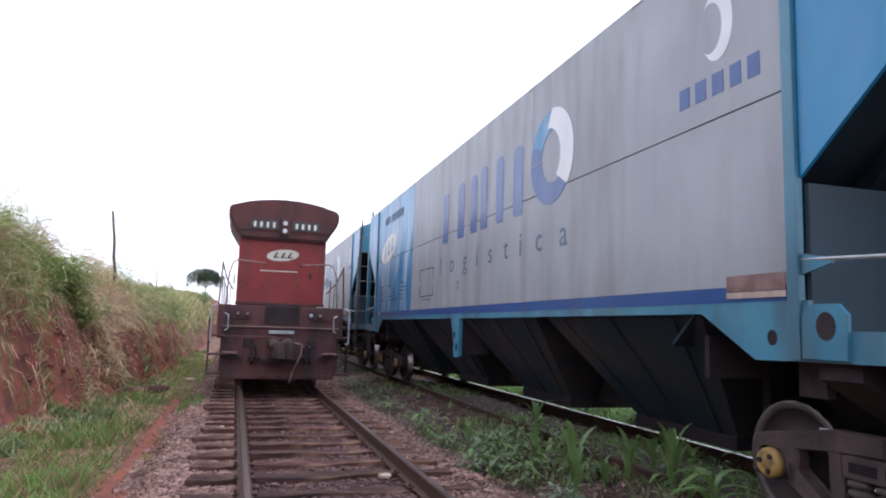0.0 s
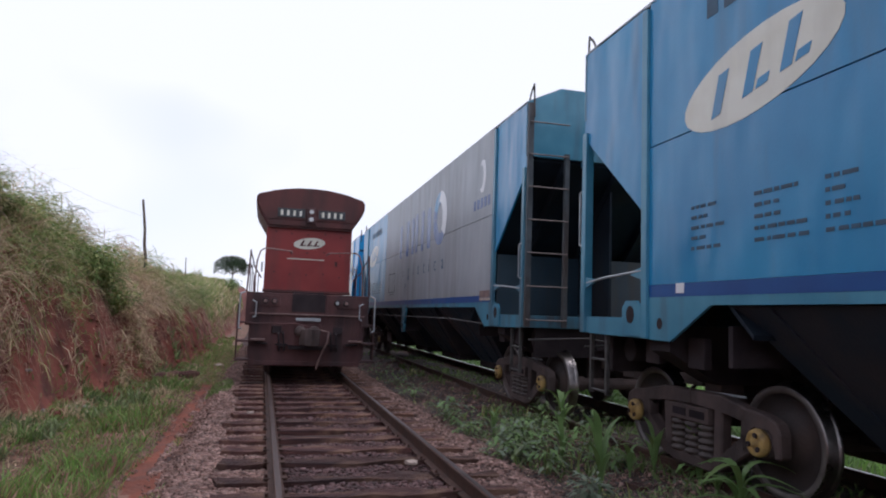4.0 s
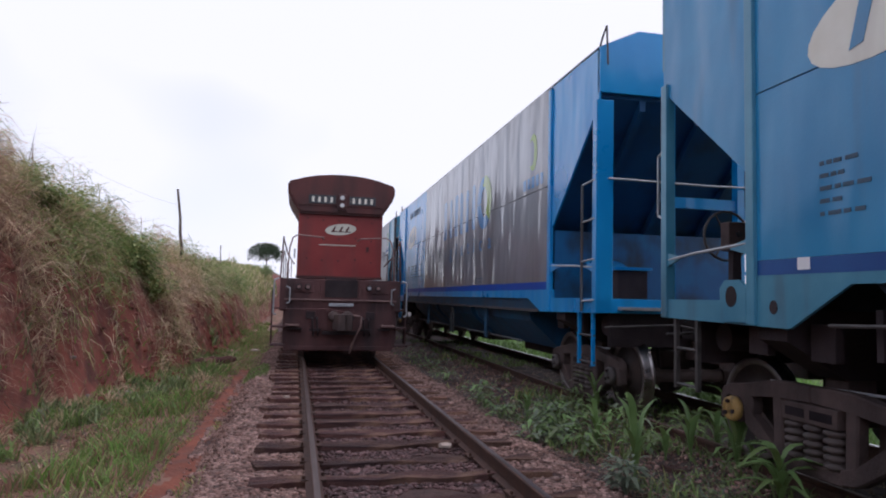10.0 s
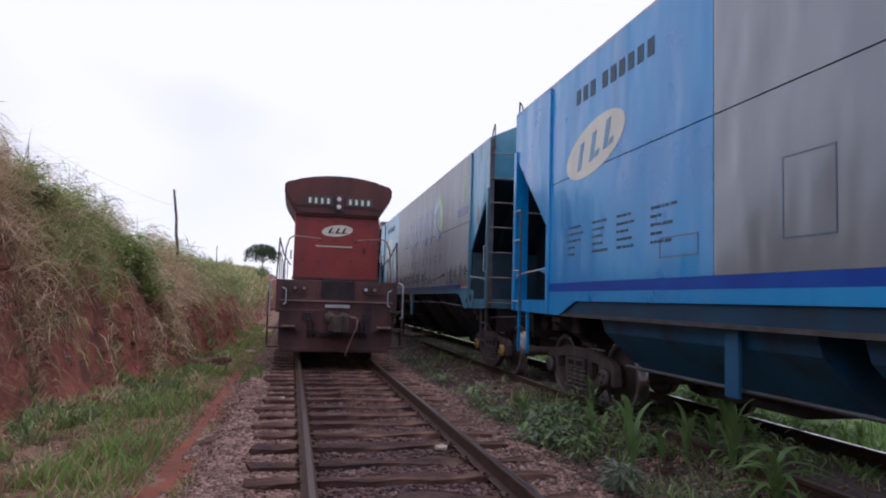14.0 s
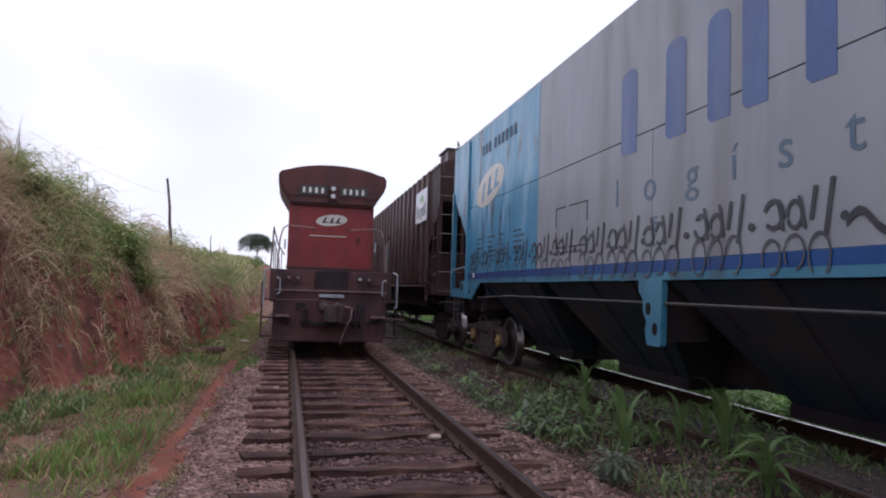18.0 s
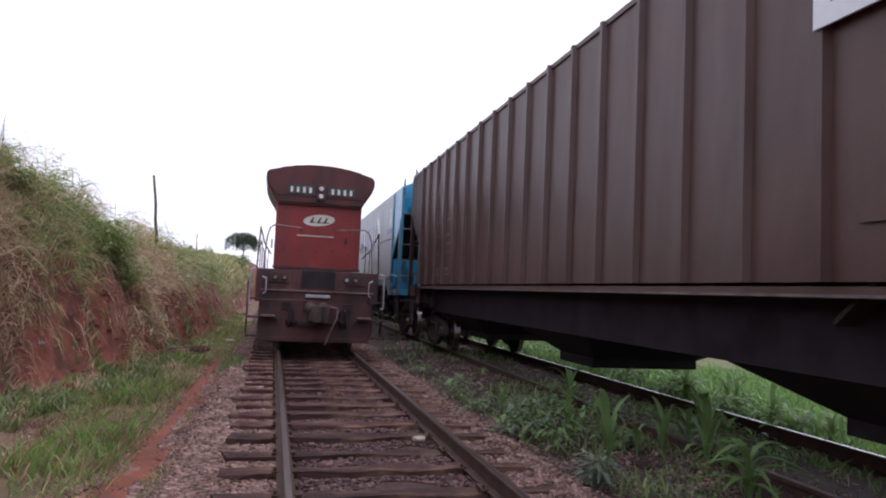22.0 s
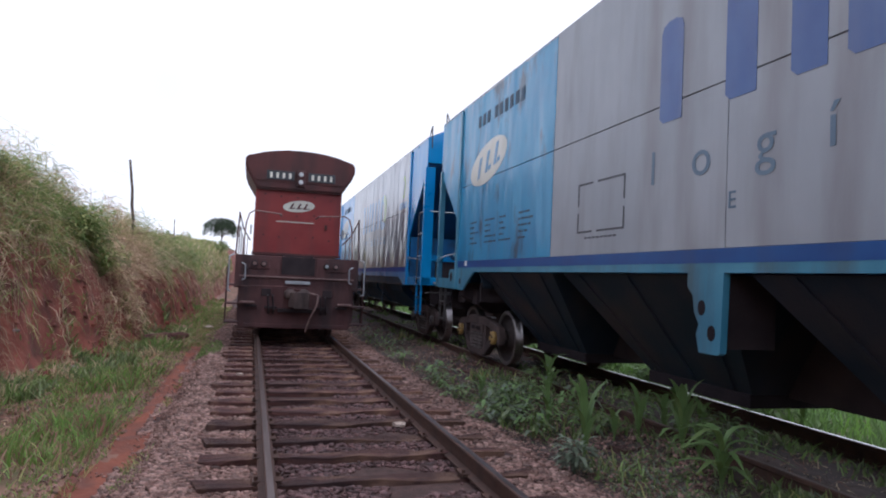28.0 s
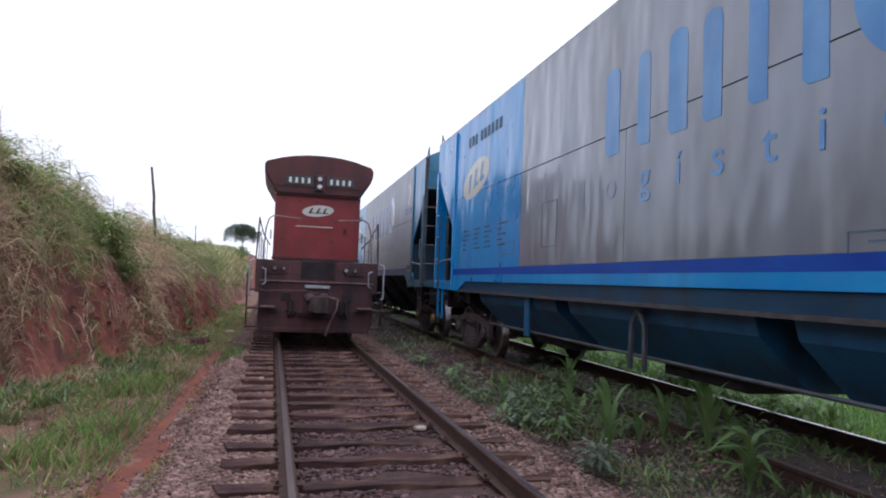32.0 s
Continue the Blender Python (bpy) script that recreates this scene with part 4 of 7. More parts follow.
        part("end_rail", pipe([(-0.85, U(-0.05), 2.85), (0.0, U(-0.05), 2.83), (1.4, U(-0.05), 2.85)], 0.014), M["worn_rung"], w, "worn rail across the end")
    # foot ladder below the sill
    for u in (0.16, 0.52) if ladder != 3 else ():
        part("step_stile", box(-HALF + 0.02, -HALF + 0.06, *sorted((U(u), U(u + 0.04))), 0.62, 1.32), paint if side_ladder else M["ladder"], w)
    for k in range(2 if ladder != 3 else 0):
        part("rung", rod((-HALF + 0.04, U(0.16), 0.66 + 0.34 * k), (-HALF + 0.04, U(0.56), 0.66 + 0.34 * k), 0.016, None, 6), M["ladder"], w)
    if wheel:
        bm = bmesh.new()
        x, v = (-0.75, LEN + 0.08) if far else (-0.25, -0.08)
        ring = [(x + 0.26 * math.cos(a * math.pi / 9), v, 2.15 + 0.26 * math.sin(a * math.pi / 9)) for a in range(19)]
        pipe(ring, 0.014, bm)
        for a in range(0, 18, 6):
            rod(ring[a], (x, v, 2.15), 0.010, bm, 6)
        rod((x, v, 2.15), (x, U(0.15), 2.15), 0.03, bm)
        part("brake_wheel", bm, M["ladder"], w, "dark round hand brake wheel")
        part("brake_box", box(x - 0.11, x + 0.11, *sorted((U(0.12), U(-0.02))), 1.98, 2.28, None, 0.02), M["bogie"], w, "brown rusty hand brake gear box")
        part("brake_chain_guard", box(x - 0.05, x + 0.05, *sorted((U(0.10), U(0.02))), 1.45, 1.99, None, 0.01), M["under"], w)
        part("pipe_rack", pipe([(-0.3, U(0.2), 1.75), (0.9, U(0.2), 1.75)], 0.06), M["under"], w)
        part("air_tank", rod((0.1, U(0.6), 1.6), (1.0, U(0.6), 1.6), 0.19, None, 16), M["under"], w)


def roof(w, mat):
    prof = [(-HALF, TOP - 0.02), (-HALF, TOP + 0.015), (-0.98, TOP + 0.27), (0.98, TOP + 0.27), (HALF, TOP + 0.015), (HALF, TOP - 0.02)]
    part("roof", prism(prof, 0.03, LEN - 0.03, "y"), mat, w)
    for k in range(6):
        u = 1.6 + 2.25 * k
        hatch = part("hatch", box(-0.42, 0.42, u, u + 1.7, TOP + 0.26, TOP + 0.40, None, 0.03), mat, w)
        part("hinge", rod((-0.46, u + 0.3, TOP + 0.33), (-0.46, u + 1.4, TOP + 0.33), 0.02), M["ladder"], hatch)


def chutes(w, bays, mat, zb=0.31, flat=1.7, zt=1.58, wide=1.45, low_x=0.5, sill_z=0.95):
    for a, b, *mid in bays:
        c, h = (mid or [(a + b) / 2])[0], flat / 2
        bm = bmesh.new()
        top = [bm.verts.new(p) for p in ((-wide, a, zt), (wide, a, zt), (wide, b, zt), (-wide, b, zt))]
        low = [bm.verts.new(p) for p in ((-low_x, c - h, zb + 0.12), (low_x, c - h, zb + 0.12), (low_x, c + h, zb + 0.12), (-low_x, c + h, zb + 0.12))]
        bm.faces.new(top)
        bm.faces.new(low[::-1])
        for i in range(4):
            bm.faces.new((top[i], top[(i + 1) % 4], low[(i + 1) % 4], low[i]))
        bay = part("hopper_bay", bm, mat, w, "dark grimy discharge hopper with shade in its colour")
        part("outlet_gate", box(-low_x - 0.03, low_x + 0.03, c - h - 0.01, c + h + 0.01, zb, zb + 0.13, None, 0.015), M["under_black"], bay)
        if zt < 1.5:
            continue
        for d in (-0.36, 0.0, 0.36):
            k = (b - a) * d
            bm = prism([(c + k - 0.03, 1.56), (c + k + 0.03, 1.56), (c + h * 2 * d + 0.03, zb + 0.14), (c + h * 2 * d - 0.03, zb + 0.14)], -1.48, -1.40)
            for v in bm.verts:
                if v.co.z < 1.0:
                    v.co.x += 1.44 - low_x
            part("bay_rib", bm, mat, bay)
    part("center_sill", box(-0.2, 0.2, 0.6, LEN - 0.6, sill_z, 1.35), M["under"], w)


def common_side(w, side, grey, blue, wave, seed, split=11.3, low=BAND):
    """Sheets of one side: upper and lower strakes, the blue end panel and the posts over the bogies."""
    cuts_hi, cuts_lo = (POSTS[0] + 0.05, 5.40, split), (POSTS[0] + 0.05, 8.28, split)
    for cuts, z0, z1 in ((cuts_hi, CREASE + 0.007, TOP), (cuts_lo, low, CREASE - 0.007)):
        for i, (a, b) in enumerate(zip(cuts, cuts[1:])):
            sheet("side_sheet", a + 0.005, b - 0.005, z0, z1, grey, w, side, wave, seed + i)
        sheet("end_sheet", split + 0.006, POSTS[1] - 0.05, z0, z1, blue, w, side, wave, seed + 9, "sky blue painted end sheet")
    part("backing", box(*sorted((side * (HALF - 0.03), side * (HALF - 0.05))), POSTS[0], POSTS[1], low, TOP - 0.02), M["under"], w)


def sill(w, side, mat, stripe, deep=0.0, band=BAND):
    s = side
    pts = [(2.34, SILL - deep), (1.79, 1.26), (0.0, 1.29), (0.0, 1.47), (1.28, 1.47), (1.30, band - 0.12), (LEN - 1.30, band - 0.12), (LEN - 1.28, 1.47), (LEN, 1.47), (LEN, 1.29),
           (LEN - 1.79, 1.26), (LEN - 2.34, SILL - deep)]
    part("side_sill", prism(pts, s * (HALF + 0.004), s * (HALF - 0.03)), mat, w)
    part("stripe", prism(bar(POSTS[0] + 0.06, POSTS[1] - 0.06, band - 0.12, band - 0.003), s * (HALF + 0.006), s * (HALF - 0.03)), stripe, w, "navy painted stripe")
    for b in POSTS:
        part("bolster_post", box(*sorted((s * (HALF - 0.03), s * (HALF + 0.035))), b - 0.05, b + 0.05, 1.27, TOP - 0.06, None, 0.012), mat, w)


def frame_mark(w, u0, u1, z0, z1, t=0.012):
    """A thin painted rectangle of true extents."""
    bm = bmesh.new()
    for a, b, c, d in ((u0, u1, z0, z0 + t), (u0, u1, z1 - t, z1), (u0, u0 + t, z0 + t, z1 - t), (u1 - t, u1, z0 + t, z1 - t)):
        prism([(a, c), (b, c), (b, d), (a, d)], SKIN - 0.004, SKIN - 0.001, "x", bm)
    return tagged(part("painted_frame", bm, M["ink"], w, "thin painted rectangle"), kind="stuff")


def lot_marks(w, seed, ink, square=True):
    """Small stencilled data, too small to read, and a dashed square."""
    rng = random.Random(seed)
    rows = []
    for k, u in enumerate((13.9, 13.2, 12.6, 11.9)):
        for j in range(5):
            n = rng.uniform(0.15, 0.42)
            a = u
            while a > u - n:
                d = rng.uniform(0.03, 0.11)
                rows.append((a, a - d, 2.36 - 0.09 * j, 2.39 - 0.09 * j))
                a -= d + rng.uniform(0.012, 0.03)
    bars_mark("stencil_block", rows, M["ink_dark"], w)
    rows = [(13.7 - 0.2 * k - (0.12 if k > 2 else 0), 13.7 - 0.2 * k - (0.12 if k > 2 else 0) - 0.13, 4.02, 4.22) for k in range(9)]
    bars_mark("stencil_number", rows, M["ink_dark"], w)
    if not square:
        frame_mark(w, 9.98, 10.48, 1.96, 2.59)
        frame_mark(w, 5.05, 5.54, 1.69, 1.85)
        frame_mark(w, 11.52, 12.16, 1.91, 2.12)
        bars_mark("stencil_line", [(5.2 - 0.05 * k, 5.16 - 0.05 * k, 1.70, 1.715) for k in range(6)], ink, w)
        return
    rows = []
    for z in (1.97, 2.52):
        rows += [(10.25, 9.95, z, z + 0.022), (9.86, 9.36, z, z + 0.022)]
    for u in (10.25, 9.36):
        rows += [(u + 0.012, u - 0.012, 1.97, 2.2), (u + 0.012, u - 0.012, 2.28, 2.54)]
    rows += [(10.1 - 0.08 * k, 10.04 - 0.08 * k, 1.90, 1.92) for k in range(8)]
    bars_mark("dashed_square", rows, M["black"], w)


def emblem(w):
    """A tilted cream oval with three slanted blue strokes."""
    uc, zc, c, s = 13.68, 3.42, math.cos(radians(11)), math.sin(radians(11))

    def at(a, b):
        return (uc - (a * c - b * s), zc + a * s + b * c)
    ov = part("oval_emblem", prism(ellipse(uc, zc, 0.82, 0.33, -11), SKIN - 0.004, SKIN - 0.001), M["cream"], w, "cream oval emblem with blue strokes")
    for a, foot in ((-0.50, 0.0), (-0.14, 0.26), (0.24, 0.26)):
        bm = prism([at(a, -0.16), at(a + 0.11, -0.16), at(a + 0.28, 0.17), at(a + 0.16, 0.17)], SKIN - 0.008, SKIN - 0.005)
        part("emblem_stroke", bm, M["blue"], ov)
        if foot:
            part("emblem_stroke", prism([at(a + 0.14, -0.16), at(a + foot, -0.16), at(a + foot + 0.04, -0.09), at(a + 0.18, -0.09)], SKIN - 0.008, SKIN - 0.005), M["blue"], ov)


def wordmark(w, ink, ring, moon, small, word, arc, du=0.0, worn=(), narrow=False):
    """The large painted company mark as plain upright strokes and a ring, and the word under it."""
    strokes = [(8.84, 8.54, 3.86), (8.03, 7.72, 3.88), (7.42, 7.14, 3.88), (7.00, 6.73, 3.92), (6.38, 6.13, 3.92), (5.79, 5.50, 3.90)]
    low, uc, zc, ru, rz, dz = 2.91, 4.74 + du, 3.50, 0.52, 0.60, 0.0
    if narrow:
        strokes = [(8.42, 8.13, 3.82), (7.78, 7.56, 3.82), (7.26, 6.98, 3.83), (6.77, 6.53, 3.82), (6.23, 6.03, 3.8), (5.71, 5.49, 3.82)]
        low, uc, zc, ru, rz, dz = 2.84, 4.83, 3.32, 0.48, 0.54, -0.12
    for a, b, top in strokes:
        r = 0.10
        pts = [(a + du, low + 0.05), (a + du - 0.05, low), (b + du, low), (b + du, top - r), (b + du + 0.03, top - 0.03), (b + du + r, top), (a + du - r, top), (a + du - 0.03, top - 0.03), (a + du, top - r)]
        decal("painted_stroke", pts, ink, w, "upright painted stroke")
    decal("painted_ring", crescent(uc, zc, ru, rz, -0.06, 1, 359, 0.56, 40), ring, w, "thick painted ring", 0.004)
    decal("painted_arc", crescent(uc, zc, ru - 0.005, rz - 0.005, -0.06, 24, 92, 0.57, 14), arc, w, "lighter upper arc of the ring", 0.0055)
    decal("painted_crescent", crescent(uc - 0.01, zc, -ru - 0.01, rz + 0.01, 0.10, -44, 88, 0.62), moon, w, "painted crescent on the ring", 0.007)
    for k, ch in enumerate(word):
        glyph(ch, 0.46, (8.91, 8.28, 7.62, 7.09, 6.56, 6.00, 5.54, 5.02, 4.42)[k] + du, 2.35, (M["logo_faint"] if small is M["logo_light"] else M["stencil_worn"]) if k in worn else small, w)
    decal("painted_crescent", crescent(2.05 - 0.6 * dz, 3.86 + dz, 0.17, 0.30, 0.07, 60, 300, 0.72), moon, w, "small painted crescent")
    bars_mark("painted_name", [(2.48 - 0.5 * dz - 0.185 * k, 2.36 - 0.5 * dz - 0.185 * k, 3.28 + dz, 3.46 + dz) for k in range(5)], ink, w, "row of short painted strokes")


def covered_hopper(variant):
    """Silver and sky-blue covered hopper with discharge bays."""
    scrawl = variant == "scrawled"
    lab = "silver and blue covered hopper wagon covered in black graffiti" if scrawl else "silver covered hopper wagon with sky-blue end panels and navy stripe"
    w = thing("hopper_wagon", lab, "railway wagon", None, "wagons of the passing train")
    blue = M["blue_stained"] if scrawl else M["blue_worn"] if variant == "faded" else M["blue"]
    for side in (-1, 1):
        common_side(w, side, M["grey"], blue, 0.001, 3 if side < 0 else 5)
        sill(w, side, M["teal"], M["navy"])
        edge, way = {"wheeled": (8.49, -1), "faded": (8.27, 1)}.get(variant, (8.07, 1))
        outline = [(0.42, SILL), (0, SILL), (0.02, 0.95), (0.05, 0.93), (0.26, 0.93), (0.30, 1.08), (0.27, 1.16), (0.33, 1.26), (0.35, 1.40), (0.42, 1.47)]
        br = part("jacking_bracket", prism([(edge + way * v, z) for v, z in outline], side * (HALF + 0.012), side * (HALF - 0.05)), M["teal"], w, "pale blue plate with two holes")
        part("bracket_web", box(*sorted((side * (HALF - 0.05), side * (HALF - 0.55))), edge + way * 0.06, edge + way * 0.12, 0.98, 1.58), M["under"], br, "dark web behind the plate")
        for v, z in ((0.24, 1.30), (0.12, 1.10)):
            part("bracket_hole", prism(ellipse(edge + way * v, z, 0.045, 0.065, 0.2, 14), side * (HALF + 0.011), side * (HALF + 0.0145)), M["under_black"], br, "dark round hole")
    wagon_end(w, False, blue, M["teal"], 1, M["under_blue"], 3.60, variant == "faded", None if variant == "faded" else M["teal"])
    wagon_end(w, True, blue, M["teal"], 0, M["under_blue"], 3.60, variant in ("wheeled", "faded"), None if variant == "faded" else M["teal"])
    roof(w, M["grey"])
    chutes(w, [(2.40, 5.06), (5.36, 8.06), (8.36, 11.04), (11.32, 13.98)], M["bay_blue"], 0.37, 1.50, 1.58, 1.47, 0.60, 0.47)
    if variant in ("wheeled", "scrawled"):
        part("air_pipe", pipe([(-1.46, 1.9, 1.30), (-1.50, 4.0, 1.36), (-1.50, 12.6, 1.36), (-1.46, 14.4, 1.30)], 0.016), M["ladder"], w, "long thin air pipe under the sill")
    part("sill_tag", box(SKIN - 0.012, SKIN - 0.006, 14.49, 14.61, 1.70, 1.79), M["white"], w, "small white tag on the sill")
    emblem(w)
    lot_marks(w, 4, M["ink"])
    wordmark(w, M["logo"], M["logo"], M["green"] if scrawl else M["white"], M["ink"], "logística", M["blue"], -0.25 if scrawl else 0.0, (0, 1) if variant == "wheeled" else ())
    glyph("D" if variant == "wheeled" else "E", 0.20, 7.93, 2.03, M["ink"], w)
    decal("builder_plate", bar(1.98, 1.42, 1.68, 1.80), M["loco_rail"], w, "rusty brown plate", 0.02)
    decal("plate_strip", bar(1.98, 1.42, 1.63, 1.675), M["scrap"], w, "pale strip under the plate", 0.02)
    if scrawl:
        rng = random.Random(8)
        for c in (14.55, 13.77, 12.86, 11.99, 11.18, 10.43, 9.58, 8.85, 8.13, 7.30, 6.45):
            bm = bmesh.new()
            for d, r in ((0.20, 0.10), (0.0, 0.085)):
                prism(crescent(c + d, 2.06 + rng.uniform(-0.02, 0.02), r * rng.uniform(0.85, 1.15), 0.12 * rng.uniform(0.85, 1.1), 0.0, rng.uniform(-20, 40), rng.uniform(300, 355), 0.68, 14), SKIN - 0.010, SKIN - 0.0085, "x", bm)
                prism(bar(c + d - 0.08, c + d - 0.11, 1.94, 2.20 + rng.uniform(-0.04, 0.04), -0.05), SKIN - 0.0125, SKIN - 0.0105, "x", bm)
            prism(bar(c - 0.13, c - 0.165, 2.00, 2.24, 0.04), SKIN - 0.0125, SKIN - 0.0105, "x", bm)
            prism(bar(c - 0.25, c - 0.285, 1.88, 2.28, 0.06), SKIN - 0.0125, SKIN - 0.0105, "x", bm)
            prism(ellipse(c - 0.42, 2.0, 0.035, 0.035, 0, 10), SKIN - 0.0125, SKIN - 0.0105, "x", bm)
            part("graffiti_loop", bm, M["black"], w, "black sprayed scrawl")
            for d in (0.22, 0.0, -0.22):
                part("graffiti_loop", prism(crescent(c + d, 1.77 + rng.uniform(-0.03, 0.02), 0.10, 0.15 * rng.uniform(0.9, 1.2), 0.0, rng.uniform(-60, 20), rng.uniform(230, 330), 0.84, 14), SKIN - 0.0145, SKIN - 0.013), M["spray"], w, "thin sprayed loop running over the stripe")
        wave = [(6.02 - 0.045 * k, 1.95 + 0.075 * math.sin(k * 0.75)) for k in range(18)]
        part("graffiti_stroke", prism([(a, b + 0.03) for a, b in wave] + [(a, b - 0.03) for a, b in wave[::-1]], SKIN - 0.012, SKIN - 0.010), M["black"], w, "black sprayed wavy line")
        line = [(5.2 - 0.11 * k, 1.93 + 0.02 * math.sin(k * 1.3) + 0.01 * k) for k in range(14)]
        part("graffiti_stroke", prism([(a, b + 0.018) for a, b in line] + [(a, b - 0.018) for a, b in line[::-1]], SKIN - 0.012, SKIN - 0.010), M["spray"], w, "thin sprayed line")
        part("graffiti_stroke", prism([(3.95, 2.10), (3.62, 2.06), (3.95, 1.98)], SKIN - 0.012, SKIN - 0.010), M["black"], w, "black sprayed wedge")
        for k in range(9):
            u = 3.45 - 0.22 * k
            bm = prism(bar(u, u - 0.04, 1.72, 2.22 + rng.uniform(-0.08, 0.08), 0.08 if k % 2 else -0.06), SKIN - 0.0125, SKIN - 0.0105)
            prism(crescent(u - 0.09, 1.92 + rng.uniform(-0.08, 0.08), 0.09, 0.16, 0.0, rng.uniform(0, 90), rng.uniform(220, 330), 0.74, 14), SKIN - 0.0155, SKIN - 0.0135, "x", bm)
            part("graffiti_loop", bm, M["black"] if k % 3 else M["spray"], w, "black sprayed scrawl")
    let_out(w)
    return w, bogie(w, BOGIES[0]) + bogie(w, BOGIES[1])


def tank_hopper():
    """Glossy silver wagon with bright blue ends and a trough under the sill."""
    w = thing("trough_wagon", "glossy silver grain wagon with bright blue ends and trough", "railway wagon", None, "wagons of the passing train")
    for side in (-1, 1):
        common_side(w, side, M["grey_gloss"], M["blue_gloss"], 0.002, 11 if side < 0 else 15, 11.3, 1.71)
        sill(w, side, M["blue_gloss"], M["royal"], 0.13, 1.71)
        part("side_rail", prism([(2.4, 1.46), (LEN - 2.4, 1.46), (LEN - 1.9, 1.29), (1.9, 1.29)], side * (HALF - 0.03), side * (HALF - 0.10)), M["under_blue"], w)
        part("rail_lip", box(*sorted((side * HALF, side * (HALF - 0.14))), 1.9, LEN - 1.9, 1.25, 1.29), M["ladder"], w, "scuffed steel lip")
        part("trough_pipe", pipe([(side * 1.30, 3.2, 0.72), (side * 1.30, 13.2, 0.72)], 0.02), M["ladder_blue"], w, "dull steel pipe")
        for u in (5.15, 11.23):
            part("hanger", box(*sorted((side * 1.40, side * 1.37)), u - 0.09, u + 0.09, 0.66, 1.26), M["trough_blue"], w, "flat blue steel hanger")
        bm = pipe([(side * 1.38, 8.05, 0.58), (side * 1.38, 8.07, 1.05), (side * 1.38, 8.14, 1.17), (side * 1.38, 8.24, 1.17), (side * 1.38, 8.31, 1.05), (side * 1.38, 8.33, 0.58)], 0.032)
        part("arch_bracket", bm, M["ladder_blue"], w, "bent steel arch bracket")
    wagon_end(w, False, M["blue_gloss"], M["blue_gloss"], 2, M["gloss_inner"], 3.93, False, None, 4.07)
    wagon_end(w, True, M["blue_gloss"], M["blue_gloss"], 2, M["gloss_inner"], 3.93, False, None, 4.07)
    roof(w, M["grey"])
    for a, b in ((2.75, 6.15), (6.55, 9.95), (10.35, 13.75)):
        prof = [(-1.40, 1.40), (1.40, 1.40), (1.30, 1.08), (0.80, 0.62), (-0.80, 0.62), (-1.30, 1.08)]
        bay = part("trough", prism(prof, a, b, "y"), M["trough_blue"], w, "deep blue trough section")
        part("outlet_gate", box(-0.55, 0.55, a + 1.0, b - 1.0, 0.44, 0.62, None, 0.02), M["under"], bay)
    part("center_sill", box(-0.2, 0.2, 0.6, LEN - 0.6, 0.95, 1.35), M["under"], w)
    emblem(w)
    lot_marks(w, 6, M["ink"], False)
    # the first two letters of the word are drawn fainter
    wordmark(w, M["logo_light"], M["logo_light"], M["lime"], M["logo_light"], "logística", M["logo_light"], 0.0, (0, 1), True)
    let_out(w, 0.25)
    return w, bogie(w, BOGIES[0] + 0.25, "cap_dark") + bogie(w, BOGIES[1] - 0.25, "cap_dark")


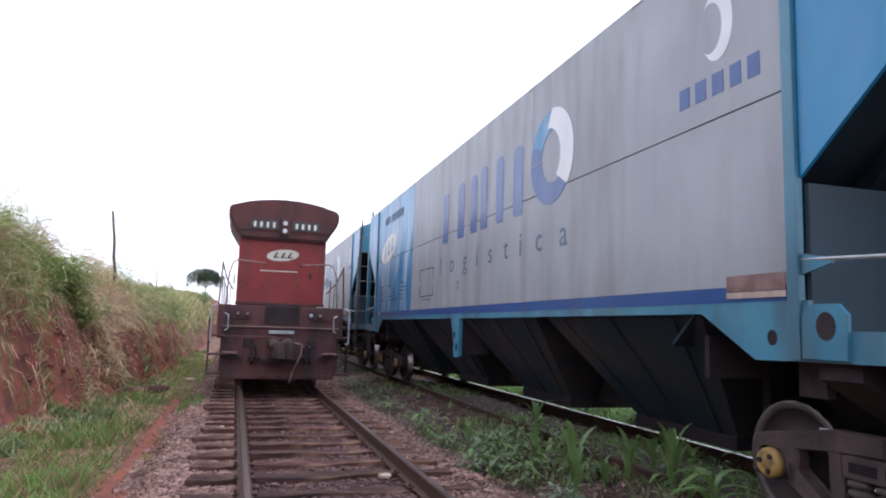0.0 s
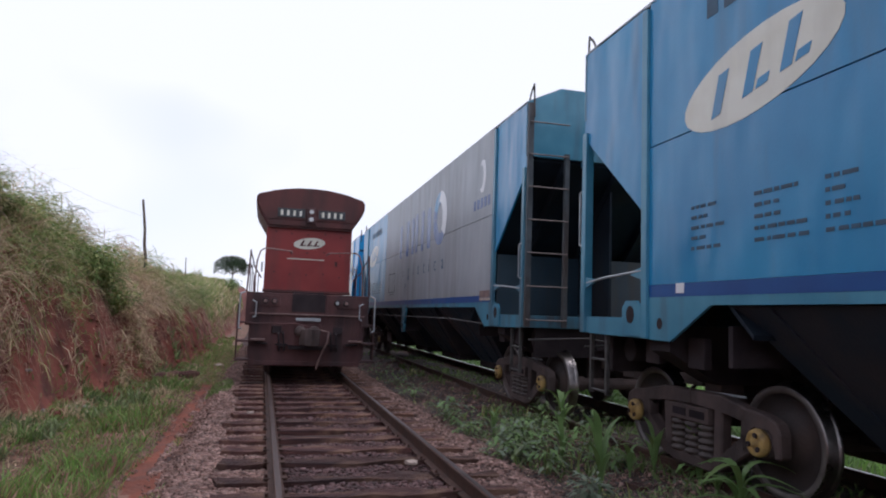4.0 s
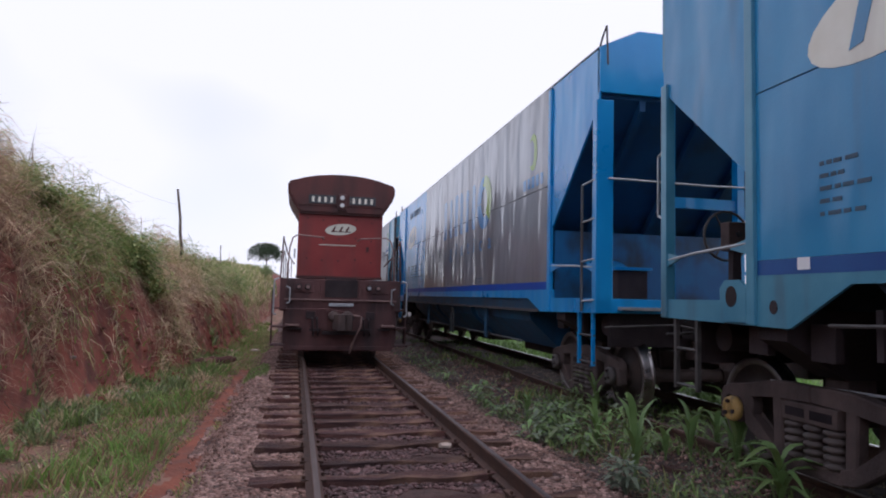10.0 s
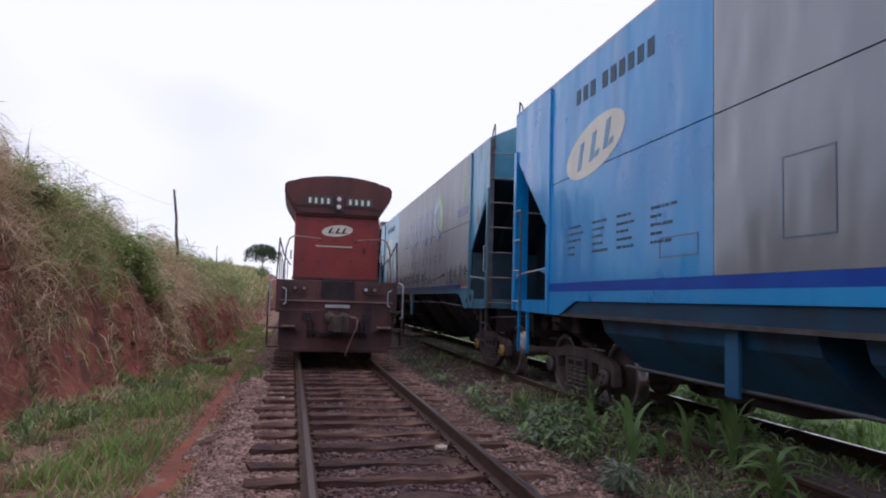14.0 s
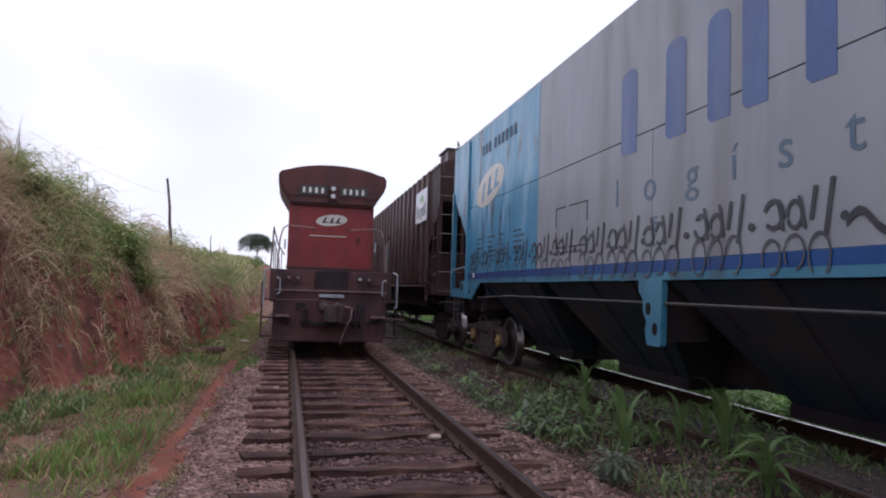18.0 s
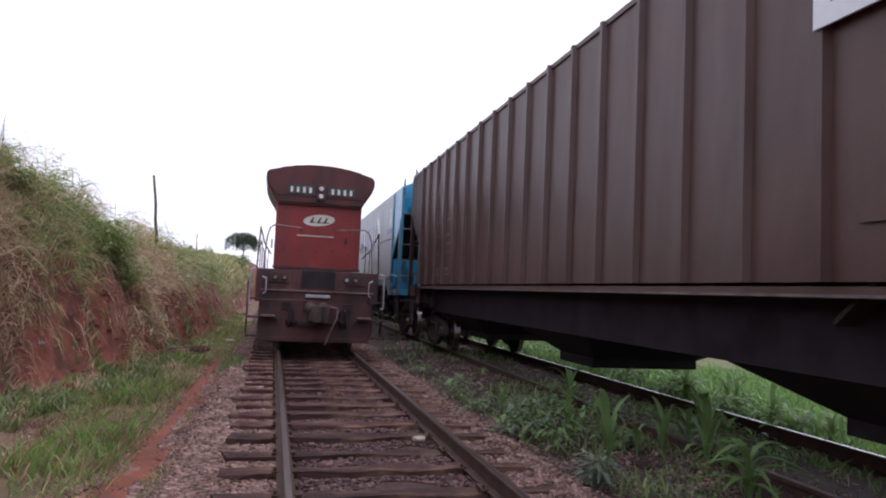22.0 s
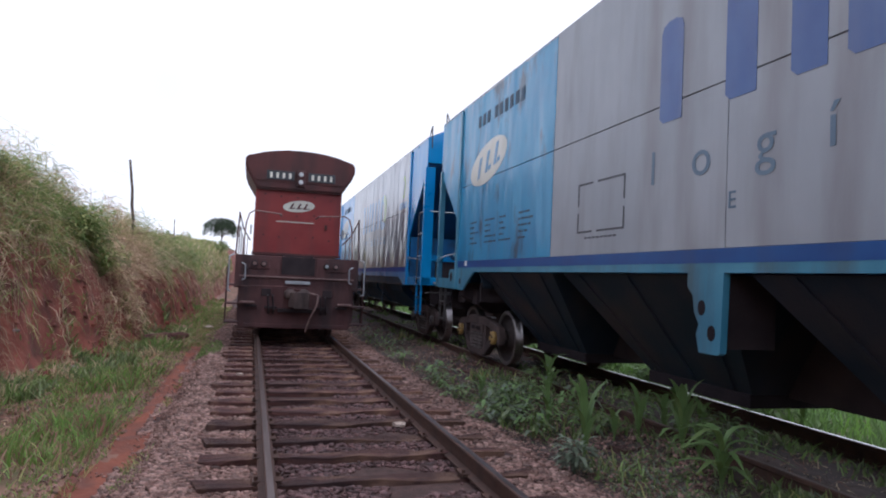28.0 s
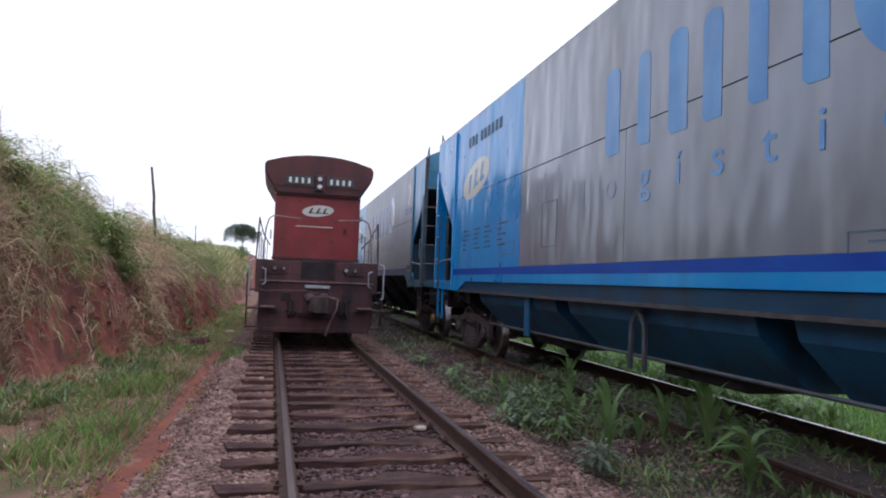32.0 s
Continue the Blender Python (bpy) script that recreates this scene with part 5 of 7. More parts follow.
def ribbed_hopper():
    """Brown ribbed covered hopper with a white sign."""
    w = thing("ribbed_wagon", "dark brown ribbed hopper wagon with a white sign", "railway wagon", None, "wagons of the passing train")
    for side in (-1, 1):
        true = [1.32, 2.07, 2.85, 3.63, 4.46, 5.30, 6.14, 6.95, 7.76, 8.58, 9.41, 10.25, 11.09, 11.94, 12.81, 13.69, 14.54, 15.39, 16.22]
        ribs = [u if u < END_BAY else u - TRUE_LEN + LEN if u > TRUE_LEN - END_BAY else END_BAY + (u - END_BAY) * (LEN - 2 * END_BAY) / (TRUE_LEN - 2 * END_BAY) for u in true]
        for a, b in zip(ribs, ribs[1:]):
            sheet("side_sheet", a, b, SILL + 0.02, TOP, M["brown"], w, side, 0.008, int(a * 3))
        for u in ribs:
            part("rib", prism([(side * HALF, u - 0.05), (side * (HALF + 0.065), u - 0.028), (side * (HALF + 0.065), u + 0.028), (side * HALF, u + 0.05)], SILL + 0.02, TOP + 0.03, "z"), M["brown"], w)
        part("side_sill", prism([(0, 1.29), (1.3, 1.29), (1.5, 1.50), (LEN - 1.5, 1.50), (LEN - 1.3, 1.29), (LEN, 1.29), (LEN, 1.58), (0, 1.58)], side * (HALF - 0.01), side * (HALF - 0.04)), M["brown"], w)
        part("sill_edge", box(*sorted((side * (HALF - 0.02), side * (HALF + 0.05))), 1.2, LEN - 1.2, 1.505, 1.525), M["worn_rung"], w, "rubbed sill edge")
        part("top_rail", box(*sorted((side * HALF, side * (HALF + 0.025))), 0.05, LEN - 0.05, TOP - 0.03, TOP + 0.03), M["brown"], w)
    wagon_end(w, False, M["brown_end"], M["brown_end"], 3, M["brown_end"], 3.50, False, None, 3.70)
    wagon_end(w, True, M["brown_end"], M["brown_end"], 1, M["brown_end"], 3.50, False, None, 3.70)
    roof(w, M["brown"])
    part("skirt", box(-1.30, 1.30, 2.2, LEN - 2.2, 0.95, 1.52), M["under_black"], w, "black grimy underframe skirt with shade in its colour")
    chutes(w, [(1.2, 4.1, 2.75), (6.4, 8.8, 7.65), (10.9, 14.0, 12.2)], M["under_black"], 0.48, 1.0, 0.98, 1.3, 0.78)
    hatch = part("end_hatch", box(-1.32, 1.32, 0.08, 1.0, TOP + 0.02, TOP + 0.46, None, 0.03), M["brown"], w, "brown roof hatch box")
    part("hatch_rim", box(-1.36, 1.36, 0.04, 1.04, TOP + 0.40, TOP + 0.45), M["ladder"], hatch, "worn rim of the hatch box")
    x = SKIN - 0.07
    sign = part("sign", box(x - 0.02, x, 1.24, 2.80, 3.33, 4.24, None, 0.004), M["white"], w, "white rectangular sign with dark strokes")
    bm = bmesh.new()
    for k in range(7):
        u = 2.66 - 0.19 * k
        prism([(u, 3.48 - (0.08 if k == 3 else 0)), (u - 0.10, 3.48 - (0.08 if k == 3 else 0)), (u - 0.13, 3.74 + (0.1 if k in (0, 5, 6) else 0)), (u - 0.03, 3.74 + (0.1 if k in (0, 5, 6) else 0))], x - 0.024, x - 0.018, "x", bm)
    part("sign_stroke", bm, M["black"], sign, "dark slanted strokes")
    part("sign_mark", prism(crescent(1.95, 3.86, 0.30, 0.24, 0.0, 10, 175, 0.30), x - 0.024, x - 0.018), M["green"], sign, "green leaf shape")
    rng = random.Random(5)
    bars_mark("stencil_number", [(14.05 - 0.20 * k, 13.92 - 0.20 * k, 3.55, 3.80) for k in range(3)] + [(12.95 - 0.22 * k, 12.82 - 0.22 * k, 3.62, 3.90) for k in range(3)], M["stencil_faint"], w)
    rows = []
    for u in (14.1, 12.95, 12.1):
        for z in (2.95, 2.62, 2.42, 2.22, 1.86, 1.74):
            if rng.random() < 0.8:
                rows += [(u - 0.10 * m, u - 0.10 * m - 0.07, z, z + 0.05) for m in range(rng.randint(3, 5))]
    bars_mark("stencil_block", rows, M["stencil_faint"], w)
    for u in (15.2, 1.3):
        hg = part("sill_bracket", box(-HALF - 0.02, -HALF + 0.03, u - 0.18, u + 0.18, 1.12, 1.58, None, 0.01), M["brown"], w)
        part("bracket_hole", prism(ellipse(u, 1.34, 0.05, 0.10, 0, 14), -HALF - 0.0225, -HALF - 0.019), M["under_black"], hg, "dark oval hole")
    part("label_holder", box(SKIN - 0.03, SKIN, 2.05, 2.50, 1.98, 2.10), M["brown"], w)
    let_out(w)
    return w, bogie(w, BOGIES[0], "cap_dark") + bogie(w, BOGIES[1], "cap_dark")


RUN = (-0.15, 5.96, 12.575, 19.333, 26.256, 33.256, 40.28, 47.78, 55.179, 62.985, 71.058, 78.71, 86.656, 95.05, 103.57, 112.02, 120.65)


def s_of(t):
    """How far the train has come by t seconds, from its way at every second second: it gathers speed."""
    i = min(int(t // 2), len(RUN) - 2)
    w = t / 2 - i

    def slope(j):
        return RUN[1] - RUN[0] if j == 0 else RUN[-1] - RUN[-2] if j == len(RUN) - 1 else (RUN[j + 1] - RUN[j - 1]) / 2
    a, b = 2 * w ** 3 - 3 * w ** 2 + 1, w ** 3 - 2 * w ** 2 + w
    return a * RUN[i] + (1 - a) * RUN[i + 1] + b * slope(i) + (w ** 3 - w ** 2) * slope(i + 1)


TRACK_X, RAIL_Z, SIDE_Z = 4.08, 0.17, 0.19
plain, _ = covered_hopper("plain")
wheeled, _ = covered_hopper("wheeled")
faded, _ = covered_hopper("faded")
scrawled, _ = covered_hopper("scrawled")
glossy, _ = tank_hopper()
ribbed, _ = ribbed_hopper()
TRAIN = [(plain, 1.54), (wheeled, 21.16), (glossy, 40.42), (scrawled, 59.77), (ribbed, 79.10), (faded, 98.67)]
TRAIN += [(copy_thing(glossy, Matrix.Identity(4)), 117.73), (copy_thing(plain, Matrix.Identity(4)), 137.0)]
TRAIN += [(copy_thing(wheeled, Matrix.Identity(4)), 156.3), (copy_thing(plain, Matrix.Identity(4)), 175.6)]
# the second track leaves the first by half a degree
VEER, PIVOT_Y = 0.009, 4.0


def on_side_track(y):
    return pose(TRACK_X + VEER * (y - PIVOT_Y), y, SIDE_Z, 0, 0, -math.degrees(math.atan(VEER)))


# ---- ground ----


def foot(y):
    """Where the cutting's foot stands, left of the track."""
    return float(np.interp(y, (0, 7, 10, 13, 16, 20, 30, 60, 120), (-5.6, -5.0, -4.5, -3.9, -3.45, -3.2, -3.1, -3.1, -3.4)))


def crest(y):
    return float(np.interp(y, (0, 9.0, 11.5, 13.6, 15.2, 16.8, 21, 32, 60, 120, 400), (3.8, 3.8, 3.72, 3.3, 2.45, 2.15, 2.2, 2.45, 3.5, 5.9, 9.0)))


def ground_z(x, y):
    """Height of the ground: two track beds, the footpath, and the cutting's bank."""
    if x > -2.45:
        z = float(np.interp(x, (-2.45, -2.3, -2.0, -1.75, 1.6, 2.0, 2.5, 2.95, 3.5, 4.4, 5.2, 5.8, 9, 30, 120, 900), (-0.20, -0.26, -0.24, -0.06, -0.035, -0.12, -0.07, 0.06, 0.07, 0.02, -0.02, -0.10, -0.3, -1.6, -3.0, -6.0)))
        rough = 0.02 if abs(x) < 1.7 else 0.04
        return z + rough * noise.noise((x * 1.7, y * 1.7, 0))
    gully = 0.20 * noise.noise((y * 1.3, 0.0, 8.0)) + 0.12 * noise.noise((y * 3.4, x * 0.3, 2.0))
    d = foot(y) - x + gully
    n = noise.noise((x * 0.9, y * 0.6, 3.1)) + 0.7 * noise.noise((x * 2.1, y * 1.6, 1.0))
    if d < 0:
        return -0.20 + 0.06 * n + 0.15 * max(0, 1 + d / 0.8) ** 2
    c = crest(y)
    z = float(np.interp(d, (0, 0.22, 0.5, 1.1, 1.9, 2.8, 6.0, 20, 60), (-0.08, 0.30 * c, 0.56 * c, 0.78 * c, 0.93 * c, c, c + 0.3, c + 1.2, c + 2.0)))
    return z + (0.36 * n + 0.16 * noise.noise((x * 4.1, y * 3.7, z * 2.0))) * min(1, d * 2)


def spaced(stops):
    out = []
    for (a, st), (b, _) in zip(stops, stops[1:]):
        out += list(np.arange(a, b - 1e-6, st))
    return out + [stops[-1][0]]


def build_ground():
    xs = spaced([(-900, 300), (-300, 100), (-100, 30), (-40, 6), (-16, 1.0), (-9, 0.3), (-6.4, 0.09), (-2.7, 0.045), (-1.75, 0.15), (-1.6, 0.4), (1.6, 0.16), (2.8, 0.4), (5.2, 0.2), (6.4, 0.9), (12, 6), (30, 30), (120, 200), (920, 1)])
    ys = spaced([(-1500, 600), (-300, 80), (-60, 15), (-15, 2.5), (0, 0.45), (4, 0.16), (26, 0.5), (34, 1.2), (60, 6), (120, 30), (300, 150), (1500, 1)])
    V = np.array([(x, y, ground_z(x, y)) for y in ys for x in xs])
    nx, ny = len(xs), len(ys)
    idx = np.arange(nx * ny).reshape(ny, nx)
    F = np.stack([idx[:-1, :-1], idx[:-1, 1:], idx[1:, 1:], idx[1:, :-1]], -1).reshape(-1, 4)
    mid = V[F].mean(1)
    slot = np.full(len(F), 3)
    for i, (x, y, z) in enumerate(mid):
        x += (0.13 * noise.noise((y * 0.8, 0.0, 4.0)) + 0.09 * noise.noise((y * 2.6, x * 3.0, 6.0))) if -2.9 < x < -1.7 else 0.0
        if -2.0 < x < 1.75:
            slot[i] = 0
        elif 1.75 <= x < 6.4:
            # this strip has the shade of the train in its soil colour
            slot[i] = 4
        elif -2.36 < x <= -2.0 and y < 17.5:
            slot[i] = 5
        elif x <= -2.0:
            d = foot(y) - x
            slot[i] = 2 if d < -0.15 else (1 if d < 1.5 else 3)
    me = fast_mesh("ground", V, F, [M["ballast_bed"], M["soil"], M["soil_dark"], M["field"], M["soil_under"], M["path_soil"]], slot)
    me.shade_smooth()
    tagged(new("ground", me), "red earth cutting, ballast beds and grassy fields", "ground", "", "structure")


build_ground()


def rail_profile(x):
    return [(x - 0.07, 0.0), (x + 0.07, 0.0), (x + 0.07, 0.012), (x + 0.012, 0.03), (x + 0.012, 0.12), (x + 0.033, 0.135), (x + 0.033, 0.164), (x + 0.024, RAIL_Z - 0.001),
            (x - 0.024, RAIL_Z - 0.001), (x - 0.033, 0.164), (x - 0.033, 0.135), (x - 0.012, 0.12), (x - 0.012, 0.03), (x - 0.07, 0.012)]


def track(label, centre, head, y0, y1, up=0.0):
    tr = thing("railway_track", label, "railway track", None, "", "structure")
    for s in (-1, 1):
        x = centre + s * 0.835
        rl = part("rail", prism(rail_profile(x), y0, y1, "y"), M["rail"], tr, "rusty steel rail with worn running head")
        part("rail_head", box(x - 0.023, x + 0.023, y0, y1, RAIL_Z - 0.003, RAIL_Z + 0.002), M["rail_dull"] if up and s < 0 else head, rl)
    if up:
        turn = pose(0, 0, 0, 0, 0, -math.degrees(math.atan(VEER)))
        c = Vector((TRACK_X, PIVOT_Y, 0))
        tr.matrix_basis = Matrix.Translation(c - turn @ c + Vector((0, 0, up))) @ turn
    return tr


main_track = track("rusty rails on rough wooden sleepers in stone ballast", 0.0, M["rail_top"], -140, 170)
side_track = track("second track half buried in weeds and earth", TRACK_X, M["rail_shiny"], -140, 200, SIDE_Z - RAIL_Z)

# ---- locomotive ----


def locomotive():
    """End-on diesel locomotive. y from the buffer beam back, z from the rail head, x = 0 in the middle."""
    lo = thing("locomotive", "weathered red diesel locomotive with grimy maroon frame", "locomotive", pose(-0.06, 14.65, RAIL_Z))
    red, rf, dk = M["loco_red"], M["loco_roof"], M["loco_dark"]
    # hood end and roof head
    part("hood_end", box(-1.0, 1.0, 1.0, 2.6, 1.86, 3.62, None, 0.03), red, lo)
    head = [(-0.97, 3.36), (0.97, 3.36), (1.21, 3.74), (1.27, 3.90), (1.27, 4.05), (1.21, 4.13), (0.9, 4.215), (0.6, 4.275), (0.3, 4.31), (0.0, 4.32), (-0.3, 4.31), (-0.6, 4.275), (-0.9, 4.215), (-1.21, 4.13), (-1.27, 4.06), (-1.27, 3.90), (-1.21, 3.74)]
    bm = prism(head, 0.86, 3.4, "y")
    bmesh.ops.bevel(bm, geom=[e for e in bm.edges if abs(e.verts[0].co.y - 0.86) < 1e-4 and abs(e.verts[1].co.y - 0.86) < 1e-4], offset=0.05, segments=2, affect="EDGES")
    part("roof_head", bm, rf, lo, "sooty red roof head with chamfered sides")
    part("brow", prism([(-0.99, 3.56), (0.99, 3.56), (0.99, 3.66), (-0.99, 3.66)], 0.84, 0.9, "y"), rf, lo)
    part("hood", box(-0.92, 0.92, 3.4, 14.6, 1.5, 3.9, None, 0.08), red, lo)
    part("hood_roof", box(-0.8, 0.8, 3.4, 14.4, 3.9, 4.1, None, 0.05), rf, lo)
    for k in range(6):
        part("radiator_grille", box(-0.945, -0.915, 4.0 + 1.7 * k, 5.4 + 1.7 * k, 2.4, 3.6), dk, lo)
        part("radiator_grille", box(0.915, 0.945, 4.0 + 1.7 * k, 5.4 + 1.7 * k, 2.4, 3.6), dk, lo)
    # number boards and lamps
    for x0, x1 in ((-0.78, -0.15), (0.17, 0.80)):
        nb = part("number_board", box(x0, x1, 0.825, 0.87, 3.60, 3.81, None, 0.008), M["black"], lo, "black number board with pale bars")
        for k in range(4):
            c = x0 + 0.10 + k * (x1 - x0 - 0.2) / 3
            part("board_bar", box(c - 0.028, c + 0.028, 0.820, 0.826, 3.64, 3.765), M["cream"], nb)
    lampbox = part("lamp_housing", box(-0.10, 0.11, 0.80, 0.9, 3.46, 3.86, None, 0.03), dk, lo)
    for z in (3.75, 3.57):
        bm = bmesh.new()
        rod((0.0, 0.80, z), (0.0, 0.765, z), 0.08, bm, 20, 0.085)
        part("lamp_rim", bm, dk, lampbox)
        part("lamp_lens", rod((0.0, 0.77, z), (0.0, 0.755, z), 0.058, None, 20, 0.045), M["glass"], lampbox, "pale lamp lens")
    # emblem on the hood
    ov = part("oval_emblem", prism([(x, z) for x, z in ellipse(0.0, 3.02, 0.37, 0.135, 6)], 0.992, 0.997, "y"), M["cream"], lo, "cream oval emblem with dark strokes")
    for x in (-0.17, 0.0, 0.15):
        part("emblem_stroke", prism([(x - 0.06, 2.95), (x + 0.09, 2.96), (x + 0.085, 2.985), (x + 0.01, 2.98), (x + 0.06, 3.09), (x + 0.02, 3.09)], 0.987, 0.991, "y"), M["loco_roof"], ov)
    part("lettering_line", box(-0.5, 0.36, 0.993, 0.997, 2.63, 2.652), M["cream"], lo, "thin pale line of small print")
    part("lettering_line", box(-0.1, 0.34, 0.993, 0.997, 2.55, 2.565), red, lo)
    for z in (2.28, 2.80, 3.24):
        for x in (-0.78, -0.42, -0.04, 0.36, 0.74):
            part("weld_spot", rod((x, 0.995, z + 0.04 * math.sin(7 * x)), (x, 1.0, z + 0.04 * math.sin(7 * x)), 0.022, None, 8), rf, lo)
    part("hood_foot", box(-1.02, 1.02, 0.975, 1.01, 1.84, 1.90, None, 0.006), rf, lo, "sooty strip along the foot of the hood")
    part("door_latch", box(0.62, 0.68, 0.96, 1.0, 2.5, 2.62), rf, lo)
    # platform, end beam and pilot
    part("platform", box(-1.34, 1.34, 0.1, 15.4, 1.52, 1.80, None, 0.02), dk, lo)
    part("end_beam", box(-1.34, 1.34, 0.0, 0.14, 1.08, 1.80, None, 0.02), dk, lo)
    part("battery_box", box(-0.34, 0.34, 0.16, 0.75, 1.80, 1.84, None, 0.01), M["under"], lo)
    part("upper_step_well", box(-0.36, 0.36, -0.012, 0.02, 1.40, 1.79), M["under"], lo)
    pil = part("pilot", prism([(-1.20, 0.22), (1.16, 0.22), (1.25, 0.45), (1.25, 1.10), (-1.25, 1.10), (-1.25, 0.45)], -0.02, 0.06, "y"), dk, lo, "grimy sheet steel pilot")
    for k in range(15):
        x = -1.12 + 0.16 * k
        if abs(x) > 0.42:
            part("pilot_rib", box(x - 0.012, x + 0.012, -0.045, -0.018, 0.55, 1.30), dk, pil)
    for s in (-1, 1):
        part("end_plate", box(s * 0.83 - 0.22, s * 0.83 + 0.22, -0.03, 0.03, 1.50, 1.74, None, 0.015), dk, lo)
        for x in (0.74, 0.93) if s < 0 else (0.62, 0.82):
            marker = part("marker_lamp", rod((s * x, -0.07, 1.62), (s * x, -0.02, 1.62), 0.062, None, 16, 0.07), M["under"], lo, "dark round marker lamp")
            part("marker_lens", rod((s * x, -0.075, 1.62), (s * x, -0.069, 1.62), 0.04, None, 14), M["loco_rail"] if x != 0.62 else M["galv"], marker)
        part("beam_gusset", prism([(s * 0.40, 1.36), (s * 0.46, 1.36), (s * 0.46, 1.78), (s * 0.40, 1.78)], -0.05, 0.0, "y"), dk, lo)
        part("pilot_step", box(s * 1.05 - 0.15, s * 1.05 + 0.15, -0.22, -0.02, 0.76, 0.80, None, 0.008), M["loco_rail"], lo, "worn steel step on the pilot")
        part("hose_bracket", box(s * 0.66 - 0.10, s * 0.66 + 0.10, -0.06, -0.02, 0.92, 1.08, None, 0.008), M["under"], lo)
        # corner steps with their grab rails
        for z in (0.32, 0.72, 1.12):
            part("step", box(s * 1.34 - 0.16, s * 1.34 + 0.16, -0.12, 0.42, z, z + 0.035), dk, lo)
        part("step_side", box(s * 1.19 - 0.02, s * 1.19 + 0.02, -0.05, 0.45, 0.30, 1.52), dk, lo)
        part("step_side", box(s * 1.50 - 0.015, s * 1.50 + 0.015, 0.2, 0.45, 0.30, 1.52), dk, lo)
        bm = pipe([(s * 1.40, -0.1, 1.0), (s * 1.46, -0.12, 1.02), (s * 1.46, -0.1, 1.75), (s * 1.36, -0.05, 1.80)], 0.018)
        part("grab_rail", bm, M["galv"], lo, "pale worn grab rail")
        bm = pipe([(s * 1.18, -0.08, 1.25), (s * 1.12, -0.1, 1.28), (s * 1.12, -0.1, 1.58), (s * 1.20, -0.08, 1.62)], 0.015)
        part("grab_rail", bm, M["galv"], lo, "pale worn grab rail")
        post = pipe([(s * 1.34, 0.05, 1.8), (s * 1.30, 0.05, 2.72)], 0.02)
        part("handrail_post", post, dk, lo)
        part("handrail", pipe([(s * 1.30, 0.06, 2.68), (s * 1.20, 0.5, 2.36), (s * 1.06, 0.97, 2.16)], 0.015), dk, lo)
        for k, top in enumerate((2.52, 2.36, 2.26)):
            part("handrail_post", pipe([(s * (1.25 - 0.065 * k), 0.28 + 0.26 * k, 1.8), (s * (1.25 - 0.065 * k), 0.28 + 0.26 * k, top)], 0.009), M["galv"] if k == 0 else dk, lo)
        part("handrail", pipe([(s * 1.33, 2.4, 2.55), (s * 1.33, 14.8, 2.55)], 0.012), dk, lo)
        for k in range(5):
            part("handrail_post", pipe([(s * 1.33, 2.4 + 3.1 * k, 1.8), (s * 1.33, 2.4 + 3.1 * k, 2.55)], 0.012), dk, lo)
        part("mirror", box(s * 1.06 - 0.02, s * 1.06 + 0.02, 0.95, 1.05, 2.30, 2.52), M["galv"], lo)
        for k in range(2):
            part("small_bracket", box(s * (0.55 + 0.42 * k) - 0.13, s * (0.55 + 0.42 * k) + 0.13, -0.14, -0.02, 0.66 + 0.02 * k, 0.70 + 0.02 * k), M["under"], lo)
    for s in (-1, 1):
        bm = pipe([(s * 1.20, 0.12, 1.80), (s * 1.16, 0.14, 2.50), (s * 1.10, 0.18, 2.72), (s * 1.00, 0.22, 2.79), (s * 0.42, 0.24, 2.75), (s * 0.40, 0.9, 2.75)], 0.016)
        part("end_handrail", bm, M["loco_rail"], lo, "worn front handrail beside the hood emblem")
    part("beam_lip", box(-1.24, 1.24, -0.055, 0.0, 1.325, 1.355, None, 0.006), M["loco_rail"], lo, "worn lip along the end beam")
    part("pilot_foot", box(-1.10, 1.10, -0.05, 0.0, 0.24, 0.32, None, 0.01), dk, lo)
    # coupler, draft gear and hoses
    part("draft_pocket", box(-0.30, 0.30, -0.06, 0.05, 0.66, 1.14, None, 0.02), dk, lo)
    part("buffer_plate", box(-0.27, 0.27, -0.14, -0.08, 1.20, 1.27, None, 0.01), M["galv"], lo, "pale scuffed plate")
    bm = box(-0.12, 0.12, -0.45, 0.1, 0.74, 1.02, None, 0.03)
    prism([(-0.20, -0.42), (-0.10, -0.70), (0.06, -0.74), (0.10, -0.62), (0.22, -0.66), (0.24, -0.44)], 0.70, 1.04, "z", bm)
    bmesh.ops.bevel(bm, geom=[e for e in bm.edges if e.is_boundary is False and e.calc_length() > 0.2], offset=0.015, segments=1, affect="EDGES")
    part("coupler", bm, M["bogie"], lo, "rusty knuckle coupler")
    for x, z, r in ((-0.16, 0.98, 0.11), (0.14, 0.97, 0.12), (0.0, 0.80, 0.13)):
        part("coupler_casting", rod((x, -0.50, z), (x, -0.02, z), r, None, 14, r * 1.15), M["bogie"], lo, "rusty rounded coupler casting", True)
    part("coupler_lever", pipe([(-1.2, -0.16, 1.12), (-0.3, -0.18, 1.14), (0.05, -0.4, 1.08)], 0.015), dk, lo)
    part("coupler_carrier", box(-0.40, 0.40, -0.18, -0.02, 0.58, 0.66, None, 0.01), M["under"], lo)
    part("air_hose", pipe([(0.24, -0.10, 1.02), (0.44, -0.30, 0.98), (0.42, -0.36, 0.78), (0.32, -0.34, 0.55), (0.24, -0.30, 0.34), (0.20, -0.28, 0.18)], 0.022), M["loco_rail"], lo, "hanging dusty brown air hose")
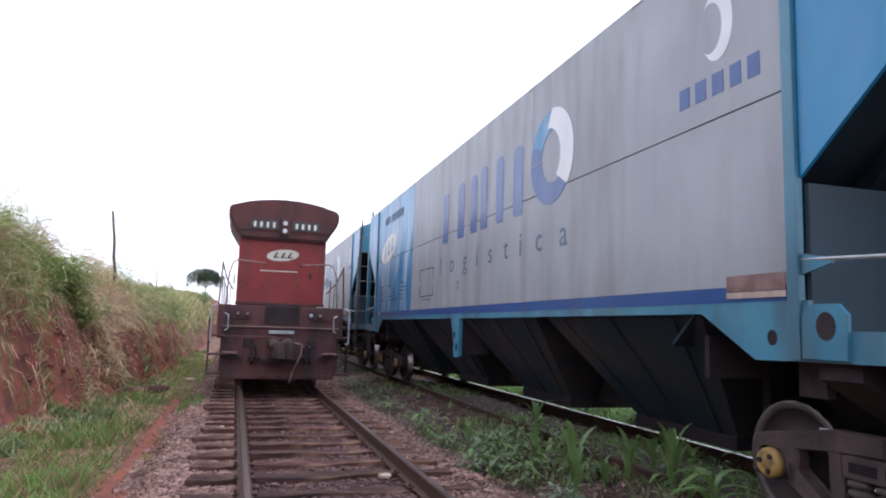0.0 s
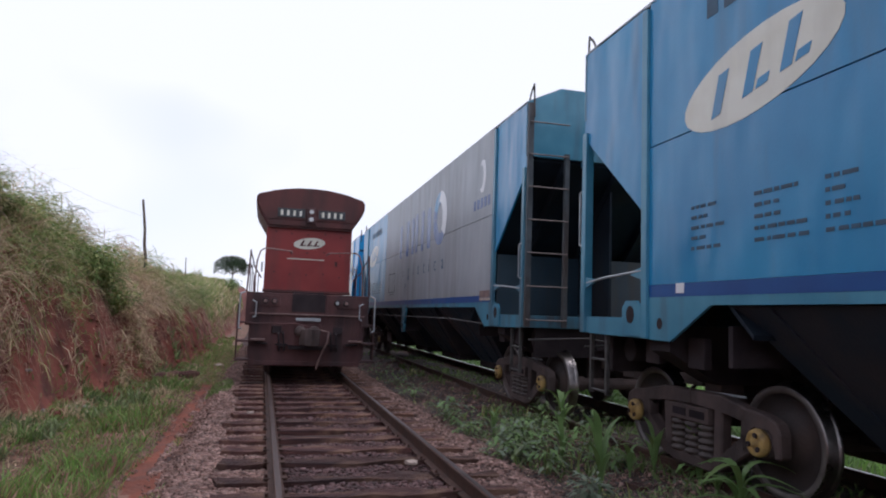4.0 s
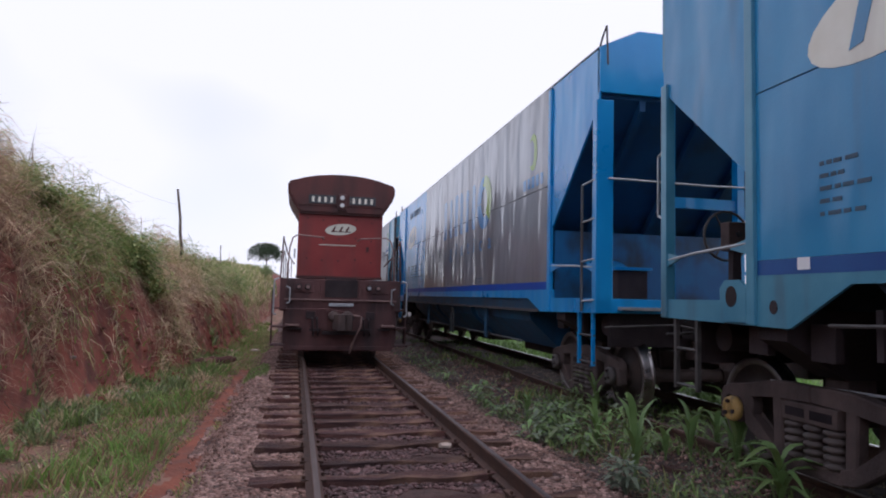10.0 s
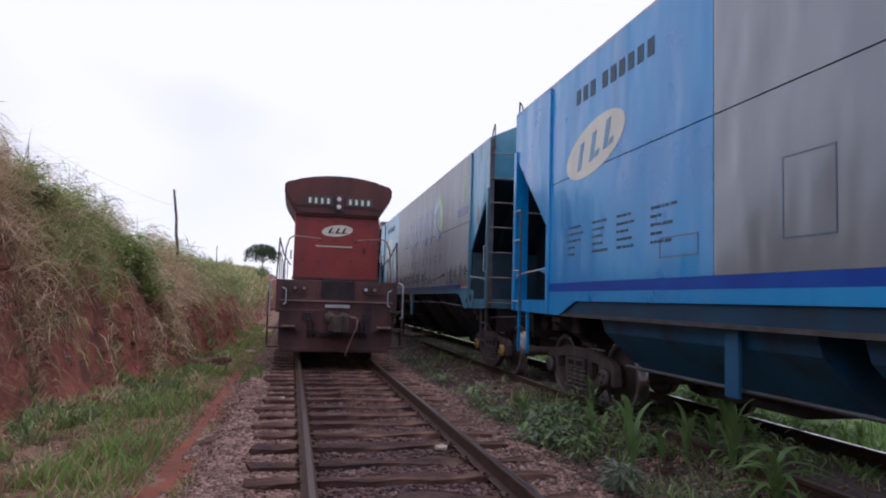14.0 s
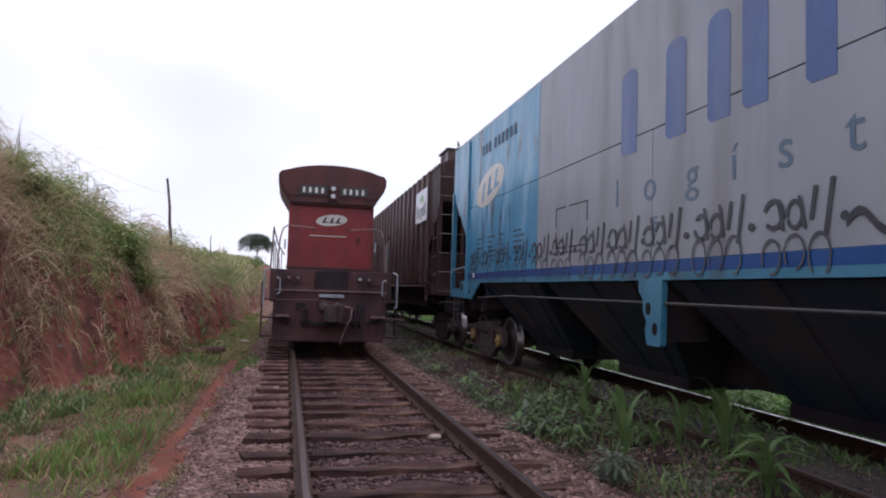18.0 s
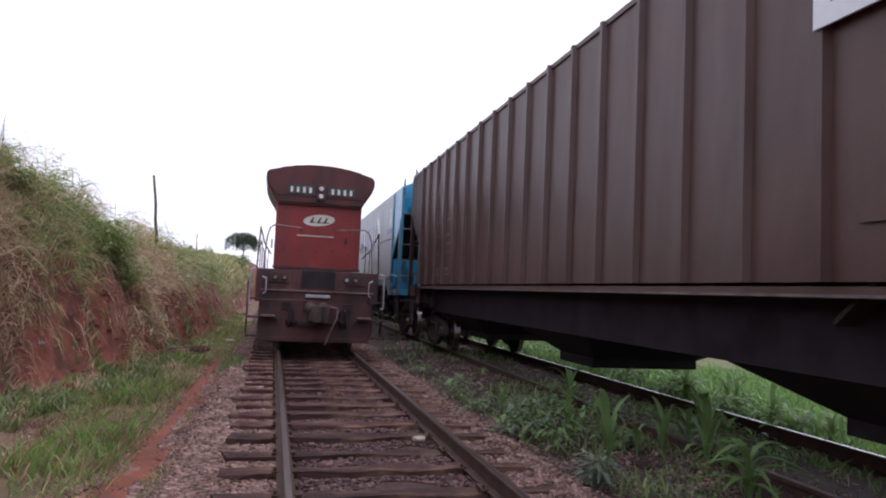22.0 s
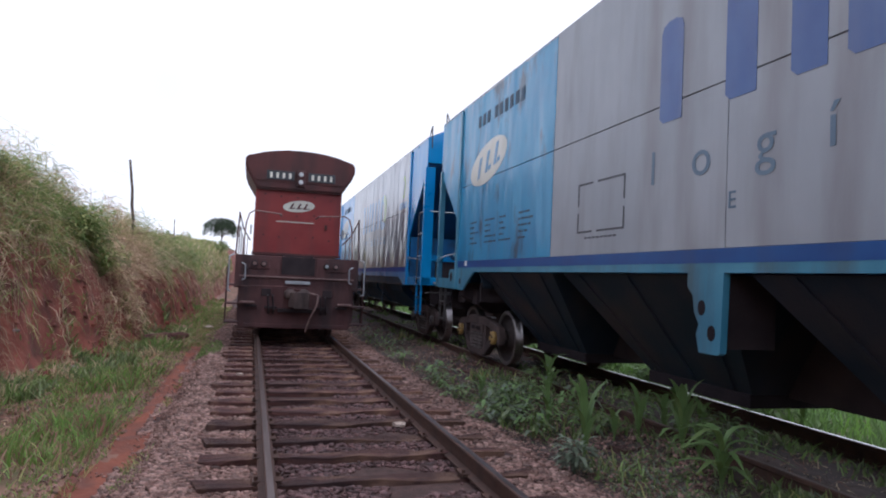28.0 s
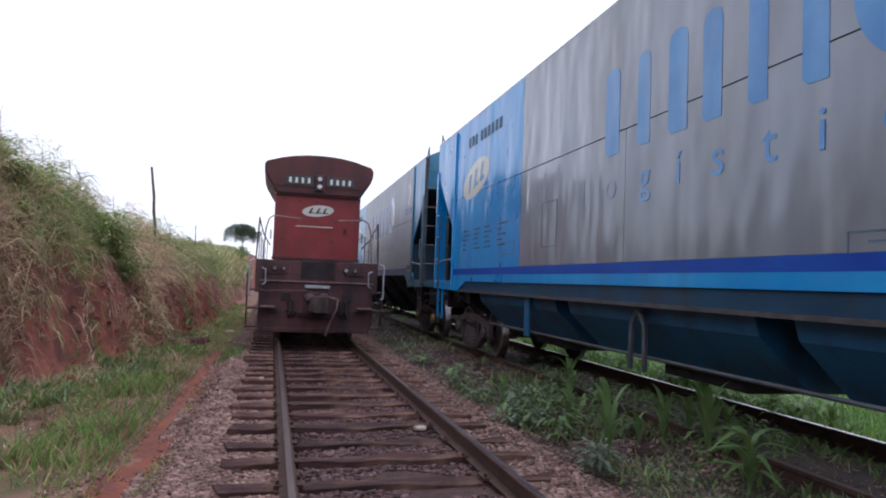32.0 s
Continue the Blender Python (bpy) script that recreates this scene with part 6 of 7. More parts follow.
    for x in (-0.62, -0.52, 0.50, 0.62):
        part("air_hose", pipe([(x, -0.03, 0.95), (x, -0.13, 0.9), (x + 0.03, -0.14, 0.62), (x + 0.03, -0.08, 0.55)], 0.02), M["under"], lo)
    # running gear
    for uc in (2.6, 12.6):
        for k in (-1.75, 0.0, 1.75):
            ws = part("wheelset", rod((-0.95, uc + k, 0.5), (0.95, uc + k, 0.5), 0.09, None, 12), M["bogie"], lo)
            for s in (-1, 1):
                prof = [(s * 0.73, 0.15), (s * 0.73, 0.52), (s * 0.76, 0.535), (s * 0.78, 0.5), (s * 0.87, 0.495), (s * 0.87, 0.15)]
                part("wheel", lathe(prof, uc + k, 0.5, None, 28, (2, 3)), [M["bogie"], M["tread"]], ws)
        for s in (-1, 1):
            part("truck_frame", prism([(uc - 2.4, 0.45), (uc - 2.2, 0.3), (uc + 2.2, 0.3), (uc + 2.4, 0.45), (uc + 2.4, 0.8), (uc - 2.4, 0.8)], s * 0.98, s * 1.12), M["under"], lo)
    part("fuel_tank", box(-1.2, 1.2, 5.6, 9.8, 0.35, 1.4, None, 0.12), dk, lo)
    return lo


locomotive()

# ---- right and left of the line: fence post, log, rubbish, distant land ----


def crooked_post(name, label, x, y, h, r, bend, seed):
    rng = random.Random(seed)
    z = ground_z(x, y)
    pts, n = [], 7
    for i in range(n + 1):
        f = i / n
        pts.append((x + bend * math.sin(f * 2.6 + seed) + rng.uniform(-0.02, 0.02), y + rng.uniform(-0.02, 0.02), z - 0.3 + (h + 0.3) * f))
    return tagged(part(name, tube(pts, [r * (1 - 0.06 * i) for i in range(n + 1)]), M["bark"]), label, "fence post")


crooked_post("fence_post", "tall crooked grey wooden fence post in dry grass", -4.80, 22.0, 2.95, 0.06, 0.15, 1)
crooked_post("fence_post", "short thin wooden fence post on the far bank", -5.6, 42.0, 1.7, 0.045, 0.04, 2)
top = (-4.82, 22.0, 4.35)
wire = [(top[0] - 1.45 * f, top[1] - 7.5 * f, top[2] + 0.22 * f - 0.5 * f * (1 - f)) for f in (0, 0.2, 0.4, 0.6, 0.8, 1.0)]
tagged(part("fence_wire", tube(wire, [0.002] * 6, 5), M["bark"]), "thin rusty wire slung from the fence post", "wire")
bm = tube([(-3.35 + 0.16 * i, 15.7 + 0.1 * i + 0.02 * (i % 2), -0.03 + 0.012 * i) for i in range(7)], [0.07, 0.12, 0.11, 0.125, 0.09, 0.10, 0.05])
tagged(part("log", bm, M["sleeper"]), "dark rotten log lying in grass", "log")


def rag(x, y, z, r, seed, label):
    rng = random.Random(seed)
    bm = bmesh.new()
    n = 9
    c = bm.verts.new((x, y, z + r * 0.35))
    ring = [bm.verts.new((x + r * rng.uniform(0.6, 1.2) * math.cos(i * 6.283 / n), y + 0.7 * r * rng.uniform(0.6, 1.2) * math.sin(i * 6.283 / n), z + rng.uniform(0.0, 0.3) * r)) for i in range(n)]
    low = [bm.verts.new((v.co.x * 0.98 + x * 0.02, v.co.y * 0.98 + y * 0.02, z - 0.02)) for v in ring]
    for i in range(n):
        bm.faces.new((c, ring[i], ring[(i + 1) % n]))
        bm.faces.new((ring[i], low[i], low[(i + 1) % n], ring[(i + 1) % n]))
    tagged(part("litter", bm, M["scrap"]), label, "litter")


rag(0.62, 6.75, 0.02, 0.085, 1, "crumpled pale rag on a sleeper")
rag(-2.25, 21.7, ground_z(-2.25, 21.7) + 0.05, 0.14, 2, "white scrap lying beside the track")
rag(-1.12, 10.3, 0.03, 0.06, 3, "small white stone on a sleeper end")


def blades(name, label, pts, height, width, lean, mats, slots, category="grass", hang=0.0, seed=1, droop=0.3, lift=1.0):
    """Many arching grass blades in one mesh. pts n x 3, height n; lean: how far the tips go out; droop: how far they sink again."""
    rng = np.random.default_rng(seed)
    n = len(pts)
    a = rng.uniform(0, 2 * np.pi, n)
    side = np.stack([np.cos(a), np.sin(a), np.zeros(n)], 1) * (width * rng.uniform(0.6, 1.4, n))[:, None]
    b = rng.uniform(0, 2 * np.pi, n)
    out = np.stack([np.cos(b), np.sin(b), np.zeros(n)], 1) * (lean * height * rng.uniform(0.2, 1.3, n))[:, None]
    out[:, 0] += hang * height * rng.uniform(0.3, 1.3, n)
    dr = droop * rng.uniform(0.4, 1.5, n)
    rows = []
    for f, w in ((0.0, 1.0), (0.55, 0.8)):
        p = pts + out * f ** 1.4
        p[:, 2] += height * (lift * f - dr * f * f)
        rows += [p - side * w, p + side * w]
    p = pts + out
    p[:, 2] += height * (lift - dr)
    V = np.stack([*rows, p], 1).reshape(-1, 3)
    k = np.arange(n)[:, None] * 5
    F = np.concatenate([k + (0, 1, 3), k + (0, 3, 2), k + (2, 3, 4)], 1).reshape(-1, 3)
    me = fast_mesh(name, V, F, mats, np.repeat(slots, 3))
    return tagged(new(name, me), label, category, "", "stuff")


def straws(name, label, pts, length, width, mats, slots, seed=1):
    """Loose bent stalks that lie every way, tangled through one another."""
    rng = np.random.default_rng(seed)
    n = len(pts)
    d = rng.normal(0, 1, (n, 3)) * (1, 1, 0.75)
    d /= np.linalg.norm(d, axis=1)[:, None]
    s = np.cross(d, rng.normal(0, 1, (n, 3)))
    s *= (width / np.linalg.norm(s, axis=1))[:, None]
    rows = []
    for f in (-0.5, 0.05, 0.5):
        p = pts + d * (length * f)[:, None]
        p[:, 2] -= length * f * f * rng.uniform(0.2, 1.0, 1)
        rows += [p - s * (1 - abs(f)), p + s * (1 - abs(f))]
    V = np.stack(rows, 1).reshape(-1, 3)
    k = np.arange(n)[:, None] * 6
    F = np.concatenate([k + (0, 1, 3), k + (0, 3, 2), k + (2, 3, 5), k + (2, 5, 4)], 1).reshape(-1, 3)
    return tagged(new(name, fast_mesh(name, V, F, mats, np.repeat(slots, 4))), label, "grass", "", "stuff")


def tufts(centres, count, radius, seed):
    """Blade roots gathered into tussocks, and the number of each root's tussock."""
    rng = np.random.default_rng(seed)
    n = len(centres)
    idx = np.repeat(np.arange(n), count)
    a, r = rng.uniform(0, 6.283, len(idx)), radius * np.sqrt(rng.uniform(0, 1, len(idx)))
    x, y = centres[idx, 0] + r * np.cos(a), centres[idx, 1] + r * np.sin(a)
    return np.stack([x, y, [ground_z(p, q) - 0.03 for p, q in zip(x, y)]], 1), idx


def scatter(n, x0, x1, y0, y1, seed, keep=None):
    rng = np.random.default_rng(seed)
    out = []
    xs, ys, us = rng.uniform(x0, x1, n), y0 + (y1 - y0) * rng.uniform(0, 1, n) ** 1.5, rng.uniform(0, 1, n)
    for x, y, u in zip(xs, ys, us):
        if keep is None or keep(x, y, u):
            out.append((x, y, ground_z(x, y) - 0.02))
    return np.array(out)


def clump(x, y, s=1.0):
    return noise.noise((x * 0.8 * s, y * 0.8 * s, 5.5))


BUSHES = []


def bare(x, y):
    """True where the cover has slipped off the face, or a bush has taken its place."""
    if any((x - b[0]) ** 2 + (y - b[1]) ** 2 < (0.75 * b[2]) ** 2 for b in BUSHES):
        return True
    d = foot(y) - x
    return noise.noise((x * 1.1 + 3.0, y * 0.75, 9.0)) > 0.66 - 0.34 * max(0.0, 1 - d / 1.2) - 0.10 * (14 < y < 40)


def bank_d(x, y):
    return foot(y) - x


# bushy dark green weeds on the bank
for i, (x, y, r, h) in enumerate(((-4.6, 15.2, 0.7, 1.2), (-4.5, 15.9, 0.6, 0.9), (-4.4, 14.5, 0.6, 1.0), (-4.3, 13.9, 0.45, 0.7), (-4.15, 15.0, 0.55, 0.85), (-5.4, 13.0, 0.6, 0.9), (-4.3, 17.5, 0.4, 0.5), (-5.9, 12.6, 0.5, 0.6), (-5.2, 11.5, 0.35, 0.4))):
    BUSHES.append((x, y, r, h, 500 + i))


def greenness(x, y):
    """How green the bank's grass is: most on the crest by the bushes and far down the line."""
    d = bank_d(x, y)
    return 1.2 * clump(x * 0.8, y, 0.7) + 0.06 * min(1, max(0, d - 0.9)) + 0.5 * math.exp(-((y - 13.4) / 1.7) ** 2) * min(1, d) - 0.7 * math.exp(-((y - 18.8) / 2.4) ** 2) - 0.42 * (y < 11) + 1.1 * min(1, max(0, (y - 19.5) / 2.5)) * min(1, d * 1.3)


rng = np.random.default_rng(3)
# long dry grass in tussocks over the crest and the upper face
C = scatter(7600, -10, -3.2, 3, 34, 11, lambda x, y, u: 0.24 + 0.5 * clump(x, y) + 0.65 * min(1, max(0, (y - 16) / 3)) < bank_d(x, y) < 4.2 and not bare(x, y))
P, which = tufts(C, 54, 0.24, 12)
tall = rng.uniform(0.5, 1.15, len(C)) * np.clip(0.85 + 1.7 * np.array([clump(x + 9, y, 1.25) for x, y, z in C]), 0.22, 1.6)
green = np.array([greenness(x, y) for x, y, z in C])
green += rng.uniform(-0.2, 0.2, len(C))
tone = np.where(green < 0.04, 0, np.where(green < 0.48, 1, 2))
low = np.array([bank_d(x, y) < 1.0 for x, y, z in C])
tone = np.where(low & (rng.uniform(0, 1, len(C)) < 0.75), 3, tone)
thin = np.array([clump(x * 1.3 + 5, y + 2, 1.4) for x, y, z in C]) > 0.3
tone = np.where(thin & (tone < 2), 3, tone)
H = tall[which] * rng.uniform(0.6, 1.15, len(P)) * np.where(low[which], 0.8, 1.0) * (0.75 + 0.5 * rng.uniform(0, 1, len(C)) ** 2)[which]
H = np.minimum(H, np.where(P[:, 1] < 9, 0.75, 1.25))
sl = np.where(rng.uniform(0, 1, len(P)) < np.where(tone[which] == 2, 0.15, 0.35), 0, tone[which])
blades("bank_grass", "long tangled dry straw-coloured grass with green patches", P, H, 0.0055 * (1 + P[:, 1] / 22), 1.0, [M["straw"], M["grass_yellow"], M["grass"], M["straw_red"]], sl, "grass", 0.30, 2, 1.0)
# a tangle of broken stalks through and over it
P = scatter(120000, -9.5, -3.0, 3, 34, 81, lambda x, y, u: 0.16 + 0.5 * clump(x, y) + 0.65 * min(1, max(0, (y - 16) / 3)) < bank_d(x, y) < 4.0 and not bare(x, y))
r81 = np.random.default_rng(82)
lump = np.array([max(0.06, 0.5 + 1.5 * clump(x + 9, y, 1.25)) for x, y, z in P])
lush = np.array([greenness(x, y) for x, y, z in P]) + r81.uniform(-0.2, 0.2, len(P)) > 0.18
P[:, 2] += r81.uniform(0.0, 1.0, len(P)) * lump
P[:, 0] += r81.uniform(0.0, 0.3, len(P))
straws("straw_tangle", "tangled broken dry stalks over the bank", P, r81.uniform(0.2, 0.65, len(P)), 0.0042 * (1 + P[:, 1] / 22), [M["straw"], M["straw_red"], M["grass_yellow"], M["grass"]], np.where(lush, r81.choice([0, 2, 2, 3, 3], len(P)), r81.choice([0, 0, 0, 1, 2], len(P))), 83)
P = scatter(9000, -5.6, -3.2, 3, 10, 84, lambda x, y, u: bank_d(x, y) < 0.3 and u < 0.6 + clump(x * 1.4, y * 1.4))
P[:, 2] += 0.03
straws("dead_litter", "flattened dead grass and litter at the foot of the bank", P, np.random.default_rng(85).uniform(0.1, 0.35, len(P)), 0.006 + 0 * P[:, 1], [M["straw_red"], M["straw"], M["bark"]], np.random.default_rng(86).choice([0, 0, 1, 2], len(P)), 87)
# single feathery stems against the sky
P = scatter(1500, -9, -4.0, 4, 32, 19, lambda x, y, u: 1.5 < bank_d(x, y) < 4.5)
blades("seed_stems", "thin dry seed stems standing over the grass", P, np.random.default_rng(20).uniform(0.7, 1.3, len(P)), 0.0045 * (1 + P[:, 1] / 25), 0.3, [M["straw"], M["straw_red"]], np.random.default_rng(22).choice([0, 1], len(P)), "grass", 0.1, 21, 0.15)
# dead woody stems on the near crest
P = scatter(260, -7.6, -5.6, 8, 13, 111, lambda x, y, u: 0.9 < bank_d(x, y) < 2.2)
blades("dead_stems", "dark dead stems standing on the crest", P, np.random.default_rng(112).uniform(0.9, 1.5, len(P)), 0.008 + 0 * P[:, 1], 0.12, [M["bark"], M["straw_red"]], np.random.default_rng(113).choice([0, 0, 1], len(P)), "grass", 0.0, 114, 0.05)
# far green bank top
P = scatter(42000, -16, -2.9, 26, 90, 23, lambda x, y, u: bank_d(x, y) > (0.6 if y < 32 else 0.2))
blades("far_bank_grass", "yellow-green grass on the far bank", P, np.random.default_rng(24).uniform(0.3, 0.75, len(P)), 0.030 + 0 * P[:, 1], 0.5, [M["grass_yellow"], M["grass"], M["straw"]], np.random.default_rng(25).choice([0, 0, 1, 2], len(P)), "grass", 0.1, 26, 0.35)
# dead grass and roots that hang down over the red face
P = scatter(190000, -8, -3.0, 3, 60, 12, lambda x, y, u: 0.08 < bank_d(x, y) < 1.7 and u < 0.40 + 0.9 * clump(x * 1.5, y * 1.2) + 0.95 * bank_d(x, y) + 0.5 * min(1, max(0, (y - 11) / 4)) - 0.75 * min(1, max(0, (y - 16.5) / 3)) * (bank_d(x, y) < 0.85) + 0.60 * (y < 11.5) * min(1, 3 * bank_d(x, y)))
H = np.random.default_rng(5).uniform(0.2, 0.7, len(P)) * np.where(P[:, 1] < 11, 1.15, 1.0)
sl = np.random.default_rng(6).choice([0, 0, 0, 1], len(P))
lush = np.array([greenness(x, y) - 0.25 * (bank_d(x, y) < 0.6) for x, y, z in P]) > 0.32
sl = np.where(lush, np.random.default_rng(9).choice([1, 2, 2, 3], len(P)), sl)
blades("hanging_grass", "dusty dead grass hanging down the red earth face", P, H, 0.0045 * (1 + P[:, 1] / 22), 0.35, [M["straw_red"], M["straw"], M["grass_yellow"], M["grass"]], sl, "grass", 0.35, 4, 0.9, 0.4)
# green verge between footpath and bank
P = scatter(120000, -5.6, -2.42, 3, 40, 13, lambda x, y, u: bank_d(x, y) < 0.15 and u < 0.70 + 1.4 * clump(x * 1.3, y * 1.1) - 0.3 * (x > -2.6) - 0.55 * (x < -3.5 and y < 8.5) - 0.35 * (y > 12.5))
H = np.random.default_rng(7).uniform(0.04, 0.15, len(P)) * (1 + 2.2 * np.clip(np.array([clump(x * 1.2, y + 30, 1.5) for x, y, z in P]) * 2.2, 0, 1))
sl = np.where((P[:, 0] < -3.4) & (P[:, 1] < 8.8), np.random.default_rng(8).choice([0, 2, 2, 2], len(P)), np.random.default_rng(8).choice([0, 0, 0, 3, 3, 1, 2, 2], len(P)))
blades("verge_grass", "short green verge grass with brown patches", P, H, 0.0065 * (1 + P[:, 1] / 25), 0.7, [M["grass"], M["grass_yellow"], M["straw_red"], M["grass_bright"]], sl, "grass", 0.0, 5)
# grass that creeps over the footpath's edges
P = scatter(34000, -2.75, -1.85, 3, 34, 91, lambda x, y, u: y > 16.5 or (x < -2.32 - 0.10 * noise.noise((y * 1.1, 1.0, 0)) and u < 0.8) or (x > -2.08 and clump(x * 2, y * 0.8 + 4) > 0.14))
blades("path_grass", "short grass creeping over the footpath", P, np.random.default_rng(92).uniform(0.03, 0.11, len(P)), 0.005 * (1 + P[:, 1] / 25), 0.7, [M["grass"], M["grass_yellow"], M["straw_red"]], np.random.default_rng(93).choice([0, 0, 1, 2], len(P)), "grass", 0.0, 94)
# grass beside and behind the place where the film was shot
P = scatter(9000, -5.4, -2.45, -8, 3, 101, lambda x, y, u: bank_d(x, y) < 0.2)
blades("near_grass", "short green grass beside the track", P, np.random.default_rng(102).uniform(0.05, 0.2, len(P)), 0.012 + 0 * P[:, 1], 0.6, [M["grass"], M["grass_bright"], M["straw_red"]], np.random.default_rng(103).choice([0, 1, 2], len(P)), "grass", 0.0, 104)
P = scatter(9000, -9, -4.6, -8, 3, 105, lambda x, y, u: 0.4 < bank_d(x, y) < 4.0)
blades("near_bank_grass", "long dry grass on the bank", P, np.random.default_rng(106).uniform(0.5, 1.2, len(P)), 0.012 + 0 * P[:, 1], 0.7, [M["straw"], M["grass_yellow"], M["straw_red"]], np.random.default_rng(107).choice([0, 0, 1, 2], len(P)), "grass", 0.3, 108, 0.8)
# coarse tufts at the cutting's foot
C = scatter(480, -5.4, -2.6, 4, 20, 61, lambda x, y, u: -0.9 < bank_d(x, y) < 0.12)
P, which = tufts(C, 60, 0.16, 62)
blades("coarse_tufts", "coarse green grass tufts at the foot of the bank", P, np.random.default_rng(63).uniform(0.15, 0.5, len(P)) * np.random.default_rng(66).uniform(0.6, 1.2, len(C))[which], 0.011 + 0 * P[:, 1], 0.7, [M["grass"], M["leaf"], M["straw"]], np.random.default_rng(64).choice([0, 0, 1, 2], len(C))[which], "grass", 0.0, 65, 0.55)
# tufts on the ballast shoulder
P = scatter(12000, -2.05, -1.5, 4, 22, 14, lambda x, y, u: clump(x * 2, y * 0.7 + 7) > 0.28)
if len(P):
    blades("shoulder_grass", "thin green tufts on the ballast shoulder", P, np.random.default_rng(9).uniform(0.05, 0.16, len(P)), 0.007 + 0 * P[:, 1], 0.6, [M["grass"]], np.zeros(len(P), int), "grass", 0.0, 6)
# grass between and beyond the tracks
P = scatter(16000, 1.85, 3.1, 3, 40, 15, lambda x, y, u: u < 0.9 * clump(x * 1.2, y * 0.9 + 3) - 0.05 - 0.25 * (y > 10.5))
sl = np.random.default_rng(10).choice([0, 0, 1, 2], len(P))
blades("weed_grass", "green weeds and grass between the tracks", P, np.random.default_rng(11).uniform(0.06, 0.30, len(P)), 0.010 * (1 + P[:, 1] / 30), 0.6, [M["grass"], M["leaf"], M["grass_yellow"]], sl, "grass", 0.0, 7)
P = scatter(20000, 2.0, 3.25, 3, 10, 115, lambda x, y, u: u < 0.30 + 1.3 * clump(x * 1.5, y * 1.2 + 8))
blades("weed_carpet", "low dark green weeds creeping between the tracks", P, np.random.default_rng(116).uniform(0.03, 0.13, len(P)), 0.012 + 0 * P[:, 1], 0.9, [M["leaf"], M["leaf_grey"], M["grass"]], np.random.default_rng(117).choice([0, 0, 1, 2], len(P)), "grass", 0.0, 118, 0.6)
P = scatter(52000, 5.1, 12.0, 3, 60, 16, lambda x, y, u: u < 0.6 + 0.8 * clump(x, y))
sl = np.random.default_rng(12).choice([0, 1, 1], len(P))
blades("far_side_grass", "tall bright green weeds beyond the second track", P, np.random.default_rng(13).uniform(0.15, 0.65, len(P)) * np.clip((P[:, 0] - 4.7) / 1.0, 0.3, 1), 0.014 * (1 + P[:, 1] / 30), 0.6, [M["grass_bright"], M["leaf_bright"]], sl, "grass", 0.0, 8)
P = scatter(12000, 2.9, 4.8, 3, 30, 17, lambda x, y, u: u < 0.4 - 0.45 * (y > 8.5) + 1.0 * clump(x, y + 3))
blades("track_grass", "low weeds growing between the rails", P, np.random.default_rng(14).uniform(0.05, 0.2, len(P)), 0.012 * (1 + P[:, 1] / 30), 0.6, [M["leaf"], M["grass"]], np.random.default_rng(15).choice([0, 1], len(P)), "grass", 0.0, 9)


P = scatter(7000, 1.8, 5.0, 3, 16, 95)
P[:, 2] += 0.02
straws("dry_litter", "dry stalks and rubbish between the tracks", P, np.random.default_rng(96).uniform(0.06, 0.25, len(P)), 0.004 + 0 * P[:, 1], [M["straw_red"], M["straw"], M["bark"]], np.random.default_rng(97).choice([0, 1, 2, 2], len(P)), 98)


def leafy(name, label, centre, spread, height, count, size, mats, seed, slim=0.45):
    """A weed: leaves on thin stalks round one root. Every leaf is a bent blade with a midrib fold."""
    rng = np.random.default_rng(seed)
    x, y = centre
    root = np.array((x, y, ground_z(x, y)))
    V, F, S = [], [], []
    for i in range(count):
        a, f = rng.uniform(0, 6.283), rng.uniform(0.15, 1.0) ** 0.7
        r = spread * rng.uniform(0.1, 1.0) * (0.5 + 0.5 * f)
        base = root + (r * math.cos(a), r * math.sin(a), height * f * rng.uniform(0.5, 1.0))
        d = np.array((math.cos(a + rng.normal(0, 0.7)), math.sin(a + rng.normal(0, 0.7)), rng.uniform(-0.3, 0.6)))
        d /= np.linalg.norm(d)
        s = np.cross(d, (0, 0, 1.0))
        s /= np.linalg.norm(s) + 1e-6
        u = np.cross(s, d)
        L = size * rng.uniform(0.6, 1.3)
        w = L * slim * 0.5
        k = len(V)
        V += [base, base + d * L * 0.45 + s * w + u * w * 0.3, base + d * L * 0.5, base + d * L * 0.45 - s * w + u * w * 0.3, base + d * L * 0.95 - u * L * 0.25]
        F += [(k, k + 1, k + 2), (k, k + 2, k + 3), (k + 1, k + 4, k + 2), (k + 2, k + 4, k + 3)]
        S += [int(rng.integers(len(mats)))] * 4
        if i % 4 == 0:
            k = len(V)
            V += [root + (0.006, 0, 0), root - (0.006, 0, 0), base]
            F += [(k, k + 1, k + 2)]
            S += [0]
    pl = thing(name, label, "plant", pose(*root))
    ob = new("foliage", fast_mesh("foliage", np.array(V) - root, np.array(F), mats, np.array(S)))
    ob.parent = pl
    tagged(ob, kind="stuff")
    return pl


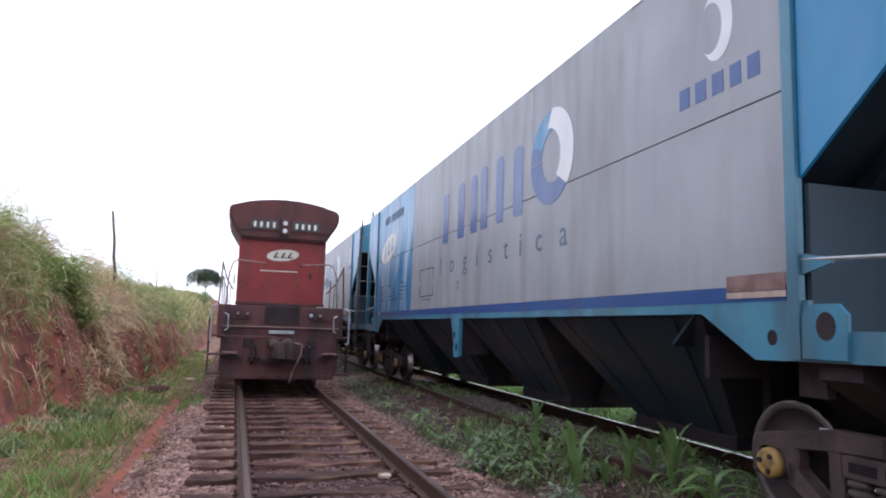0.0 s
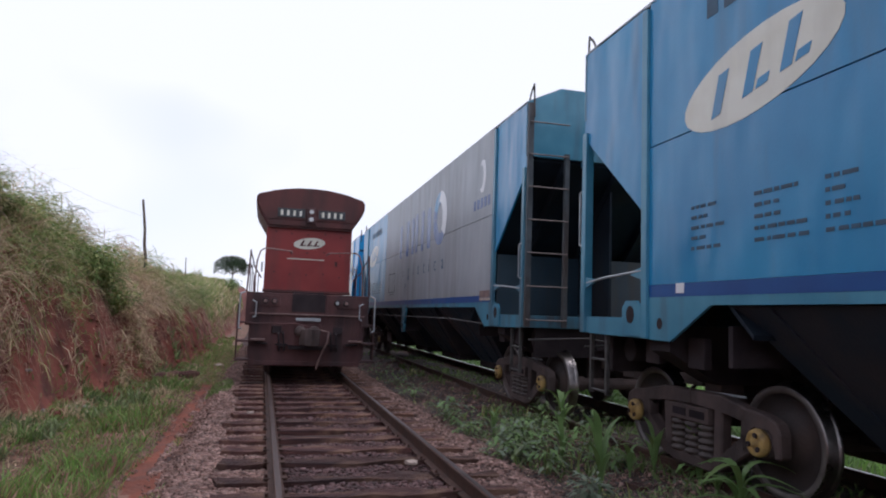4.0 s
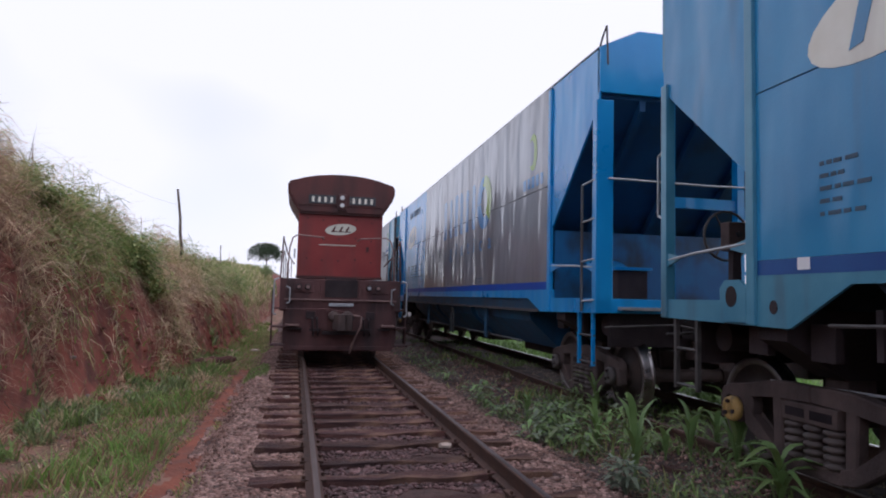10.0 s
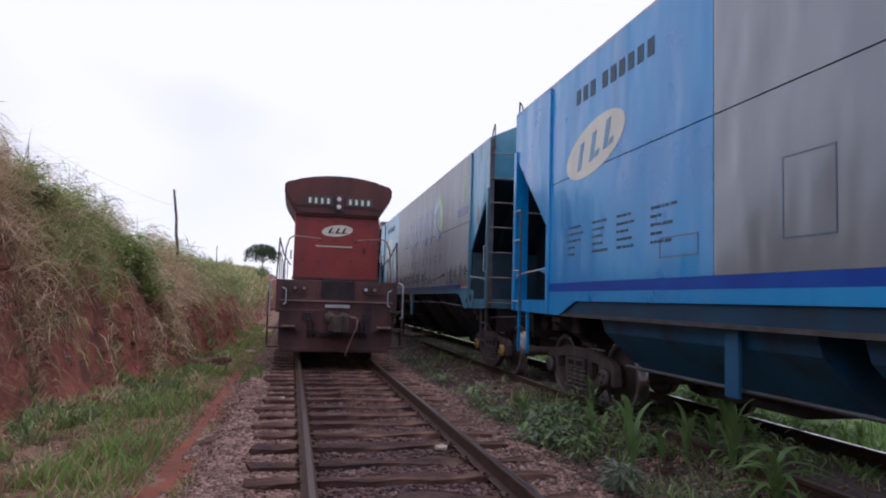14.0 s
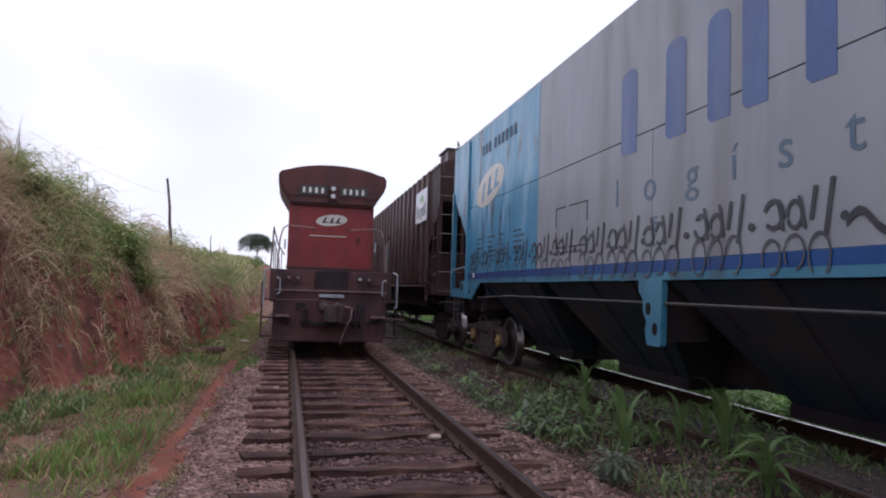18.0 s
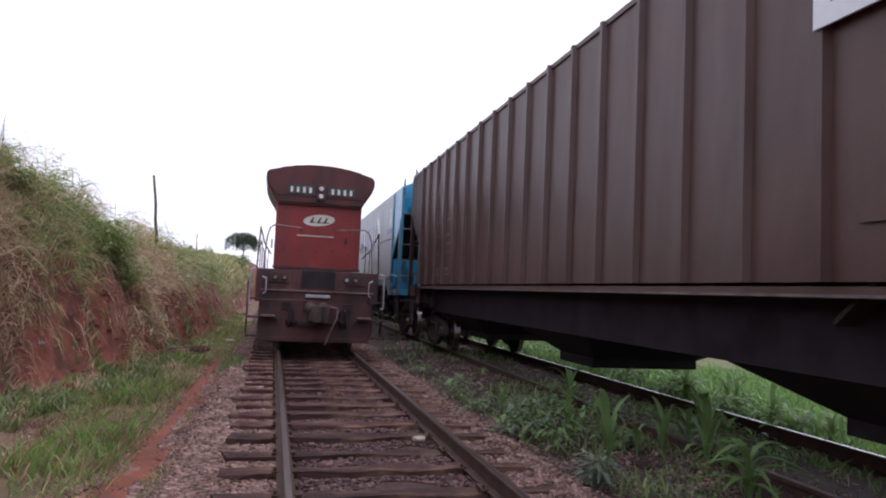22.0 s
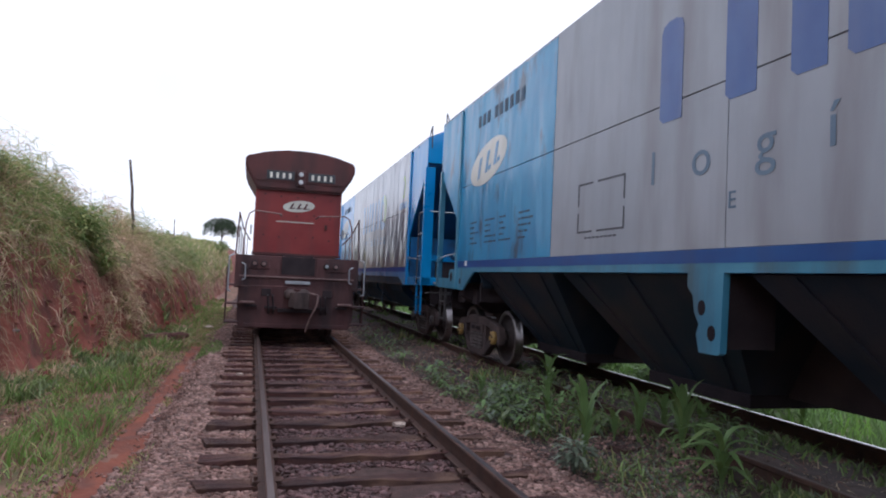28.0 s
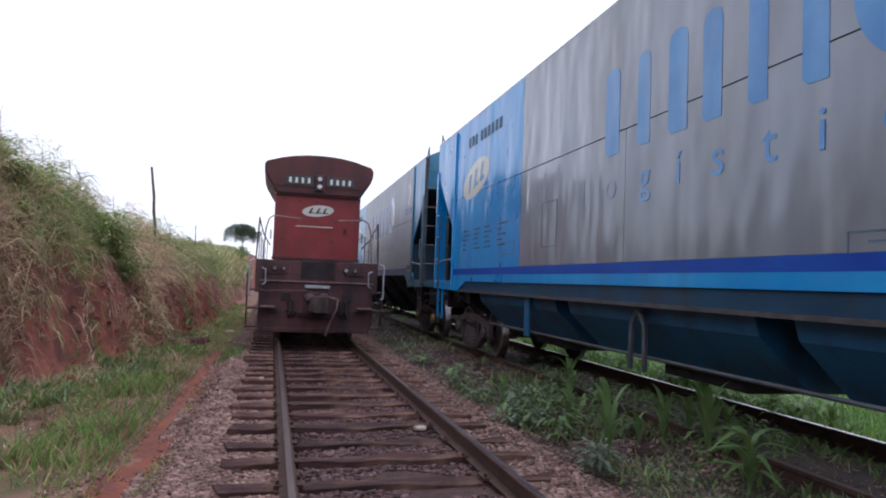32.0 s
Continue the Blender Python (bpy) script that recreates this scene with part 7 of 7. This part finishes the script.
def cane(name, label, centre, height, count, seed, arch=0.4, wide=0.032):
    """A maize-like plant: long arching strap leaves, each a part, on one stem."""
    rng = np.random.default_rng(seed)
    x, y = centre
    z = ground_z(x, y)
    pl = thing(name, label, "plant", pose(x, y, z), "strap-leaved weeds between the tracks")
    part("stem", rod((0, 0, -0.05), (0.02, 0.01, height * 0.7), 0.014, None, 7, 0.006), M["leaf_bright"], pl)
    for i in range(count):
        a, L = i * 2.4 + rng.normal(0, 0.3), height * rng.uniform(0.7, 1.15)
        z0 = height * 0.6 * i / count
        bm = bmesh.new()
        prev = None
        for j in range(8):
            f = j / 7
            r, h = L * (0.10 * f + arch * f * f), z0 + L * (1.25 * f - (0.30 + 0.90 * arch) * f * f)
            w = wide * math.sin(math.pi * min(1, 0.12 + 0.88 * f)) + 0.002
            c = Vector((r * math.cos(a), r * math.sin(a), h))
            s = Vector((-math.sin(a), math.cos(a), 0)) * w
            row = [bm.verts.new(c + s + Vector((0, 0, 0.4 * w))), bm.verts.new(c), bm.verts.new(c - s + Vector((0, 0, 0.4 * w)))]
            if prev:
                bm.faces.new((prev[0], prev[1], row[1], row[0]))
                bm.faces.new((prev[1], prev[2], row[2], row[1]))
            prev = row
        part("strap_leaf", bm, M["leaf_bright"] if i % 4 else M["grass"], pl, "", True)
    return pl


# across, along, height, leaves, arch and leaf width of the strap-leaved weeds
CANES = [(2.76, 4.22, 0.56, 15, 0.85, 0.034), (3.06, 5.17, 0.60, 8, 0.22, 0.038), (2.93, 5.72, 0.50, 7, 0.25, 0.036), (2.27, 5.65, 0.66, 8, 0.25, 0.036), (3.0, 8.1, 0.6, 7, 0.4, 0.032), (3.05, 4.9, 0.32, 8, 0.6, 0.022), (3.72, 6.2, 0.6, 10, 0.4, 0.032)]
CANES += [(2.75, 5.9, 0.35, 6, 0.4, 0.03), (2.45, 6.9, 0.5, 8, 0.4, 0.03), (3.35, 5.9, 0.45, 8, 0.4, 0.03), (3.6, 5.6, 0.4, 7, 0.4, 0.03), (2.2, 8.6, 0.45, 6, 0.4, 0.03), (5.6, 7.3, 0.6, 8, 0.5, 0.034), (5.9, 8.4, 0.7, 8, 0.5, 0.034)]
CANES += [(5.7, 9.4, 0.75, 9, 0.5, 0.034), (6.1, 10.3, 0.8, 9, 0.5, 0.034), (5.8, 11.4, 0.8, 8, 0.5, 0.034), (6.3, 12.4, 0.8, 8, 0.5, 0.034), (5.7, 6.4, 0.5, 8, 0.5, 0.034), (6.2, 9.0, 0.7, 8, 0.5, 0.034)]
for x, y, r, h, seed in BUSHES:
    leafy("bank_bush", "dark leafy bush growing in the dry bank", (x, y), r, h, 800, 0.12, [M["leaf"], M["grass"], M["grass"]] if y > 15.5 else [M["grass"], M["grass_yellow"]], seed)
WEEDS = [(1.95, 9.9, 0.32, 0.42), (2.05, 10.6, 0.3, 0.35), (1.9, 8.9, 0.3, 0.30), (2.25, 7.5, 0.36, 0.42), (1.85, 7.3, 0.25, 0.28), (2.6, 7.9, 0.38, 0.45), (2.9, 7.0, 0.36, 0.42),
         (2.1, 6.5, 0.3, 0.34), (2.45, 7.0, 0.35, 0.42), (2.35, 8.2, 0.32, 0.38), (2.7, 6.3, 0.3, 0.32), (2.05, 13.2, 0.4, 0.3), (3.0, 8.4, 0.35, 0.42), (3.6, 6.8, 0.35, 0.3), (3.9, 5.6, 0.35, 0.3), (3.3, 5.4, 0.3, 0.3), (2.2, 15.5, 0.5, 0.3), (2.2, 18, 0.6, 0.3)]
for i, (x, y, r, h) in enumerate(WEEDS):
    leafy("weed", "leafy green weed growing beside the ballast", (x, y), r * 0.95, h * 1.15, 70, 0.17, [M["leaf"], M["leaf_grey"], M["leaf_bright"], M["leaf_bright"]], 40 + i, 0.26)
leafy("weed", "blue-green rosette weed between the tracks", (1.92, 5.15), 0.13, 0.36, 110, 0.17, [M["leaf_grey"]], 71, 0.28)
leafy("weed", "blue-green leafy weed between the tracks", (2.25, 7.9), 0.25, 0.36, 110, 0.13, [M["leaf_grey"], M["leaf"]], 73, 0.4)
leafy("weed", "blue-green leafy weed between the tracks", (2.0, 7.1), 0.22, 0.34, 110, 0.13, [M["leaf_grey"], M["leaf"]], 72, 0.4)
for i, (x, y, h, n, arch, wide) in enumerate(CANES):
    cane("strap_leaf_weed", "bright green weed with broad arching strap leaves" if arch > 0.5 else "green strap-leaved weed with upright leaves" if arch < 0.2 else "bright green strap-leaved weed beside the track", (x, y), h, n, 90 + i, arch, wide)
for i, (x, y, r, h) in enumerate(((5.7, 9.6, 0.5, 0.55), (5.8, 11.2, 0.7, 0.8), (5.7, 12.8, 0.6, 0.7), (5.6, 8.2, 0.5, 0.45), (5.9, 14.5, 0.8, 0.8), (5.7, 7.0, 0.5, 0.45), (6.1, 17, 0.9, 0.8), (6.0, 20, 1.0, 0.8))):
    leafy("weed", "bright green bushy weed beyond the second track", (x, y), r, h, 260, 0.17, [M["leaf_bright"], M["leaf_bright"], M["leaf"]], 120 + i)


def tree(name, label, x, y, h, crown_r, crown_h, seed):
    rng = np.random.default_rng(seed)
    z = ground_z(x, y)
    tr = thing(name, label, "tree", pose(x, y, z))
    bm = bmesh.new()
    rod((0, 0, -0.5), (0.1, 0, h * 0.45), 0.028 * h, bm, 10, 0.02 * h)
    tips = []
    for i in range(9):
        a = i * 2.4
        tip = (crown_r * 0.75 * math.cos(a), crown_r * 0.75 * math.sin(a), h - crown_h * rng.uniform(0.35, 0.75))
        rod((0.1, 0, h * rng.uniform(0.3, 0.45)), tip, 0.014 * h, bm, 7, 0.004 * h)
        tips.append(tip)
    part("trunk", bm, M["bark"], tr)
    V, F = [], []
    for i in range(14000):
        a, r = rng.uniform(0, 6.283), crown_r * math.sqrt(rng.uniform(0, 1))
        lump = 1 + 0.22 * math.sin(3 * a + seed) + 0.12 * math.sin(7 * a)
        top = h - crown_h * 0.5 * (r / crown_r) ** 3
        zc = top - crown_h * 0.62 * rng.uniform(0, 1) ** 1.3
        c = np.array((r * lump * math.cos(a), r * lump * math.sin(a), zc))
        if noise.noise(Vector(c) * (2.2 / crown_r)) < -0.38:
            continue
        u, v = rng.normal(0, 1, 3), rng.normal(0, 1, 3)
        s = 0.035 * h * rng.uniform(0.5, 1.2)
        k = len(V)
        V += [c, c + u * s * 0.6, c + u * s * 0.5 + v * s * 0.6]
        F.append((k, k + 1, k + 2))
    ob = new("crown", fast_mesh("crown", np.array(V), np.array(F), [M["leaf_dark"]]))
    ob.parent = tr
    tagged(ob, kind="stuff")
    return tr


tree("tree", "dark spreading flat-topped tree on the far hill", -6.4, 120, 4.5, 2.75, 2.9, 4)
rng = np.random.default_rng(21)
for i in range(9):
    leafy("shrub", "small dark shrub on the far skyline", (rng.uniform(-30, -4), rng.uniform(60, 110)), rng.uniform(0.5, 1.0), rng.uniform(0.8, 1.5), 200, 0.35, [M["leaf"], M["grass"]], 300 + i)


def house(x, y, w, d, h, rot):
    z = ground_z(x, y)
    ho = thing("house", "small pale house with a tiled roof far away", "house", pose(x, y, z, 0, 0, rot), "distant houses")
    part("wall", box(-w / 2, w / 2, -d / 2, d / 2, -0.5, h), M["far"], ho)
    part("roof", prism([(-w / 2 - 0.4, h), (w / 2 + 0.4, h), (0, h + 0.28 * w)], -d / 2 - 0.4, d / 2 + 0.4, "y"), M["far_roof"], ho)
    for k in (-0.25, 0.25):
        part("window", box(k * w - 0.6, k * w + 0.6, -d / 2 - 0.06, -d / 2 + 0.02, 1.0, 2.2), M["under"], ho)


for i in range(14):
    house(130 + 26 * (i % 5) + rng.uniform(-9, 9), 110 + 34 * (i // 3) + rng.uniform(-9, 9), rng.uniform(8, 13), rng.uniform(7, 10), rng.uniform(3, 4.5), rng.uniform(0, 90))
for i in range(14):
    x, y = rng.uniform(90, 260), rng.uniform(80, 260)
    leafy("far_tree", "dark rounded tree among the distant houses", (x, y), rng.uniform(3, 5), rng.uniform(5, 9), 420, 1.5, [M["leaf"], M["grass"]], 400 + i, 0.9)

# ---- ballast stones and sleepers ----


def stones(name, label, n, x0, x1, y0, y1, size, seed, keep, mat="ballast", category="ballast"):
    rng = np.random.default_rng(seed)
    base = np.array([(x, y, z) for z in (-0.8, 0.8) for y in (-0.8, 0.8) for x in (-0.8, 0.8)])
    tri = np.array([(0, 2, 3), (0, 3, 1), (4, 5, 7), (4, 7, 6), (0, 1, 5), (0, 5, 4), (2, 6, 7), (2, 7, 3), (0, 4, 6), (0, 6, 2), (1, 3, 7), (1, 7, 5)])
    px, py = rng.uniform(x0, x1, n), y0 + (y1 - y0) * rng.uniform(0, 1, n) ** 1.7
    ok = np.array([keep(x, y) for x, y in zip(px, py)])
    px, py = px[ok], py[ok]
    n = len(px)
    pz = np.array([ground_z(x, y) for x, y in zip(px, py)])
    sc = size * rng.uniform(0.5, 1.3, (n, 1, 1)) * rng.uniform(0.6, 1.2, (n, 1, 3))
    jit = base[None] * sc * rng.uniform(0.45, 1.35, (n, len(base), 1)) * (1.25, 0.95, 0.68)
    a = rng.uniform(0, 6.283, n)
    ca, sa = np.cos(a)[:, None], np.sin(a)[:, None]
    V = np.stack([jit[..., 0] * ca - jit[..., 1] * sa + px[:, None], jit[..., 0] * sa + jit[..., 1] * ca + py[:, None], jit[..., 2] + (pz + 0.4 * size)[:, None]], -1)
    F = tri[None] + (np.arange(n) * len(base))[:, None, None]
    me = fast_mesh(name, V.reshape(-1, 3), F.reshape(-1, 3), [M[mat]])
    tagged(new(name, me), label, category, "", "stuff")


SLEEPER_Y0, PITCH = 4.93, 0.668


def off_sleeper(x, y):
    f = (y - SLEEPER_Y0 + 0.12) % PITCH
    return f > 0.215 or abs(x) > 1.28 + 0.3 * noise.noise((y * 1.7, 5.0 if x > 0 else 0.0, 0.0))


stones("ballast_stones", "rusty brown crushed stone ballast", 42000, -2.14, -0.80, 2.5, 30, 0.0215, 5, lambda x, y: off_sleeper(x, y) and (x > -1.97 or noise.noise((x * 4, y * 2.0, 2.0)) > 0.1))
stones("right_ballast", "rusty brown crushed stone ballast", 20000, 0.86, 1.75, 2.5, 30, 0.0215, 17, lambda x, y: off_sleeper(x, y))
stones("oily_ballast", "dark oily crushed stone between the rails", 24000, -0.80, 0.86, 2.5, 30, 0.0225, 18, lambda x, y: off_sleeper(x, y) and clump(x * 2.5, y * 2.5) > -0.25, "ballast_oily")
stones("scattered_stones", "loose stones scattered beside the track", 9000, 1.7, 3.3, 3, 22, 0.017, 6, lambda x, y: clump(x, y) < 0.3)
stones("near_ballast", "rusty brown crushed stone ballast", 9000, -1.98, 1.75, -7, 2.5, 0.028, 15, off_sleeper)
stones("path_pebbles", "pinkish pebbles along the footpath", 2600, -2.75, -2.3, 3, 18, 0.015, 16, lambda x, y: clump(x * 2, y) > -0.2)
stones("path_stones", "small stones strewn on the footpath edge", 1800, -2.45, -1.95, 3, 25, 0.014, 7, lambda x, y: x > -2.15 or clump(x * 3, y * 3) > 0.2)
stones("earth_clods", "red earth clods crumbled off the cutting", 6400, -6.4, -3.0, 3, 30, 0.05, 8, lambda x, y: -0.35 < bank_d(x, y) < 0.9 and clump(x * 2, y * 2) > -0.15, "soil", "earth")
stones("foot_rocks", "grey rocks lying at the foot of the bank", 18, -4.4, -3.6, 9.5, 12, 0.08, 9, lambda x, y: -0.3 < bank_d(x, y) < 0.15, "galv_rock", "rock")

rng = np.random.default_rng(31)
kinds = []
for k in range(7):
    bm = box(-1.40, 1.40, -0.105, 0.105, -0.16, 0.0)
    bmesh.ops.subdivide_edges(bm, edges=[e for e in bm.edges if abs(e.verts[0].co.x - e.verts[1].co.x) > 2], cuts=9)
    for v in bm.verts:
        v.co += Vector((rng.normal(0, 0.02) if abs(v.co.x) > 1.3 else 0, rng.normal(0, 0.016), rng.normal(0, 0.010)))
    bmesh.ops.recalc_face_normals(bm, faces=bm.faces)
    me = bpy.data.meshes.new("sleeper")
    bm.to_mesh(me)
    bm.free()
    me.materials.append(M["sleeper"])
    kinds.append(me)
for tr, cx, n, drop in ((main_track, 0.0, 90, 0.0), (side_track, TRACK_X, 60, 0.02)):
    for k in range(-14, n):
        ob = new("sleeper", kinds[int(rng.integers(7))])
        ob.parent = tr
        ob.matrix_basis = pose(cx + rng.normal(-0.03, 0.04), SLEEPER_Y0 - 4 * PITCH + PITCH * k + rng.normal(0, 0.015), 0.004 - drop + rng.normal(0, 0.006), 0, 0, rng.normal(0, 0.7))
bm = box(-0.11, 0.11, -0.09, 0.09, -0.004, 0.016)
for sx in (-0.085, 0.085):
    rod((sx, 0.05 * (1 if sx > 0 else -1), 0.0), (sx, 0.05 * (1 if sx > 0 else -1), 0.045), 0.014, bm, 6)
me = bpy.data.meshes.new("tie_plate")
bm.to_mesh(me)
bm.free()
me.materials.append(M["rail"])
for k in range(40):
    for s in (-1, 1):
        ob = new("tie_plate", me)
        ob.parent = main_track
        ob.matrix_basis = pose(s * 0.835, SLEEPER_Y0 - 4 * PITCH + PITCH * k, 0.006, 0, 0, 0)


def motions():
    """The train rolls past along the second track; every wheelset turns as far as its wagon has come."""
    for wagon, y0 in TRAIN:
        walk(wagon, [(t * 0.5, on_side_track(y0 - s_of(t * 0.5))) for t in range(65)])
        for ws in wagon.children:
            if ws.name.startswith("wheelset"):
                u = ws.location.y
                walk(ws, [(0.16 * k, pose(0, u, WHEEL_R, math.degrees(s_of(0.16 * k) / WHEEL_R))) for k in range(201)])


motions()
